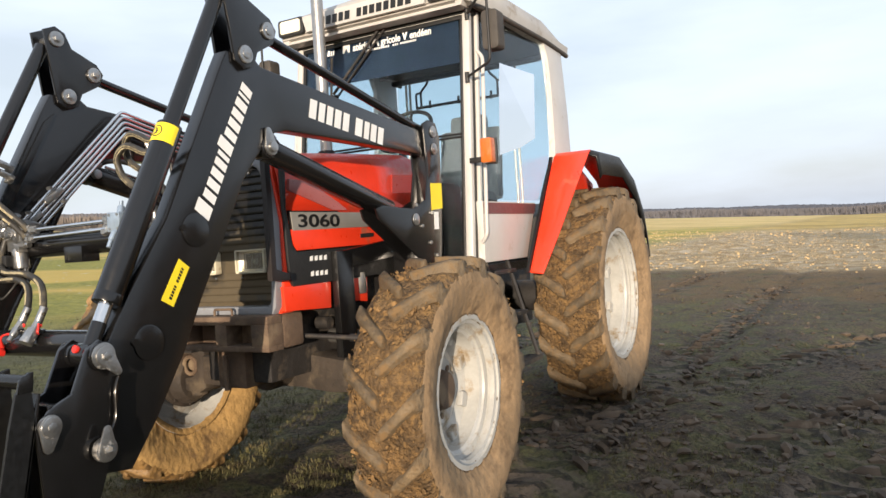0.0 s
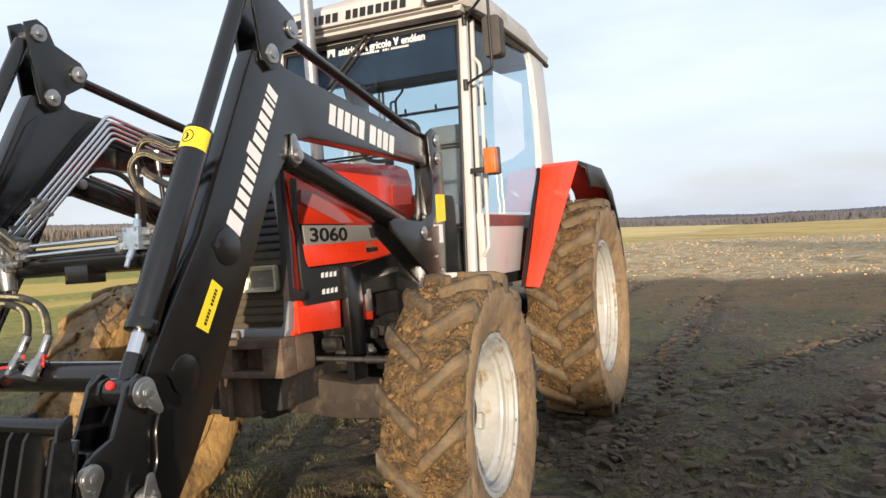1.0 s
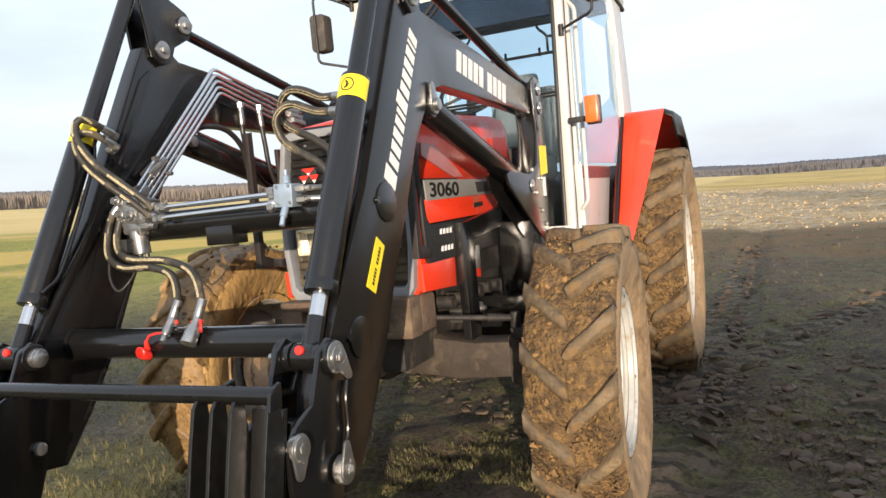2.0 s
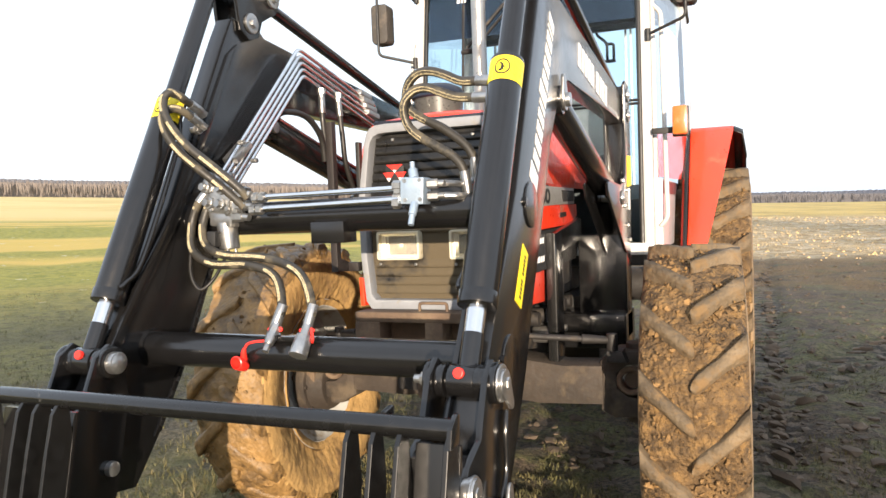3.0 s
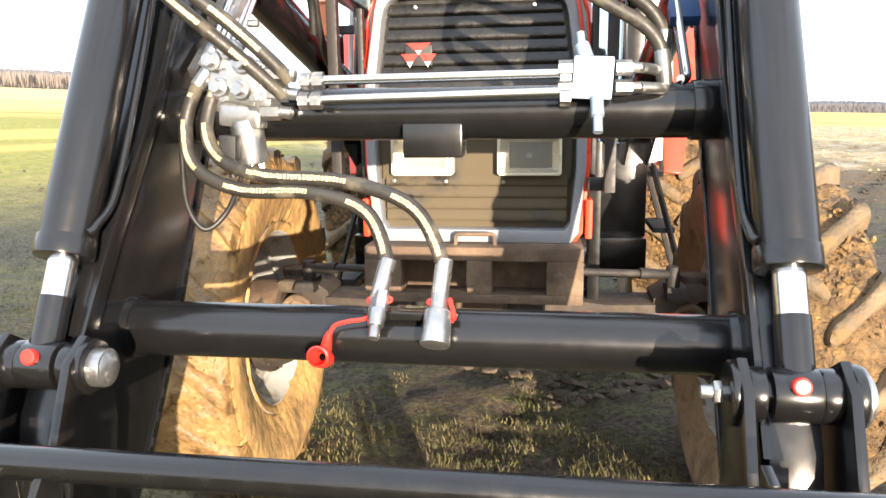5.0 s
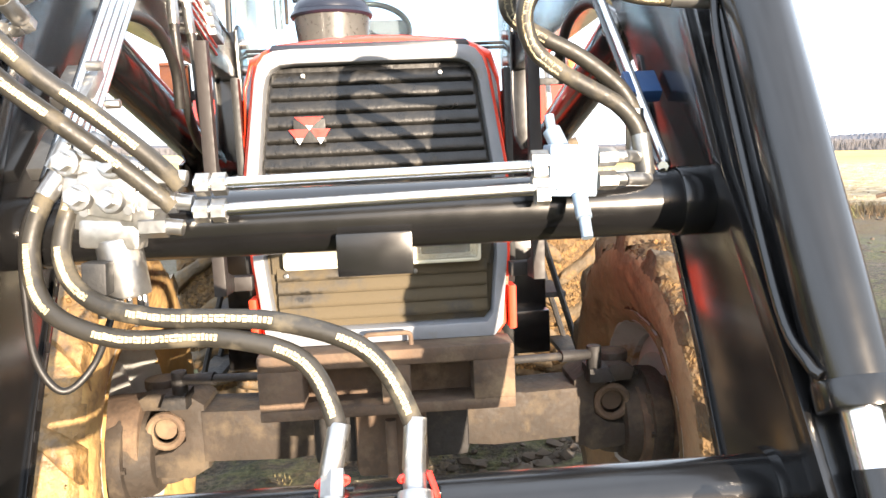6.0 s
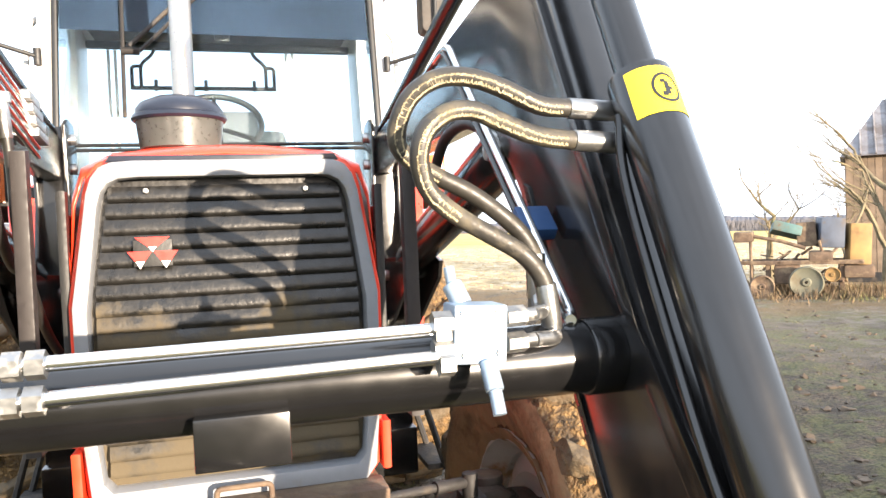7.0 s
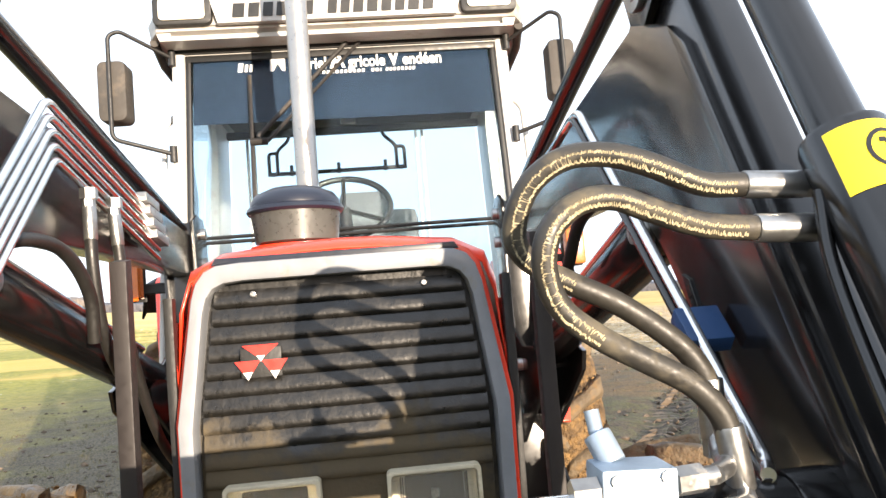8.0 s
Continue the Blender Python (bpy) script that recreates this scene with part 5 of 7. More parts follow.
    box(b, min(s * 0.31, s * 0.375), max(s * 0.31, s * 0.375), -0.345, -0.31, 1.095, 1.13, 0.003)
    part("guard_strap", b, M_STRAP, loader, "dark brown upright guard strap", 40)
    # writing on the outer face: maker's and type name as plain bars
    b = blank()
    def on_arm(y, z, ang):
        if s > 0:
            return Matrix.Translation((XO + 0.0005, y, z)) @ Euler((0, 0, radians(90))).to_matrix().to_4x4() @ Euler((radians(90), 0, 0)).to_matrix().to_4x4() @ Euler((0, 0, radians(ang))).to_matrix().to_4x4()
        return Matrix.Translation((-XO - 0.0005, y, z)) @ Euler((0, 0, radians(-90))).to_matrix().to_4x4() @ Euler((radians(90), 0, 0)).to_matrix().to_4x4() @ Euler((0, 0, radians(-ang))).to_matrix().to_4x4()
    if s > 0:
        bars(b, on_arm(-0.948, 1.350, 61.5) @ Matrix.Diagonal((1.09, 1.05, 1, 1)), [0.052, 0.034, 0.034, 0.034, 0.030, 0.018, 0.044, 0.034, 0.034, 0.034, 0.036, 0.012, 0.034], 0.058, 0.0075, 0.001, (0, 6))
    else:
        bars(b, on_arm(-0.79, 1.82, -120 + 180), [0.052, 0.034, 0.034, 0.034, 0.030, 0.018, 0.044, 0.034, 0.034, 0.034, 0.036, 0.012, 0.034], 0.058, 0.0075, 0.001, (0, 6))
    bars(b, on_arm(-0.345 if s > 0 else 0.21, 1.788 if s > 0 else 1.74, -7.5), [0.052, 0.046, 0.046, 0.050, 0.050, -0.035, 0.060, 0.044, 0.050, 0.050], 0.085, 0.011, 0.001)
    split("letter_bar", b, M_LETTER, arm)
    b = blank()
    prism(b, [(-1.178, 1.092), (-1.130, 1.065), (-1.050, 1.193), (-1.093, 1.224)], s * (XO - 0.001), s * (XO + 0.0015))
    sl = part("yellow_sticker", b, M_YELLOW, arm, "yellow slanted sticker")
    b = blank()
    bars(b, on_arm(-1.138 if s > 0 else -1.073, 1.088 if s > 0 else 1.200, 58) @ Matrix.Translation((0, 0, 0.0015)), [0.009, 0.007, 0.009, 0.007, 0.007, -0.010, 0.009, 0.009, 0.008, 0.009, 0.007], 0.011, 0.003, 0.0006)
    part("sticker_print", b, M_INK, sl)

# cross tubes
b = blank()
cyl(b, (-XI - 0.004, -1.03, 1.313), (XI + 0.004, -1.03, 1.313), 0.048, seg=32)
for s in (-1, 1):
    cyl(b, (s * (XI - 0.045), -1.03, 1.313), (s * (XI + 0.002), -1.03, 1.313), 0.052, seg=32, bevel=0.004)
upper = part("upper_cross_tube", b, M_BLACK, loader, "black upper cross tube", 40)
b = blank()
cyl(b, (-XI - 0.004, -1.240, 0.955), (XI + 0.004, -1.240, 0.955), 0.047, seg=32)
for s in (-1, 1):
    cyl(b, (s * (XI - 0.012), -1.240, 0.955), (s * (XI + 0.002), -1.240, 0.955), 0.053, 0.056, seg=32)
lower = part("lower_cross_tube", b, M_BLACK, loader, "black lower cross tube", 40)
b = blank()
box(b, -0.045, 0.060, -1.095, -1.02, 1.236, 1.296, 0.003)
part("tube_bracket", b, M_BLACK, upper, "black bracket box", 40)


def hose(name, pts, r, parent, steps=8, label="", ferrule=(True, True), length=0.05, tilt=0.25, span=(0.15, 0.85), bold=0.26):
    """A rubber hose with pressed steel ferrules at its ends."""
    line = smooth_line(pts, steps)
    b = blank()
    sweep(b, line, r, 12)
    h = part(name, b, M_RUBBER if bold else M_HOSE, parent, label, 60)
    b = blank()
    for on, a, c in ((ferrule[0], line[0], line[1]), (ferrule[1], line[-1], line[-2])):
        if on:
            d = (c - a).normalized()
            cyl(b, a - d * 0.012, a + d * length, r * 1.12, seg=14, bevel=0.002)
            cyl(b, a - d * 0.030, a - d * 0.010, r * 1.05, seg=6)
    split("ferrule", b, M_ZINC, h, "", 40, 0.06)
    # printed line: small pale dashes along the upper side
    rnd = random.Random(len(pts))
    b = blank()
    k = int(len(line) * span[0])
    while bold and k < min(len(line) * span[1], len(line) - 2):
        a, c = line[k], line[k + 1]
        d = (c - a).normalized()
        out = Vector((0, -1, tilt))
        out = (out - d * out.dot(d)).normalized()
        side = d.cross(out)
        if (k // 5) % 3 != 2 or bold > 0.4:
            ln = (c - a).length
            for j in range(3):
                o = a + d * (ln * j / 3)
                vs = [b.verts.new(o + d * u * ln / 3 + (out * math.cos(w) + side * math.sin(w)) * (r + 0.0006)) for u, w in ((0.1 * rnd.random(), -0.14 - bold * (0.5 + 0.5 * rnd.random())), (0.8 + 0.2 * rnd.random(), -0.14 - bold * (0.5 + 0.5 * rnd.random())), (0.78 + 0.22 * rnd.random(), 0.12 + bold * (0.5 + 0.5 * rnd.random())), (0.1, 0.10 + bold * (0.5 + 0.5 * rnd.random())))]
                b.faces.new(vs)
        k += 1
    if bold:
        part("printed_line", b, M_PRINT, h)["kind"] = "stuff"
    return h


H1 = [(-0.392, -1.09, 1.405), (-0.418, -1.11, 1.36), (-0.437, -1.12, 1.297), (-0.41, -1.15, 1.225), (-0.315, -1.18, 1.188), (-0.184, -1.2, 1.186), (-0.084, -1.22, 1.157), (-0.045, -1.25, 1.083), (-0.052, -1.268, 1.04)]
H2 = [(-0.362, -1.08, 1.398), (-0.385, -1.10, 1.36), (-0.398, -1.12, 1.29), (-0.36, -1.15, 1.238), (-0.271, -1.18, 1.213), (-0.117, -1.2, 1.203), (-0.004, -1.22, 1.163), (0.046, -1.25, 1.081), (0.045, -1.268, 1.04)]
hose("hose", H1, 0.0125, loader, label="black rubber hydraulic hose")
hose("hose", H2, 0.0125, loader, label="black rubber hydraulic hose")
H3 = [(0.490, -1.04, 1.643), (0.44, -1.04, 1.646), (0.398, -1.04, 1.65), (0.349, -1.035, 1.673), (0.31, -1.03, 1.686), (0.271, -1.02, 1.687), (0.239, -1.01, 1.669), (0.222, -1.0, 1.64), (0.219, -0.99, 1.61), (0.235, -0.985, 1.587), (0.276, -0.985, 1.562), (0.32, -0.985, 1.539), (0.364, -0.985, 1.507), (0.393, -0.985, 1.478), (0.409, -0.985, 1.444), (0.410, -0.985, 1.404)]
H4 = [(0.487, -1.06, 1.598), (0.44, -1.06, 1.601), (0.389, -1.055, 1.608), (0.34, -1.05, 1.627), (0.308, -1.05, 1.64), (0.275, -1.05, 1.639), (0.249, -1.05, 1.623), (0.236, -1.05, 1.60), (0.235, -1.045, 1.571), (0.249, -1.04, 1.538), (0.284, -1.04, 1.508), (0.326, -1.04, 1.483), (0.367, -1.04, 1.458), (0.393, -1.04, 1.428), (0.402, -1.04, 1.395), (0.406, -1.04, 1.366)]
hose("hose", H3, 0.0125, loader, label="looped rubber hose to the tilt cylinder", tilt=-0.35, span=(0.09, 0.66), bold=0.42)
hose("hose", H4, 0.0125, loader, label="looped rubber hose to the tilt cylinder", tilt=-0.35, span=(0.09, 0.66), bold=0.42)
H5 = [(-0.454, -1.045, 1.650), (-0.458, -1.085, 1.669), (-0.460, -1.12, 1.684), (-0.470, -1.145, 1.689), (-0.479, -1.16, 1.670), (-0.471, -1.17, 1.630), (-0.442, -1.17, 1.579), (-0.394, -1.165, 1.524), (-0.326, -1.145, 1.464), (-0.270, -1.115, 1.405), (-0.245, -1.10, 1.372)]
H6 = [(-0.455, -1.045, 1.612), (-0.459, -1.085, 1.632), (-0.469, -1.115, 1.645), (-0.486, -1.14, 1.641), (-0.489, -1.16, 1.616), (-0.474, -1.165, 1.570), (-0.435, -1.16, 1.516), (-0.373, -1.15, 1.460), (-0.305, -1.12, 1.395), (-0.255, -1.105, 1.345)]
hose("hose", H5, 0.0125, loader, label="looped rubber hose to the tilt cylinder", ferrule=(True, False), length=0.032)
hose("hose", H6, 0.0125, loader, label="looped rubber hose to the tilt cylinder", ferrule=(True, False), length=0.032)
# elbows from the cylinder to the two hoses
b = blank()
for z in (1.644, 1.606):
    sweep(b, rounded_line([(-0.505, -1.018, z - 0.012), (-0.462, -1.018, z - 0.012), (-0.454, -1.050, z + 0.008)], 0.014), 0.010, 10)
    cyl(b, (-0.488, -1.018, z - 0.012), (-0.474, -1.018, z - 0.012), 0.015, seg=6)
split("hose_elbow", b, M_ZINC, loader, "zinc hose elbow", 40)
hose("hose", [(-0.44, -1.03, 1.40), (-0.462, -1.08, 1.32), (-0.455, -1.11, 1.22), (-0.44, -1.13, 1.15), (-0.41, -1.13, 1.11), (-0.375, -1.11, 1.14), (-0.36, -1.07, 1.20)], 0.005, loader, label="thin black cable loop", ferrule=(False, False), bold=0)

# couplings that hang over the lower tube
for x, big in ((-0.051, False), (0.045, True)):
    b = blank()
    p0, p1 = Vector((x, -1.270, 1.035)), Vector((x - 0.002, -1.322, 0.974 if not big else 0.966))
    d = p1 - p0
    if big:
        cyl(b, p0, p0 + d * 0.35, 0.014, seg=16)
        cyl(b, p0 + d * 0.35, p1, 0.021, 0.024, seg=20, bevel=0.003)
    else:
        cyl(b, p0, p0 + d * 0.4, 0.015, seg=6)
        cyl(b, p0 + d * 0.4, p0 + d * 0.75, 0.016, 0.012, seg=18, bevel=0.002)
        cyl(b, p0 + d * 0.75, p1, 0.009, seg=16)
    cp = part("coupling", b, M_ZINC, loader, "bright hydraulic quick coupling", 40)
    b = blank()
    sweep(b, [p0 + d * 0.12 + Vector((0.018 * math.cos(a), 0.004 * math.cos(a), 0.018 * math.sin(a) * 0.3 - 0.004)) for a in [2 * math.pi * k / 16 for k in range(17)]], 0.0035, 6)
    if big:
        sweep(b, smooth_line([p0 + Vector((0.016, -0.01, -0.005)), p0 + Vector((0.024, -0.02, -0.03)), p0 + Vector((0.020, -0.015, -0.04))]), 0.004, 6)
    else:
        sweep(b, smooth_line([p0 + Vector((-0.012, -0.012, -0.008)), p0 + Vector((-0.018, -0.02, -0.036)), p0 + Vector((-0.045, -0.032, -0.040)), p0 + Vector((-0.066, -0.036, -0.046)), p0 + Vector((-0.076, -0.038, -0.060))]), 0.0035, 6)
        o = p0 + Vector((-0.092, -0.040, -0.098))
        prof = [(0.007, 0.016), (0.013, 0.019), (0.018, 0.016), (0.019, 0.002), (0.018, -0.013), (0.0145, -0.015), (0.0135, -0.002), (0.007, 0.006), (0.007, 0.016)]
        rings = [[b.verts.new(o + Vector((r * math.cos(2 * math.pi * k / 22), d2, r * math.sin(2 * math.pi * k / 22) - 0.35 * d2))) for r, d2 in prof] for k in range(22)]
        for k in range(22):
            for i in range(len(prof) - 1):
                b.faces.new((rings[k][i], rings[k][i + 1], rings[(k + 1) % 22][i + 1], rings[(k + 1) % 22][i]))
        sweep(b, [o + Vector((0.006, 0.012, 0.010)), o + Vector((0.012, 0.004, 0.030)), o + Vector((0.016, 0.002, 0.040))], 0.007, 8, lambda t: 0.010 - 0.005 * t)
    part("dust_cap", b, M_REDP, cp, "red plastic dust cap with strap", 50)
b = blank()
box(b, -0.075, 0.075, -1.290, -1.270, 0.995, 1.008, 0.002)
box(b, -0.03, 0.03, -1.275, -1.235, 0.998, 1.006, 0.002)
for x in (-0.051, 0.045):
    cyl(b, (x, -1.285, 0.998), (x, -1.285, 1.012), 0.019, seg=16)
part("coupling_holder", b, M_BLACK, lower, "", 40)

# steel pipes along the upper tube
for z0, z1, y in ((1.372, 1.376, -1.105), (1.338, 1.346, -1.120)):
    b = blank()
    cyl(b, (-0.225, y, z0), (0.245, y, z1), 0.0085, seg=14)
    pipe = part("steel_pipe", b, M_CHROME, loader, "bright steel hydraulic pipe", 60)
    b = blank()
    for x in (-0.222, -0.200, 0.228):
        cyl(b, (x, y, z0), (x + 0.018, y, z0), 0.0155, seg=6)
    split("nut", b, M_ZINC, pipe, "", 30)
# blue-grey valve block
b = blank()
obox(b, (0.281, -1.095, 1.368), (0.066, 0.052, 0.070), (0, 3, 0), 0.004)
valve = part("valve_block", b, M_ZBLUE, loader, "pale blue zinc valve block", 40)
b = blank()
cyl(b, (0.272, -1.08, 1.40), (0.263, -1.068, 1.425), 0.013, seg=16, bevel=0.002)
cyl(b, (0.263, -1.068, 1.425), (0.261, -1.064, 1.446), 0.007, seg=12)
cyl(b, (0.288, -1.12, 1.335), (0.289, -1.140, 1.305), 0.011, seg=12, bevel=0.002)
cyl(b, (0.289, -1.140, 1.305), (0.2895, -1.152, 1.280), 0.008, seg=12)
split("nozzle", b, M_ZBLUE, valve, "", 40)
b = blank()
for z in (1.352, 1.384):
    cyl(b, (0.318, -1.10, z), (0.345, -1.095, z), 0.013, seg=6)
    cyl(b, (0.335, -1.095, z), (0.36, -1.09, z), 0.009, seg=12)
    cyl(b, (0.225, -1.11, z), (0.248, -1.11, z), 0.014, seg=6)
sweep(b, smooth_line([(0.36, -1.09, 1.352), (0.392, -1.075, 1.350), (0.405, -1.05, 1.350), (0.406, -1.04, 1.362)]), 0.010, 10)
sweep(b, smooth_line([(0.36, -1.09, 1.384), (0.385, -1.06, 1.382), (0.403, -1.01, 1.380), (0.410, -0.987, 1.40)]), 0.009, 10)
split("fitting", b, M_ZINC, valve, "", 40)
b = blank()
for z in (1.345, 1.395):
    for x in (0.262, 0.305):
        cyl(b, (x, -1.124, z), (x, -1.120, z), 0.0055, seg=8)
split("screw", b, M_ZINC, valve)

# diverter valve with solenoid at the other end
b = blank()
obox(b, (-0.345, -1.065, 1.365), (0.105, 0.085, 0.105), (0, 12, 0), 0.010)
obox(b, (-0.340, -1.080, 1.312), (0.080, 0.060, 0.040), (0, 5, 0), 0.008)
obox(b, (-0.300, -1.075, 1.345), (0.045, 0.070, 0.060), (0, 8, 0), 0.006)
obox(b, (-0.335, -1.112, 1.372), (0.075, 0.012, 0.075), (0, 12, 0), 0.003)
div = part("diverter_valve", b, M_ZINC, loader, "bright zinc hydraulic diverter valve", 40)
b = blank()
for x, z in ((-0.375, 1.405), (-0.345, 1.425), (-0.32, 1.40), (-0.365, 1.36), (-0.325, 1.355)):
    cyl(b, (x, -1.10, z), (x - 0.004, -1.125, z + 0.004), 0.018, seg=18, bevel=0.003)
    cyl(b, (x - 0.004, -1.122, z + 0.004), (x - 0.006, -1.138, z + 0.006), 0.012, seg=6)
for x, z in ((-0.29, 1.385), (-0.285, 1.352), (-0.30, 1.32)):
    cyl(b, (x, -1.10, z), (x + 0.035, -1.10, z), 0.016, seg=6)
    cyl(b, (x + 0.03, -1.10, z), (x + 0.055, -1.10, z - 0.004), 0.011, seg=14)
for dx, dz in ((-0.028, -0.028), (0.028, -0.028), (-0.028, 0.028), (0.028, 0.028)):
    cyl(b, (-0.335 + dx, -1.116, 1.372 + dz), (-0.335 + dx, -1.124, 1.372 + dz), 0.0065, seg=6)
split("port", b, M_ZINC, div, "", 40, 0.012)
b = blank()
cyl(b, (-0.338, -1.085, 1.305), (-0.330, -1.085, 1.225), 0.030, seg=24, bevel=0.004)
for k in range(5):
    a = 2 * math.pi * k / 5
    cyl(b, (-0.330 + 0.02 * math.cos(a), -1.085 + 0.02 * math.sin(a), 1.228), (-0.329 + 0.02 * math.cos(a), -1.085 + 0.02 * math.sin(a), 1.205), 0.004, seg=8)
part("solenoid", b, M_ZINC, div, "round bright solenoid", 40)
b = blank()
obox(b, (-0.352, -1.128, 1.258), (0.032, 0.030, 0.044), (0, 4, 0), 0.004)
cyl(b, (-0.351, -1.128, 1.24), (-0.350, -1.128, 1.205), 0.007, seg=10)
part("connector", b, M_BLACKP, div, "black cable connector", 40)
b = blank()
for x, y, z in ((-0.40, -1.09, 1.415), (-0.37, -1.08, 1.408)):
    cyl(b, (x + 0.025, y, z + 0.035), (x - 0.006, y - 0.004, z - 0.015), 0.015, seg=14, bevel=0.002)
split("elbow", b, M_ZINC, div, "", 40)

# five pipes on the inner side of one arm
for k in range(5):
    b = blank()
    o = 0.0225 * k
    n = (0.815 * o, -0.58 * o)         # across the run of the lower stretch
    xk = -(XP)
    pts = [(xk, -1.03 + n[0], 1.385 + n[1] * 0.6), (xk, -0.478 + 0.25 * o, 1.940 - 1.05 * o), (xk, 0.13 - 0.30 * o, 1.800 - 1.0 * o)]
    sweep(b, rounded_line(pts, 0.025), 0.0075, 10)
    part("steel_pipe", b, M_CHROME, loader, "bright bent steel pipe along the arm", 60)
b = blank()
obox(b, (-(XP + 0.010), -0.855, 1.532), (0.056, 0.10, 0.022), (37, 0, 0), 0.003)
obox(b, (-(XP + 0.010), -0.955, 1.425), (0.056, 0.10, 0.022), (37, 0, 0), 0.003)
for y, z in ((-0.885, 1.560), (-0.822, 1.505), (-0.985, 1.455), (-0.925, 1.40)):
    cyl(b, (-(XP - 0.018), y, z), (-(XP - 0.042), y, z), 0.008, seg=6)
split("pipe_clamp", b, M_ZINC, loader, "zinc pipe clamp", 40)
b = blank()
for k in range(4):
    obox(b, (-(XP + 0.010), 0.02 + 0.022 * k, 1.835 - 0.026 * k), (0.06, 0.10, 0.021), (-8, 0, 0), 0.002)
part("pipe_block", b, M_ZINC, loader, "zinc pipe connector block", 40)
b = blank()
for y in (-0.345, -0.215):
    cyl(b, (-(XP - 0.012), y, 1.795), (-(XP - 0.012), y, 1.765), 0.011, seg=12)
    cyl(b, (-(XP - 0.012), y, 1.81), (-(XP - 0.012), y, 1.79), 0.016, seg=6)
split("pipe_elbow", b, M_ZINC, loader, "", 40)
hose("hose", [(-0.438, -0.345, 1.765), (-0.436, -0.345, 1.66), (-0.435, -0.31, 1.54), (-0.44, -0.22, 1.46), (-0.45, -0.10, 1.43)], 0.011, loader, label="hose down to the lift cylinder", ferrule=(True, False), bold=0)
hose("hose", [(-0.438, -0.215, 1.765), (-0.430, -0.21, 1.64), (-0.43, -0.18, 1.50), (-0.42, -0.05, 1.30), (-0.40, 0.15, 1.15)], 0.011, loader, label="hose down to the lift cylinder", ferrule=(True, False), bold=0)
hose("hose", [(-0.50, -0.62, 1.665), (-0.47, -0.55, 1.70), (-0.45, -0.44, 1.69), (-0.44, -0.36, 1.62), (-0.445, -0.33, 1.53)], 0.012, loader, label="short arched hose on the lift cylinder", ferrule=(True, False), bold=0)
# two pipes on the inner side of the other arm
for k in range(2):
    b = blank()
    xk = XP
    pts = [(0.432, -1.045, 1.366 - 0.01 * k), (xk, -1.012 + 0.03 * k, 1.366), (xk, -0.468 + 0.035 * k, 1.870), (xk, 0.12, 1.80 - 0.03 * k)]
    sweep(b, rounded_line(pts, 0.03), 0.0075, 10)
    part("steel_pipe", b, M_CHROME if k == 0 else M_BLACK, loader, "bent steel pipe along the arm", 60)
b = blank()
obox(b, (XP + 0.012, -0.862, 1.496), (0.056, 0.056, 0.024), (43, 0, 0), 0.003)
split("pipe_clamp", b, mat("blue_plastic", (0.02, 0.06, 0.16), 0.4), loader, "dark blue pipe clamp", 40)
hose("hose", [(0.50, -0.60, 1.66), (0.47, -0.52, 1.70), (0.45, -0.42, 1.68), (0.44, -0.34, 1.60)], 0.012, loader, label="short arched hose on the lift cylinder", ferrule=(True, False), bold=0)

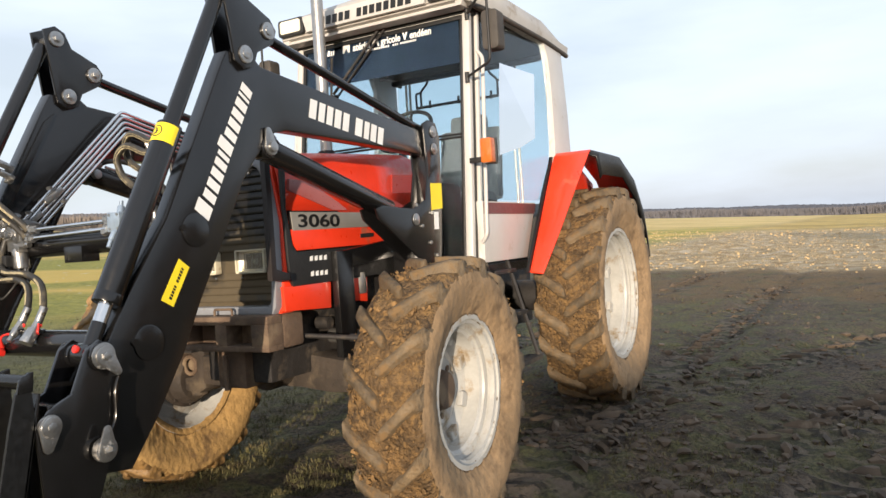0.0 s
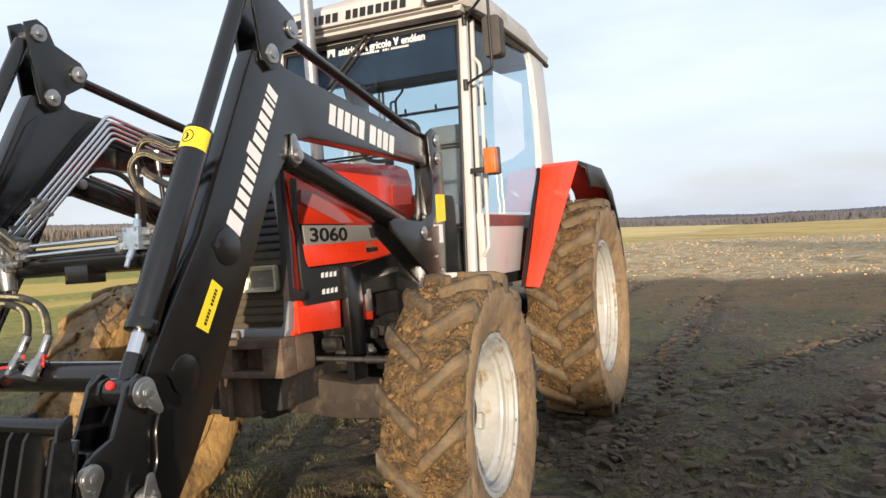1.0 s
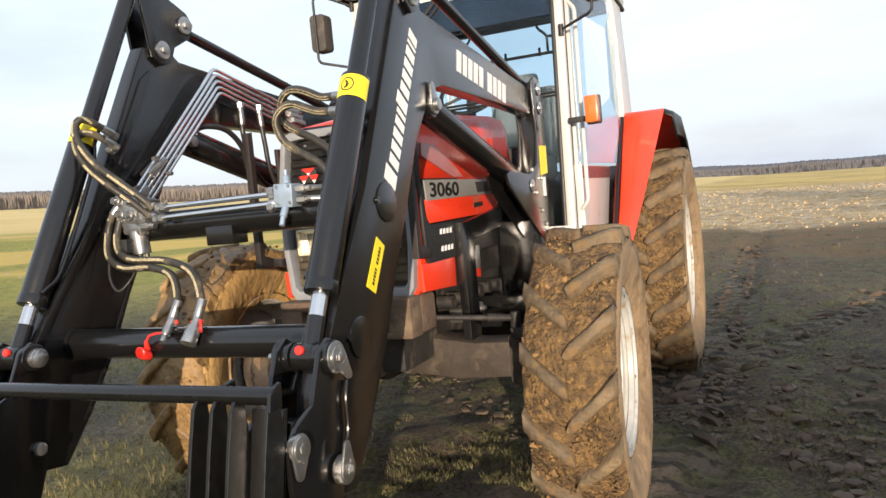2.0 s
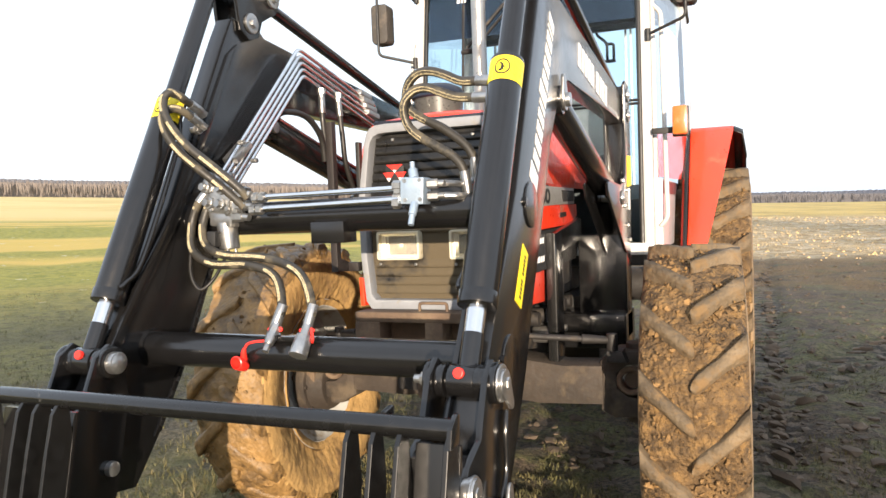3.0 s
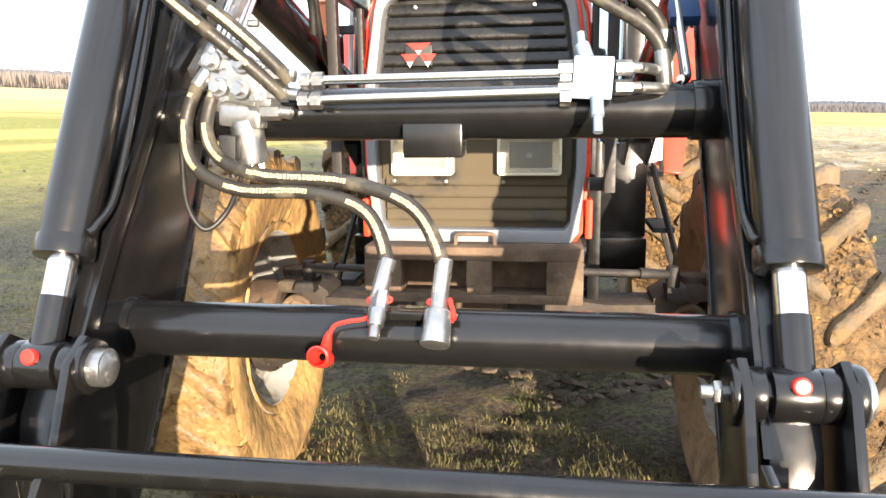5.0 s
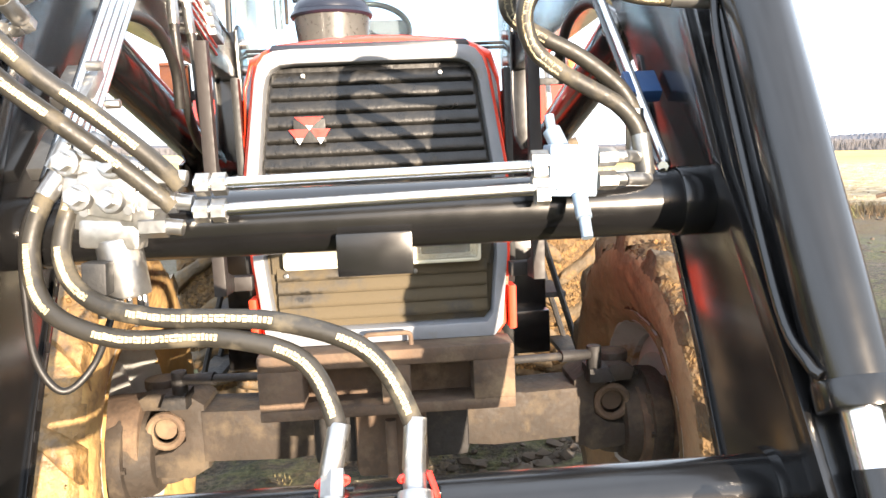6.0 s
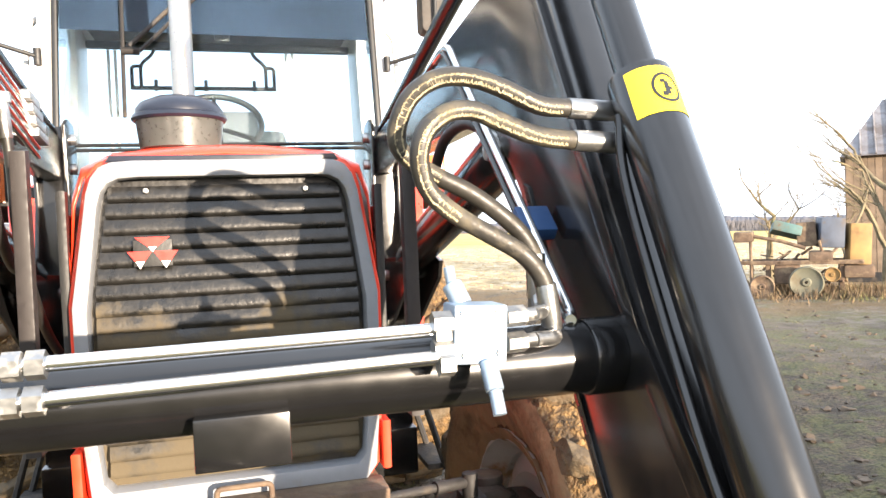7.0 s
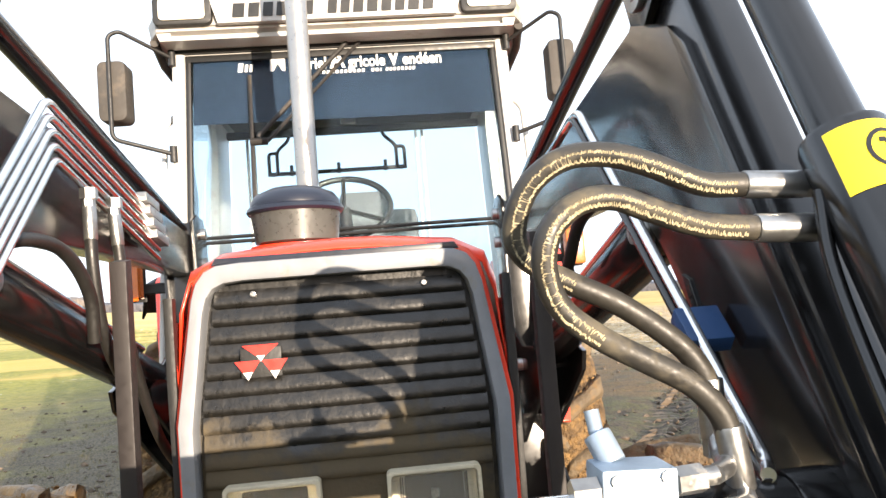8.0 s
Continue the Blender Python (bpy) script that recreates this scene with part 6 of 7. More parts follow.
# ---- quick-hitch carrier on the arms ----
for s in (-1, 1):
    b = blank()
    box(b, min(s * 0.47, s * 0.58), max(s * 0.47, s * 0.58), -1.60, -1.56, 0.42, 0.84, 0.004)
    car = part("carrier", b, M_BLACK, loader, "black quick-hitch side plates", 35)
    b = blank()
    for x in (0.455, 0.580):
        prism(b, [(LOW[0] - 0.045, LOW[1] + 0.02), (LOW[0], LOW[1] + 0.048), (LOW[0] + 0.045, LOW[1] + 0.02), (LOW[0] + 0.055, LOW[1] - 0.10), (-1.42, 0.66), (-1.44, 0.60), (-1.52, 0.40), (-1.62, 0.40), (-1.645, 0.78), (-1.60, 0.83), (-1.53, 0.86)], s * x, s * (x + 0.014), 0.003)
    split("side_plate", b, M_BLACK, car, "", 35)
    b = blank()
    pin(b, s * 0.470, s * 0.600, LOW[0], LOW[1], 0.020)
    for x0, x1, r in ((0.446, 0.457, 0.043), (0.592, 0.606, 0.043), (0.470, 0.490, 0.036), (0.556, 0.580, 0.036)):
        pin(b, s * x0, s * x1, LOW[0], LOW[1], r)
    split("pivot_boss", b, M_BLACK, car, "", 35)
    b = blank()
    if s < 0:                       # domed head inside on one arm, a bolt's end on the other
        pin(b, s * 0.425, s * 0.455, LOW[0], LOW[1], 0.029)
        cyl(b, (s * 0.425, LOW[0], LOW[1]), (s * 0.417, LOW[0], LOW[1]), 0.026, 0.014, seg=22)
    else:
        pin(b, s * 0.412, s * 0.448, LOW[0], LOW[1], 0.0095, 12)
        pin(b, s * 0.428, s * 0.440, LOW[0], LOW[1], 0.016, 6)
    pin(b, s * 0.606, s * 0.612, LOW[0], LOW[1], 0.040)
    pin(b, s * 0.44, s * 0.62, -1.455, 0.68, 0.020)
    pin(b, s * 0.60, s * 0.625, -1.455, 0.68, 0.036)
    pin(b, s * 0.585, s * 0.612, -1.61, 0.785, 0.030)
    split("pin", b, M_ZINC, car, "bright pivot pin", 40, 0.12)
    b = blank()
    for y0, z0, r0, y1, z1, r1, x in ((LOW[0], LOW[1], 0.030, LOW[0] + 0.040, LOW[1] - 0.052, 0.012, 0.612), (-1.455, 0.68, 0.030, -1.450, 0.738, 0.013, 0.620), (-1.61, 0.785, 0.034, -1.62, 0.728, 0.015, 0.600)):
        prism(b, teardrop(y0, z0, r0, y1, z1, r1), s * x, s * (x + 0.007), 0.002)
    for y0, z0, x in ((LOW[0], LOW[1], 0.619), (-1.455, 0.68, 0.627), (-1.61, 0.785, 0.607)):
        pin(b, s * x, s * (x + 0.008), y0, z0, 0.014, 6)
    split("safety_plate", b, M_ZINC, car, "", 40)

for s in (-1, 1):
    b = blank()
    sweep(b, smooth_line([(s * 0.600, LOW[0] + 0.05, LOW[1] - 0.07), (s * 0.602, -1.40, 0.84), (s * 0.602, -1.405, 0.76), (s * 0.600, -1.44, 0.70)]), 0.006, 6)
    part("locking_wire", b, M_BLACK, loader, "", 60)

# ---- grapple fork hung on the carrier ----
LEAN = lambda z: -1.664 - 0.22 * (0.90 - z)        # the back of the fork leans forward towards its foot
fork = thing("grapple_fork", "black slatted grapple fork hung on the loader", "fork")
b = blank()
cyl(b, (-0.602, -1.66, 0.918), (0.592, -1.66, 0.918), 0.0205, seg=24, bevel=0.002)
part("top_bar", b, M_WORN, fork, "round black top bar with worn paint", 40)
b = blank()
box(b, -0.58, 0.595, LEAN(0.14) - 0.04, LEAN(0.14) + 0.04, 0.10, 0.18, 0.006)
part("bottom_bar", b, M_BLACK, fork, "", 40)
for x in (-0.588, -0.474, -0.424, -0.366, 0.383, 0.436, 0.489, 0.585):
    b = blank()
    prism(b, [(-1.648, 0.912), (-1.676, 0.910), (LEAN(0.89) - 0.026, 0.89), (LEAN(0.80) - 0.030, 0.80), (LEAN(0.12) - 0.034, 0.12), (LEAN(0.12) + 0.045, 0.12), (LEAN(0.80) + 0.045, 0.80)], x - 0.005, x + 0.005, 0.0018)
    part("slat", b, M_SLAT, fork)
b = blank()
for x0, x1 in ((-0.593, -0.36), (0.50, 0.590)):
    prism(b, [(LEAN(0.88) + 0.036, 0.88), (LEAN(0.15) + 0.036, 0.15), (LEAN(0.15) + 0.046, 0.15), (LEAN(0.88) + 0.046, 0.88)], x0, x1, 0.002)
# ears at both ends of the bar
for x in (-0.600, 0.588):
    prism(b, [(-1.640, 0.944), (-1.655, 0.944), (-1.682, 0.925), (-1.690, 0.89), (-1.645, 0.89)], x - 0.004, x + 0.006, 0.002)
prism(b, [(-1.62, 0.945), (-1.655, 0.940), (-1.66, 0.90), (-1.62, 0.88)], 0.440, 0.452, 0.002)
split("back_plate", b, M_BLACK, fork, "", 40)
for x in (-0.55, -0.33, -0.11, 0.11, 0.33, 0.55):
    b = blank()
    sweep(b, smooth_line([(x, LEAN(0.13) - 0.02, 0.13), (x, -2.08, 0.07), (x, -2.35, 0.045), (x, -2.52, 0.05)]), 0.018, 8, lambda t: 0.020 * (1 - t) + 0.006)
    part("tine", b, M_DARK, fork, "", 50)


# ---- ground ----
def rise(x, y):
    """The lie of the land: level about the tractor, higher to one side, lower to the other."""
    r = math.hypot(x, y)
    k = min(max((r - 4.0) / 30.0, 0.0), 1.0)
    k = k * k * (3 - 2 * k)
    return -x * k * (0.053 if x < 0 else 0.028)


def rut(x, y, x0, y0, dx, dy, wide):
    """How deep a wheel track lies at a place, 0 to 1, with the marks of the lugs."""
    u, v = (x - x0) * dx + (y - y0) * dy, (x - x0) * dy - (y - y0) * dx
    d = abs(v) / wide
    if d > 1.6:
        return 0.0
    lug = 0.5 + 0.5 * math.sin(u * 31 + 3.0 * abs(v) / wide)
    return max(0.0, 1 - max(d - 0.8, 0) / 0.8) * (0.55 + 0.45 * lug)


RUTS = ((1.13, 1.0, 0.02, 0.9998, 0.20), (1.88, 3.94, 0.447, 0.894, 0.22), (3.30, 3.9, 0.47, 0.883, 0.22), (2.5, 1.0, 0.36, 0.933, 0.20), (-0.9, 5.0, 0.05, 0.998, 0.24))


def ground_height(x, y):
    z = rise(x, y)
    r = math.hypot(x, y)
    p = Vector((x, y, 0))
    z += 0.045 * noise.noise(p * 0.55) + 0.028 * noise.noise(p * 1.7 + Vector((5, 2, 1)))
    if r < 30:
        z += (0.026 * noise.noise(p * 4.0) + 0.018 * noise.noise(p * 9.0)) * (1 - r / 30)
        for a in RUTS:
            z -= 0.085 * rut(x, y, *a) * max(0, 1 - r / 26)
    if r > 12 and x > -6 and y > 9:
        z += min((r - 12) / 10, 1) * 0.12 * noise.noise(p * 0.8 + Vector((9, 4, 0))) * (1 if r < 90 else 0.3)
    near = min([math.hypot(x - wx, (y - wy) * 0.6) for wx, wy in ((0.88, 0.1), (-0.88, 0.1), (0.9, 2.52), (-0.9, 2.52))])
    return z * min(1.0, 0.15 + near * 0.9)


NG, RG = 460, 900.0
kg = math.asinh(RG / 1.9)
axis = [1.9 * math.sinh(kg * (2 * i / NG - 1)) for i in range(NG + 1)]
verts = [(x, y + 0.5, ground_height(x, y + 0.5)) for y in axis for x in axis]
faces = [(j * (NG + 1) + i, j * (NG + 1) + i + 1, (j + 1) * (NG + 1) + i + 1, (j + 1) * (NG + 1) + i) for j in range(NG) for i in range(NG)]
me = bpy.data.meshes.new("ground")
me.from_pydata(verts, [], faces)
me.shade_smooth()


def ground_material():
    m = bpy.data.materials.new("field_earth_and_grass")
    m.use_nodes = True
    nt = m.node_tree
    n, lk = nt.nodes, nt.links
    b = n["Principled BSDF"]
    b.inputs["Roughness"].default_value = 0.95
    tc = n.new("ShaderNodeTexCoord")
    pos = n.new("ShaderNodeSeparateXYZ")
    lk.new(tc.outputs["Object"], pos.inputs[0])

    def noise_of(scale, detail=6, rough=0.6):
        t = n.new("ShaderNodeTexNoise")
        t.inputs["Scale"].default_value, t.inputs["Detail"].default_value, t.inputs["Roughness"].default_value = scale, detail, rough
        lk.new(tc.outputs["Object"], t.inputs["Vector"])
        return t.outputs[0]

    def ramp(src, lo, hi, a=0.0, c=1.0):
        r = n.new("ShaderNodeMapRange")
        r.interpolation_type = "SMOOTHSTEP"
        lk.new(src, r.inputs[0])
        for i, v in zip((1, 2, 3, 4), (lo, hi, a, c)):
            r.inputs[i].default_value = v
        return r.outputs[0]

    def op(kind, a, c):
        o = n.new("ShaderNodeMath")
        o.operation = kind
        for i, v in enumerate((a, c)):
            if isinstance(v, (int, float)):
                o.inputs[i].default_value = v
            else:
                lk.new(v, o.inputs[i])
        return o.outputs[0]

    def mix(f, a, c):
        x = n.new("ShaderNodeMix")
        x.data_type = "RGBA"
        lk.new(f, x.inputs[0])
        for i, v in ((6, a), (7, c)):
            if isinstance(v, tuple):
                x.inputs[i].default_value = (*v, 1)
            else:
                lk.new(v, x.inputs[i])
        return x.outputs[2]

    wob = op("MULTIPLY", noise_of(0.35, 4), 5.0)
    X, Y = pos.outputs[0], pos.outputs[1]
    Xw, Yw = op("ADD", X, op("SUBTRACT", wob, 2.5)), op("ADD", Y, op("SUBTRACT", wob, 2.5))
    fine, mid, huge = noise_of(38, 6, 0.7), noise_of(5.5, 7, 0.65), noise_of(0.9, 5)
    soil = mix(ramp(fine, 0.32, 0.68), (0.022, 0.016, 0.011), (0.180, 0.128, 0.082))
    soil = mix(ramp(noise_of(2.6, 7, 0.7), 0.46, 0.60, 0.0, 0.8), soil, (0.044, 0.032, 0.022))
    soil = mix(op("MULTIPLY", ramp(noise_of(1.3, 6, 0.65), 0.52, 0.66), 0.7), soil, mix(ramp(fine, 0.35, 0.65), (0.06, 0.042, 0.026), (0.25, 0.175, 0.105)))
    soil = mix(ramp(Xw, 3.5, 11.0, 0.0, 0.8), soil, mix(ramp(noise_of(3.0, 7, 0.7), 0.4, 0.62), (0.13, 0.105, 0.080), (0.30, 0.250, 0.200)))
    grass = mix(ramp(fine, 0.32, 0.68), (0.050, 0.054, 0.018), (0.19, 0.178, 0.066))
    straw = mix(ramp(fine, 0.3, 0.7), (0.44, 0.31, 0.150), (0.84, 0.64, 0.37))
    # yard: trodden soil with patches of grass
    patch = op("MULTIPLY", ramp(op("ADD", op("MULTIPLY", mid, 0.55), op("MULTIPLY", huge, 0.45)), 0.44, 0.58), ramp(X, 0.8, 2.2, 1.0, 0.80))
    yard = mix(patch, soil, grass)
    # wheel tracks: shading of ruts and lug marks painted in dark and pale soil
    for x0, y0, dx, dy, wide in RUTS:
        u = op("ADD", op("MULTIPLY", op("SUBTRACT", X, x0), dx), op("MULTIPLY", op("SUBTRACT", Y, y0), dy))
        v = op("ADD", op("ABSOLUTE", op("SUBTRACT", op("MULTIPLY", op("SUBTRACT", X, x0), dy), op("MULTIPLY", op("SUBTRACT", Y, y0), dx)), 0), op("MULTIPLY", op("SUBTRACT", mid, 0.5), 0.12))
        lug = ramp(op("SINE", op("ADD", op("MULTIPLY", u, 33.0), op("ADD", op("MULTIPLY", v, 12.0), op("MULTIPLY", mid, 14.0))), 0), -0.2, 0.5)
        track = op("MULTIPLY", ramp(v, wide * 0.85, wide * 1.25, 1.0, 0.0), ramp(u, -3.5, -2.5))
        yard = mix(op("MULTIPLY", track, ramp(mid, 0.35, 0.65, 0.75, 0.2)), yard, mix(lug, (0.013, 0.010, 0.008), (0.22, 0.168, 0.122)))
    # meadow on the low x side
    meadow_f = ramp(op("ADD", op("MULTIPLY", Xw, -1.0), op("MULTIPLY", Y, -0.25)), 0.4, 2.4)
    meadow = mix(ramp(mid, 0.35, 0.66), (0.115, 0.110, 0.032), (0.270, 0.240, 0.072))
    meadow = mix(ramp(op("MULTIPLY", fine, 1.0), 0.42, 0.66), meadow, (0.28, 0.23, 0.11))
    col = mix(op("MULTIPLY", meadow_f, ramp(op("ADD", mid, huge), 0.55, 0.95)), yard, meadow)
    # bare trodden soil that shows through the near meadow
    bare = op("MULTIPLY", ramp(op("ADD", op("MULTIPLY", noise_of(0.42, 5, 0.6), 0.7), op("MULTIPLY", mid, 0.3)), 0.46, 0.56), ramp(X, -9.0, -4.5))
    col = mix(op("MULTIPLY", bare, ramp(X, -1.6, -2.4)), col, mix(ramp(fine, 0.34, 0.66), (0.040, 0.033, 0.022), (0.20, 0.165, 0.105)))
    band = n.new("ShaderNodeTexNoise")
    band.noise_dimensions = "1D"
    band.inputs["Scale"].default_value, band.inputs["Detail"].default_value = 0.16, 3
    lk.new(op("ADD", op("ADD", op("MULTIPLY", X, -0.7), op("MULTIPLY", Y, 0.7)), op("MULTIPLY", noise_of(0.08, 3), 9.0)), band.inputs["W"])
    far_green = ramp(op("ADD", op("MULTIPLY", X, -1.0), op("MULTIPLY", Y, 0.35)), 9, 16)
    col = mix(far_green, col, mix(ramp(band.outputs[0], 0.46, 0.58), mix(ramp(mid, 0.35, 0.65), (0.22, 0.225, 0.042), (0.38, 0.335, 0.065)), (0.62, 0.44, 0.11)))
    col = mix(op("MULTIPLY", far_green, ramp(noise_of(3.0, 3, 0.5), 0.70, 0.73)), col, (0.60, 0.56, 0.42))
    far_gold = ramp(op("ADD", op("MULTIPLY", X, -1.0), op("MULTIPLY", Y, 0.35)), 34, 50)
    col = mix(far_gold, col, mix(ramp(noise_of(0.05, 3), 0.4, 0.6), (0.60, 0.43, 0.15), (0.74, 0.54, 0.22)))
    # strip of rusty weeds before the stubble
    weedy = op("MULTIPLY", ramp(op("ADD", Yw, op("MULTIPLY", X, 0.25)), 8.5, 10.5), ramp(Xw, -3.0, 0.0))
    col = mix(op("MULTIPLY", weedy, ramp(noise_of(1.6, 6), 0.36, 0.52)), col, mix(ramp(fine, 0.35, 0.65), (0.085, 0.055, 0.026), (0.24, 0.150, 0.062)))
    # rough stubble behind the yard
    stub_f = ramp(op("ADD", Yw, op("MULTIPLY", X, 0.25)), 15.0, 18.5)
    side = ramp(Xw, -9.0, -4.0)
    stub = mix(ramp(op("ADD", op("MULTIPLY", noise_of(2.2, 8, 0.75), 0.8), op("MULTIPLY", fine, 0.25)), 0.42, 0.66), (0.29, 0.192, 0.085), straw)
    stub = mix(ramp(noise_of(1.7, 8, 0.75), 0.50, 0.60, 0.0, 0.85), stub, mix(ramp(fine, 0.35, 0.65), (0.44, 0.355, 0.235), (0.78, 0.68, 0.52)))
    stub = mix(op("MULTIPLY", ramp(noise_of(0.55, 7, 0.7), 0.54, 0.64), 0.45), stub, (0.17, 0.125, 0.055))
    col = mix(op("MULTIPLY", stub_f, side), col, stub)
    far = ramp(Y, 55, 80)
    col = mix(op("MULTIPLY", far, side), col, mix(ramp(noise_of(0.06, 3), 0.4, 0.6), (0.42, 0.29, 0.085), (0.60, 0.42, 0.13)))
    lk.new(col, b.inputs["Base Color"])
    bp = n.new("ShaderNodeBump")
    bp.inputs["Distance"].default_value = 0.10
    lk.new(op("ADD", op("MULTIPLY", fine, 0.5), mid), bp.inputs["Height"])
    lk.new(bp.outputs[0], b.inputs["Normal"])
    return m


me.materials.append(ground_material())
ground = tagged(new("ground", me), "trodden muddy field with sparse grass and tyre tracks", "ground", kind="structure")

# grass blades about the tractor
rnd = random.Random(7)
gv, gf = [], []
count = 0
while count < 96000:
    r = 0.6 + 13 * rnd.random() ** 1.4
    a = rnd.uniform(0, 2 * math.pi)
    x, y = 0.2 + r * math.cos(a), -0.4 + r * math.sin(a)
    dens = noise.noise(Vector((x * 0.9, y * 0.9, 3.0))) + 0.6 * noise.noise(Vector((x * 3, y * 3, 9.0)))
    want = -0.15 if x < -0.5 else 0.30 if (y < 0.6 and x < 0.15) else 0.55 if (y < 1.0 and x < 1.4) else 0.38
    if x > 2.2 and y > 1.5:
        want = 0.42
    want -= 0.75 * max(0.0, 1 - math.hypot((x - 1.75) / 0.65, (y - 1.25) / 0.8))        # a green patch beside the wheel
    if dens < want - 0.25:
        continue
    z = ground_height(x, y) - 0.004
    for k in range(3):
        h = rnd.uniform(0.02, 0.065) * (0.6 if x > 1.3 else 0.55 if x > -1.0 else 0.85)
        w = rnd.uniform(0.002, 0.0045)
        t = rnd.uniform(0, 2 * math.pi)
        lean = rnd.uniform(0.1, 0.9) * h
        bx, by = x + rnd.uniform(-0.02, 0.02), y + rnd.uniform(-0.02, 0.02)
        i = len(gv)
        gv += [(bx - w * math.cos(t), by - w * math.sin(t), z), (bx + w * math.cos(t), by + w * math.sin(t), z), (bx + lean * math.sin(t + 0.6), by - lean * math.cos(t + 0.6), z + h)]
        gf.append((i, i + 1, i + 2))
    count += 3
gm = bpy.data.meshes.new("grass")
gm.from_pydata(gv, [], gf)
M_GRASS = mat("grass_blades", (0.095, 0.088, 0.032), 0.8, vary=0.5, scale=1.2, dirt=(0.21, 0.165, 0.075), dirt_amount=0.5, dirt_scale=2.5)
gm.materials.append(M_GRASS)
tagged(new("grass", gm), "short yellow-green winter grass in tufts", "grass", kind="stuff")

# clods and stones on the soil
rnd = random.Random(11)
M_CLOD = mat("earth_clod", (0.080, 0.058, 0.039), 0.95, vary=0.5, scale=6, dirt=(0.22, 0.18, 0.135), dirt_amount=0.28, dirt_scale=3)
places = []
for k in range(11000):
    r = 0.9 + 15 * rnd.random() ** 1.5
    a = rnd.uniform(-0.9, 2.4)
    x, y = 0.9 + r * math.cos(a), 0.2 + r * math.sin(a)
    if noise.noise(Vector((x * 1.1, y * 1.1, 4))) < rnd.uniform(-0.5, 0.25):
        continue
    s = 0.007 + 0.036 * rnd.random() ** 3
    places.append(pose(x, y, ground_height(x, y) + s * 0.1, 0, 0, rnd.uniform(0, 360)) @ Matrix.Diagonal((s * rnd.uniform(.7, 1.6), s, s * rnd.uniform(.4, .85), 1)))
tagged(crumbs("earth_clods", M_CLOD, places, rnd, 0.3), "loose clods of dark earth on the field", "clods", kind="stuff")
# ridges that the lugs of tyres pressed up along the wheel tracks
places = []
for x0, y0, dx, dy, wide in RUTS:
    turn = math.degrees(math.atan2(dy, dx))
    for k in range(-14, 60):
        for hand in (-1, 1):
            u, v = 0.19 * k + (0.095 if hand > 0 else 0), hand * wide * rnd.uniform(0.42, 0.58)
            x, y = x0 + dx * u + dy * v, y0 + dy * u - dx * v
            if rnd.random() < 0.30 + 0.5 * max(0.0, noise.noise(Vector((x * 0.8, y * 0.8, 2)))) or not (y > 0.75 and x > -1.2):
                continue
            places.append(pose(x, y, ground_height(x, y) + 0.004, 0, 0, turn + hand * rnd.uniform(30, 48)) @ Matrix.Diagonal((rnd.uniform(0.06, 0.12), rnd.uniform(0.020, 0.034), rnd.uniform(0.020, 0.042), 1)))
            for j in range(2):
                s = rnd.uniform(0.012, 0.03)
                places.append(pose(x + rnd.uniform(-.1, .1), y + rnd.uniform(-.1, .1), ground_height(x, y), 0, 0, rnd.uniform(0, 360)) @ Matrix.Diagonal((s * 1.4, s, s * 0.8, 1)))
tagged(crumbs("track_ridges", M_CLOD, places, rnd, 0.28), "ridges of earth pressed up by tractor tyres", "tyre tracks", kind="stuff")

# rough tufts and lumps of the stubble field
rnd = random.Random(13)
tv, tf = [], []
for k in range(9000):
    d = 10 + 55 * rnd.random() ** 1.7
    az = radians(rnd.uniform(-22, 62))
    x, y = d * math.sin(az), d * math.cos(az)
    if y + 0.25 * x < 15.5 + 3 * rnd.random():
        continue
    z, s = ground_height(x, y), rnd.uniform(0.012, 0.045) * (0.6 + d / 40)
    i = len(tv)
    n = 6
    t = rnd.uniform(0, 1)
    tv += [(x + s * rnd.uniform(.7, 1.4) * math.cos(t + 2 * math.pi * j / n), y + s * rnd.uniform(.7, 1.4) * math.sin(t + 2 * math.pi * j / n), z - 0.03) for j in range(n)]
    tv += [(x + s * rnd.uniform(.3, .8) * math.cos(t + 2 * math.pi * j / n), y + s * rnd.uniform(.3, .8) * math.sin(t + 2 * math.pi * j / n), z + s * rnd.uniform(0.25, 0.75)) for j in range(n)]
    tf += [(i + j, i + (j + 1) % n, i + n + (j + 1) % n, i + n + j) for j in range(n)] + [tuple(i + n + j for j in range(n))]
tm = bpy.data.meshes.new("stubble_tufts")
tm.from_pydata(tv, [], tf)
tm.materials.append(mat("stubble", (0.48, 0.33, 0.16), 0.95, vary=0.5, scale=1.5, dirt=(0.19, 0.14, 0.085), dirt_amount=0.5, dirt_scale=1.1))
tagged(new("stubble_tufts", tm), "rough pale stubble and clods behind the yard", "stubble", kind="stuff")

# ---- far woods ----
M_WOOD = mat("far_wood", (0.165, 0.142, 0.128), 0.95, vary=0.2, scale=0.15, dirt=(0.135, 0.112, 0.098), dirt_amount=0.5, dirt_scale=0.3)
M_WOOD2 = mat("hazy_wood", (0.098, 0.096, 0.108), 0.95, vary=0.15, scale=0.05, dirt=(0.082, 0.076, 0.080), dirt_amount=0.5, dirt_scale=0.1)


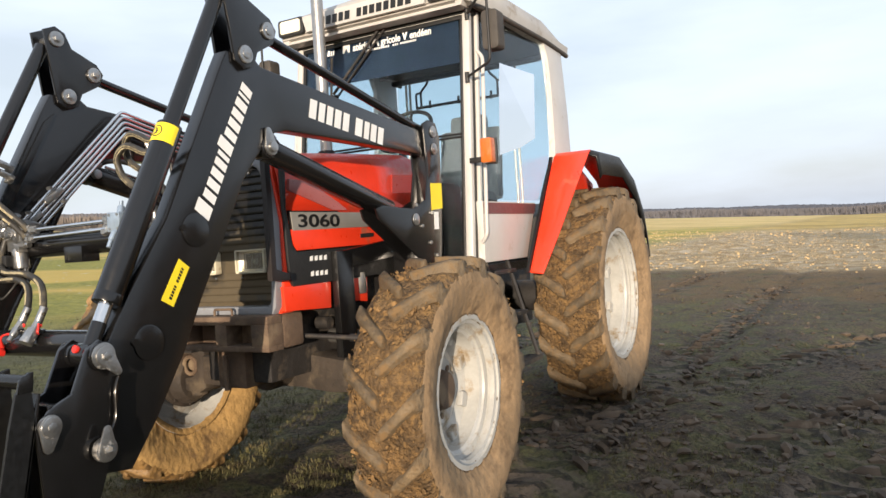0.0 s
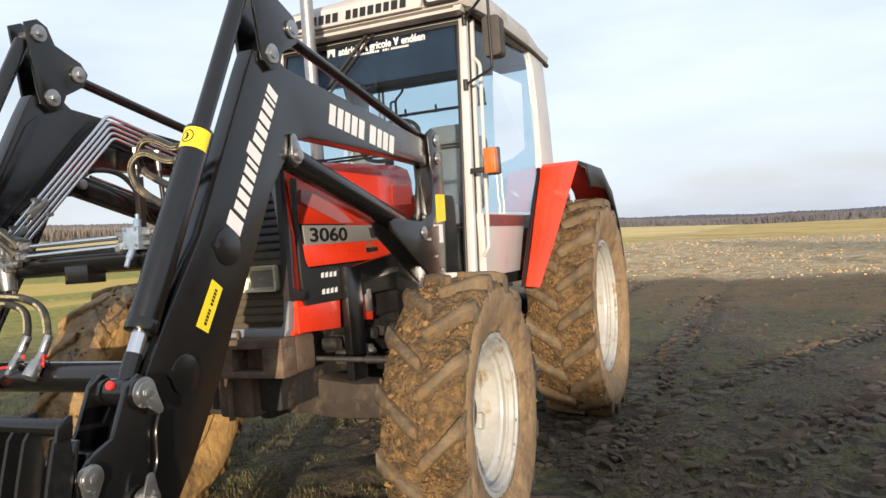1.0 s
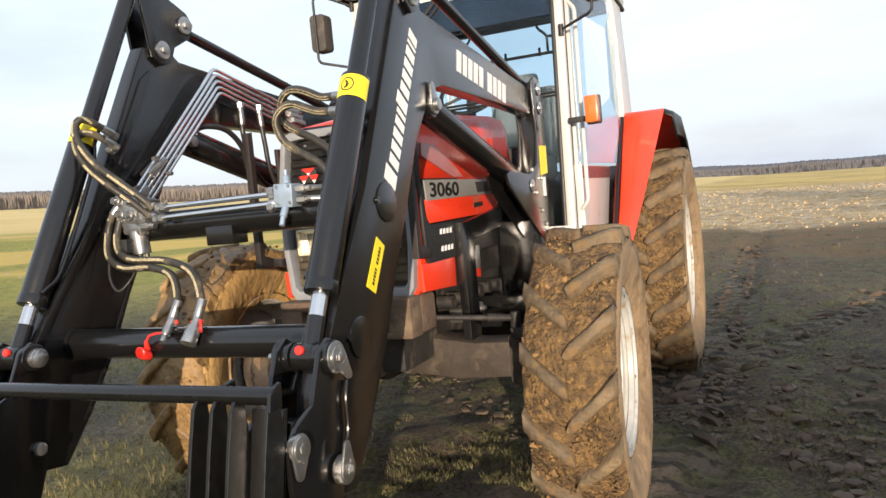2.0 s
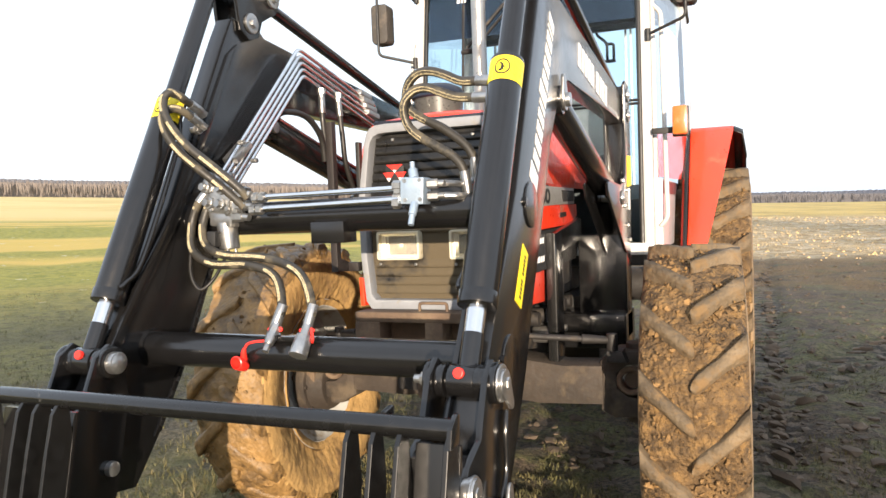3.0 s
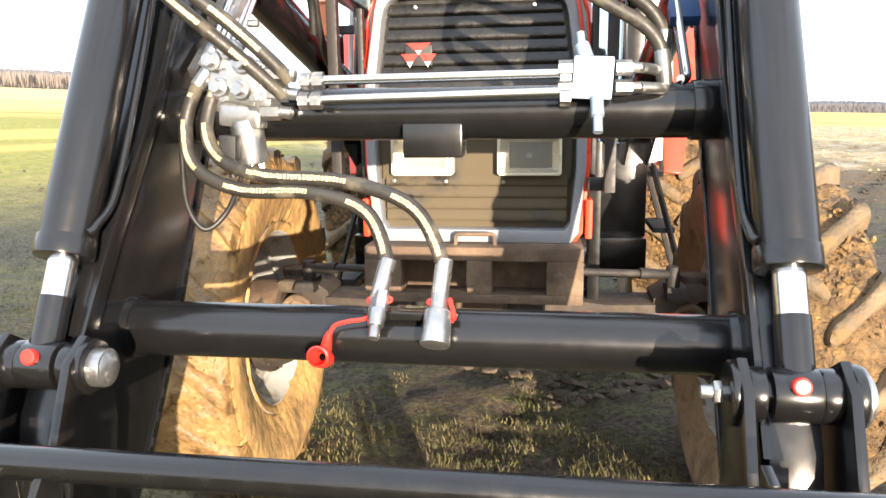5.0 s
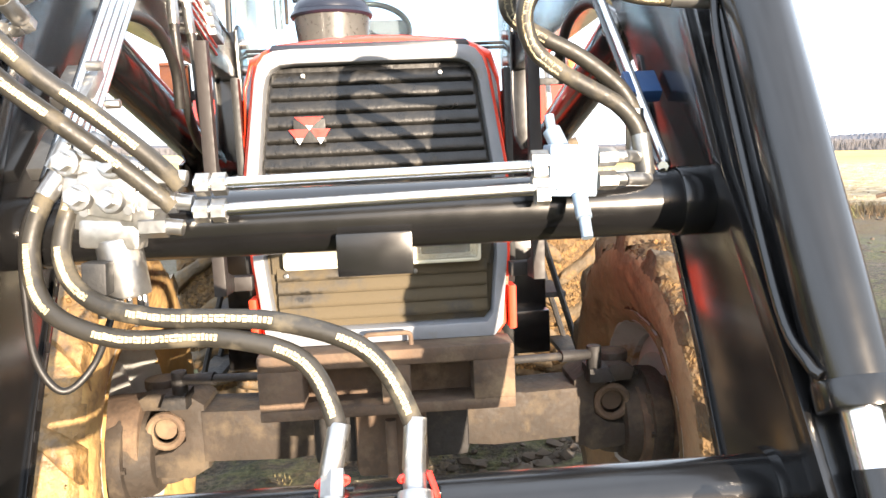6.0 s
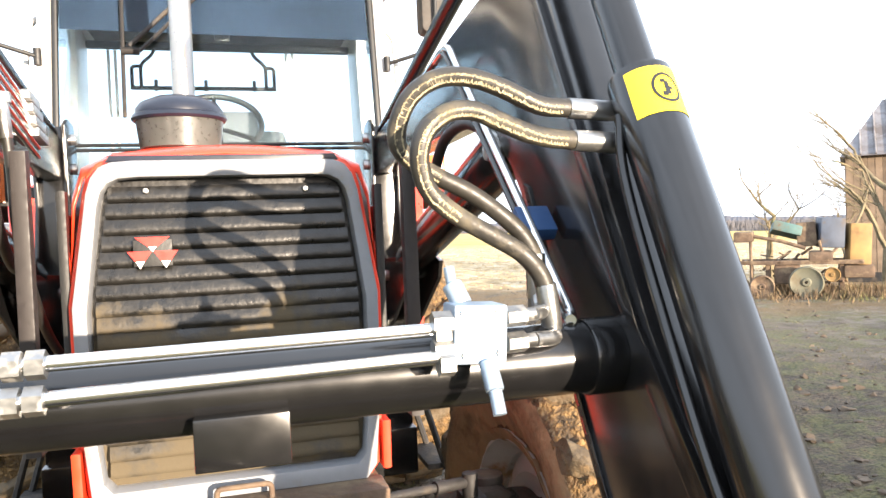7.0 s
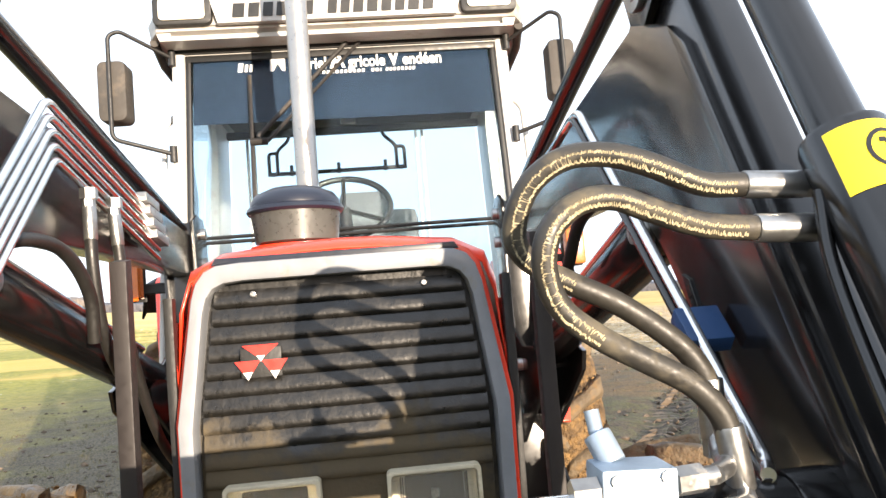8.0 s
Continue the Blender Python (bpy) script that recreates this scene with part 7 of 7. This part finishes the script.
def woods(name, az0, az1, dist, low, high, count, label, seed, material=M_WOOD):
    """A far belt of bare trees between two bearings, in degrees from +y towards +x: trunks and ragged crowns."""
    rnd = random.Random(seed)
    b = blank()
    for k in range(count):
        az = radians(az0 + (az1 - az0) * (k + rnd.random()) / count)
        d = dist * rnd.uniform(0.94, 1.10)
        x, y = d * math.sin(az), d * math.cos(az)
        z = rise(x, y) - 0.5
        wave = 0.5 + 0.5 * noise.noise(Vector((az * 9, seed, 0)))
        h = (low + (high - low) * wave) * rnd.uniform(0.80, 0.97)
        w = h * rnd.uniform(0.025, 0.055)
        t = rnd.uniform(0, 2 * math.pi)
        n = 5
        ring = []
        for i in range(n):
            a = t + 2 * math.pi * i / n
            rr = w * rnd.uniform(0.7, 1.5)
            ring.append(b.verts.new((x + rr * math.cos(a), y + rr * math.sin(a), z + h * rnd.uniform(0.45, 0.85))))
        top = b.verts.new((x, y, z + h))
        bot = b.verts.new((x, y, z + h * rnd.uniform(0.05, 0.25)))
        for i in range(n):
            b.faces.new((ring[i], ring[(i + 1) % n], top))
            b.faces.new((ring[(i + 1) % n], ring[i], bot))
    for layer in (0, 1):               # the dense wood behind the first trees
        row = []
        steps = int((az1 - az0) * 9)
        for k in range(steps + 1):
            az = radians(az0 + (az1 - az0) * k / steps)
            d = dist * (1.12 + 0.05 * layer)
            h = (low + (high - low) * (0.5 + 0.5 * noise.noise(Vector((az * 9, seed, layer))))) * (0.93 + 0.06 * layer) * (1.12 + 0.05 * layer) * rnd.uniform(0.96, 1.03)
            z = rise(d * math.sin(az), d * math.cos(az)) - 1
            row.append([b.verts.new((dd * math.sin(az), dd * math.cos(az), zz)) for dd, zz in ((d, z), (d * 1.002, z + h * 0.9), (d * 1.02, z + h + 1), (d * 1.06, z + h * 0.8), (d * 1.06, z))])
        for p, q in zip(row, row[1:]):
            for i in range(4):
                b.faces.new((p[i], p[i + 1], q[i + 1], q[i]))
    bmesh.ops.recalc_face_normals(b, faces=b.faces)
    me = bpy.data.meshes.new(name)
    b.to_mesh(me)
    b.free()
    me.materials.append(material)
    return tagged(new(name, me), label, "woods", kind="stuff")


woods("far_woods", -100, -20, 430, 9.0, 10.0, 3000, "long brown belt of bare winter woods on the skyline", 3)
woods("far_woods", -24, 34, 620, 6.5, 10.0, 1500, "low dark wooded rise on the skyline", 5, M_WOOD2)
woods("far_woods", 30, 80, 420, 6.5, 9.0, 1100, "bare winter trees on the skyline", 8, M_WOOD2)

# ---- shed, bare trees and scrap machine at the yard's edge ----
M_BOARD = mat("weathered_board", (0.135, 0.098, 0.068), 0.9, vary=0.35, scale=4, random_shift=0.3, bump=0.003, bump_scale=30)
M_SHEET = mat("grey_roof_sheet", (0.17, 0.165, 0.175), 0.8, vary=0.3, scale=3, dirt=(0.10, 0.085, 0.08), dirt_amount=0.55, dirt_scale=2, random_shift=0.12)
M_BARK = mat("bark", (0.14, 0.112, 0.066), 0.95, vary=0.4, scale=8, dirt=(0.14, 0.15, 0.06), dirt_amount=0.35)
shed = thing("shed", "small weathered board shed with a hipped grey roof", "shed")
SX, SY, SR = 14.0, 12.35, -44.5
shed.matrix_basis = pose(SX, SY, rise(SX, SY), 0, 0, SR)
SL, SD, SE, ST = 6.2, 3.8, 3.0, 4.45        # length, depth, eave, ridge
b = blank()
box(b, -0.05, SL + 0.05, -0.04, SD + 0.04, -0.3, 0.22, 0.02)
part("footing", b, M_DARK, shed, "", 40)
for k in range(41):
    b = blank()
    box(b, 0.151 * k, 0.151 * k + 0.145, -0.02 + 0.006 * (k % 2), 0.02, 0.2, SE, 0.004)
    part("board", b, M_BOARD, shed)
for k in range(25):
    b = blank()
    box(b, -0.02 + 0.006 * (k % 2), 0.02, 0.03 + 0.151 * k, 0.175 + 0.151 * k, 0.2, SE, 0.004)
    part("board", b, M_BOARD, shed)
b = blank()
box(b, 0.02, SL, SD - 0.04, SD, 0.2, SE, 0.01)
box(b, SL - 0.04, SL, 0.02, SD - 0.04, 0.2, SE, 0.01)
part("back_wall", b, M_BOARD, shed, "", 40)
b = blank()
lo = [b.verts.new(p) for p in ((-0.12, -0.25, SE - 0.06), (SL + 0.12, -0.25, SE - 0.06), (SL + 0.12, SD + 0.25, SE - 0.06), (-0.12, SD + 0.25, SE - 0.06))]
hi = [b.verts.new(p) for p in ((0.85, SD / 2, ST), (SL - 0.85, SD / 2, ST))]
for f in ((lo[0], lo[1], hi[1], hi[0]), (lo[2], lo[3], hi[0], hi[1]), (lo[3], lo[0], hi[0]), (lo[1], lo[2], hi[1]), lo[::-1]):
    b.faces.new(f)
part("roof", b, M_SHEET, shed, "weathered grey sheet roof", 20)
for k in range(21):                          # laths over the joints of the sheets
    x = 0.0 + 0.31 * k
    t = min(1.0, max(0.0, (x + 0.12) / 0.97), max(0.0, (SL + 0.12 - x) / 0.97))
    b = blank()
    p0, p1 = Vector((x, -0.25, SE - 0.03)), Vector((x, -0.25, SE - 0.03)).lerp(Vector((x, SD / 2, ST + 0.03)), t)
    sweep(b, [p0, p1], 0.022, 6)
    part("roof_lath", b, M_SHEET, shed)


def bare_tree(name, x, y, h, spread, seed, label, sweep_to=(0, 0, 0)):
    """A leafless tree: a tapered trunk, limbs and many fine twigs."""
    rnd = random.Random(seed)
    z0 = rise(x, y) - 0.1
    trunk_b, twig_b = blank(), blank()

    def grow(bm, p, d, length, r, depth):
        line, q = [p], p
        for k in range(5):
            d = (d + Vector((rnd.uniform(-1, 1), rnd.uniform(-1, 1), rnd.uniform(-0.5, 0.9))) * 0.22).normalized()
            q = q + d * length / 5
            line.append(q)
        sweep(bm, line, r, 6 if depth < 2 else 4, lambda t: r * (1 - 0.62 * t))
        if depth < 4:
            for k in range((3, 4, 4, 4)[depth]):
                at = line[rnd.randint(2, 5)]
                side = Vector((rnd.uniform(-1, 1), rnd.uniform(-1, 1), rnd.uniform(-0.05, 0.7))).normalized()
                grow(trunk_b if depth < 1 else twig_b, at, (d * 0.45 + side * spread + Vector(sweep_to) * 1.6).normalized(), length * rnd.uniform(0.5, 0.75), r * 0.42, depth + 1)

    grow(trunk_b, Vector((0, 0, 0)), Vector((0.05, 0, 1)), h * 0.5, h * 0.035, 0)
    tree = thing(name, label, "tree")
    tree.matrix_basis = pose(x, y, z0)
    part("trunk", trunk_b, M_BARK, tree, "", 60)
    part("crown", twig_b, M_BARK, tree, "fine bare twigs", 60)
    return tree


bare_tree("bare_tree", 12.9, 13.6, 3.5, 0.75, 21, "small leafless tree with twisted limbs")
sweeping = bare_tree("bare_tree", 12.65, 9.95, 4.4, 1.1, 34, "leafless tree with long limbs sweeping aside", (-0.62, 0.5, 0.12))
bare_tree("bare_tree", 12.2, 10.6, 2.6, 1.3, 45, "tangled leafless bush beside the shed", (-0.3, 0.2, 0.0))

M_BLUE = mat("faded_blue_paint", (0.055, 0.068, 0.095), 0.6, vary=0.3, scale=4, dirt=(0.10, 0.07, 0.045), dirt_amount=0.45)
M_TEAL = mat("faded_green_paint", (0.050, 0.105, 0.100), 0.6, vary=0.3, scale=4, dirt=(0.10, 0.07, 0.045), dirt_amount=0.42)
M_OCHRE = mat("rusty_yellow_paint", (0.21, 0.125, 0.042), 0.7, vary=0.3, scale=4, dirt=(0.13, 0.072, 0.032), dirt_amount=0.45)
M_PALE = mat("pale_green_paint", (0.115, 0.112, 0.078), 0.75, vary=0.2, scale=5, dirt=(0.10, 0.078, 0.048), dirt_amount=0.45)
mach = thing("old_farm_machine", "rusty old farm machine with blue, green and yellow boxes", "farm machine")
mach.matrix_basis = pose(10.42, 9.69, rise(10.42, 9.69) - 0.02, 0, 0, -41.8)
rnd = random.Random(77)
b = blank()
for y in (-0.28, 0.30):
    box(b, -1.15, 0.95, y, y + 0.07, 0.62, 0.70, 0.01)
for x in (-1.1, -0.5, 0.1, 0.85):
    box(b, x, x + 0.07, -0.28, 0.37, 0.63, 0.69, 0.01)
for x in (-0.7, 0.55):
    box(b, x, x + 0.08, -0.2, 0.3, 0.12, 0.64, 0.01)
cyl(b, (-0.95, -0.2, 0.0), (-0.95, -0.22, 1.14), 0.028, seg=8)
box(b, -1.25, -0.90, -0.3, 0.2, 1.06, 1.26, 0.04)
sweep(b, [(-0.95, -0.2, 1.18), (-0.4, -0.2, 1.06), (0.0, -0.2, 0.92)], 0.035, 8)
sweep(b, [(-1.15, 0, 0.6), (-2.0, 0, 0.35)], 0.04, 8)
for k in range(34):
    x, y, z = rnd.uniform(-1.0, 0.7), rnd.uniform(-0.3, 0.3), rnd.uniform(0.15, 0.85)
    d = Vector((rnd.uniform(-1, 1), rnd.uniform(-0.4, 0.4), rnd.uniform(-0.8, 0.8))).normalized() * rnd.uniform(0.12, 0.4)
    sweep(b, [(x, y, z), (x + d.x, y + d.y, max(z + d.z, 0.03))], rnd.uniform(0.012, 0.03), 6)
box(b, -0.55, -0.1, -0.25, 0.2, 0.25, 0.62, 0.06)
box(b, 0.05, 0.45, -0.3, 0.25, 0.66, 0.86, 0.05)
box(b, 0.62, 1.12, -0.25, 0.2, 0.36, 0.60, 0.06)
part("frame", b, M_RUST, mach, "rusty frame and tangled rods", 40)
for name, col, c, size, rot in (("tank", M_BLUE, (0.42, 0, 1.20), (0.42, 0.5, 0.56), (0, 3, 10)), ("hopper", M_TEAL, (-0.33, 0, 1.27), (0.52, 0.42, 0.20), (-14, 16, 6)), ("engine_box", M_RUST, (0.02, 0.05, 1.18), (0.34, 0.4, 0.46), (0, -4, 0)),
                               ("box", M_OCHRE, (0.87, -0.05, 0.98), (0.37, 0.35, 0.76), (0, 3, 14))):
    b = blank()
    obox(b, c, size, rot, 0.035)
    part(name, b, col, mach, "", 40)
for x, z, r, col in ((0.0, 0.30, 0.30, M_PALE), (0.43, 0.44, 0.135, M_OCHRE), (-0.75, 0.22, 0.22, M_RUST)):
    b = blank()
    lathe(b, [(-0.07, r * 0.2), (-0.07, r * 0.9), (-0.04, r), (0.04, r), (0.07, r * 0.92), (0.045, r * 0.80), (0.035, r * 0.30), (0.06, r * 0.22), (0.06, r * 0.1)], 28)
    w = part("wheel", b, col, mach, "old wheel", 40)
    w.matrix_basis = pose(x, -0.42, z, 0, 0, -90)

# dry weeds about the machine and the shed's foot
rnd = random.Random(91)
gv, gf = [], []
for k in range(9000):
    u, v = rnd.gauss(0.4, 1.7), rnd.gauss(0.4, 0.7)
    x, y = 10.42 + 0.745 * u + 0.667 * v, 9.69 - 0.667 * u + 0.745 * v
    z, h, w = ground_height(x, y) - 0.01, rnd.uniform(0.08, 0.32) * max(0.25, 1 - abs(v) / 3), rnd.uniform(0.006, 0.014)
    a = rnd.uniform(0, 2 * math.pi)
    i = len(gv)
    gv += [(x - w * math.cos(a), y - w * math.sin(a), z), (x + w * math.cos(a), y + w * math.sin(a), z), (x + rnd.uniform(-.6, .6) * h, y + rnd.uniform(-.6, .6) * h, z + h)]
    gf.append((i, i + 1, i + 2))
wm = bpy.data.meshes.new("dry_weeds")
wm.from_pydata(gv, [], gf)
wm.materials.append(mat("dry_weed", (0.15, 0.10, 0.055), 0.9, vary=0.5, scale=2, dirt=(0.11, 0.115, 0.04), dirt_amount=0.45, dirt_scale=0.9))
tagged(new("dry_weeds", wm), "dry brown weeds round the scrap machine", "weeds", kind="stuff")

# ---- unseen barns added behind the camera to shade the yard ----
M_PLASTER = mat("old_plaster", (0.42, 0.38, 0.32), 0.9, vary=0.2, scale=1.5, dirt=(0.24, 0.2, 0.16), dirt_amount=0.4, dirt_scale=1)


def barn(name, cx, cy, length, deep, eave, ridge, turn, label):
    t = thing(name, label, "barn")
    t.matrix_basis = pose(cx, cy, rise(cx, cy) - 0.1, 0, 0, turn)
    b = blank()
    prism(b, [(-deep / 2, 0), (deep / 2, 0), (deep / 2, eave), (0, ridge), (-deep / 2, eave)], -length / 2, length / 2)
    part("wall", b, M_PLASTER, t, "", 30)
    b = blank()
    prism(b, [(-deep / 2 - 0.4, eave - 0.2), (0, ridge + 0.05), (deep / 2 + 0.4, eave - 0.2), (deep / 2 + 0.4, eave - 0.1), (0, ridge + 0.2), (-deep / 2 - 0.4, eave - 0.1)], -length / 2 - 0.4, length / 2 + 0.4)
    part("roof", b, M_SHEET, t, "", 30)
    return t


across = Vector((-sun_from.y, sun_from.x, 0)).normalized()      # across the sun's rays
along = Vector((-sun_from.x, -sun_from.y, 0)).normalized()      # with the sun's rays


def shade_barn_on(s0, u0, s1, u1, eave, ridge, deep, label):
    """An added shade barn whose ridge runs between two places, given across and along the rays."""
    p, q = across * s0 + along * u0, across * s1 + along * u1
    mid = (p + q) / 2
    return barn("barn", mid.x, mid.y, (q - p).length, deep, eave, ridge, math.degrees(math.atan2((q - p).y, (q - p).x)), label)


shade_barn_on(1.6, -40.0, 3.6, -40.0, 2.6, 4.3, 6.0, "unseen low plastered lean-to, added to shade the yard")
shade_barn_on(4.5, -40.0, 13.0, -40.0, 2.6, 4.12, 7.0, "unseen long plastered barn, added to shade the yard")
shade_barn_on(-16.0, -40.0, -2.6, -40.0, 2.7, 4.35, 7.0, "unseen tall plastered barn, added to shade the field")
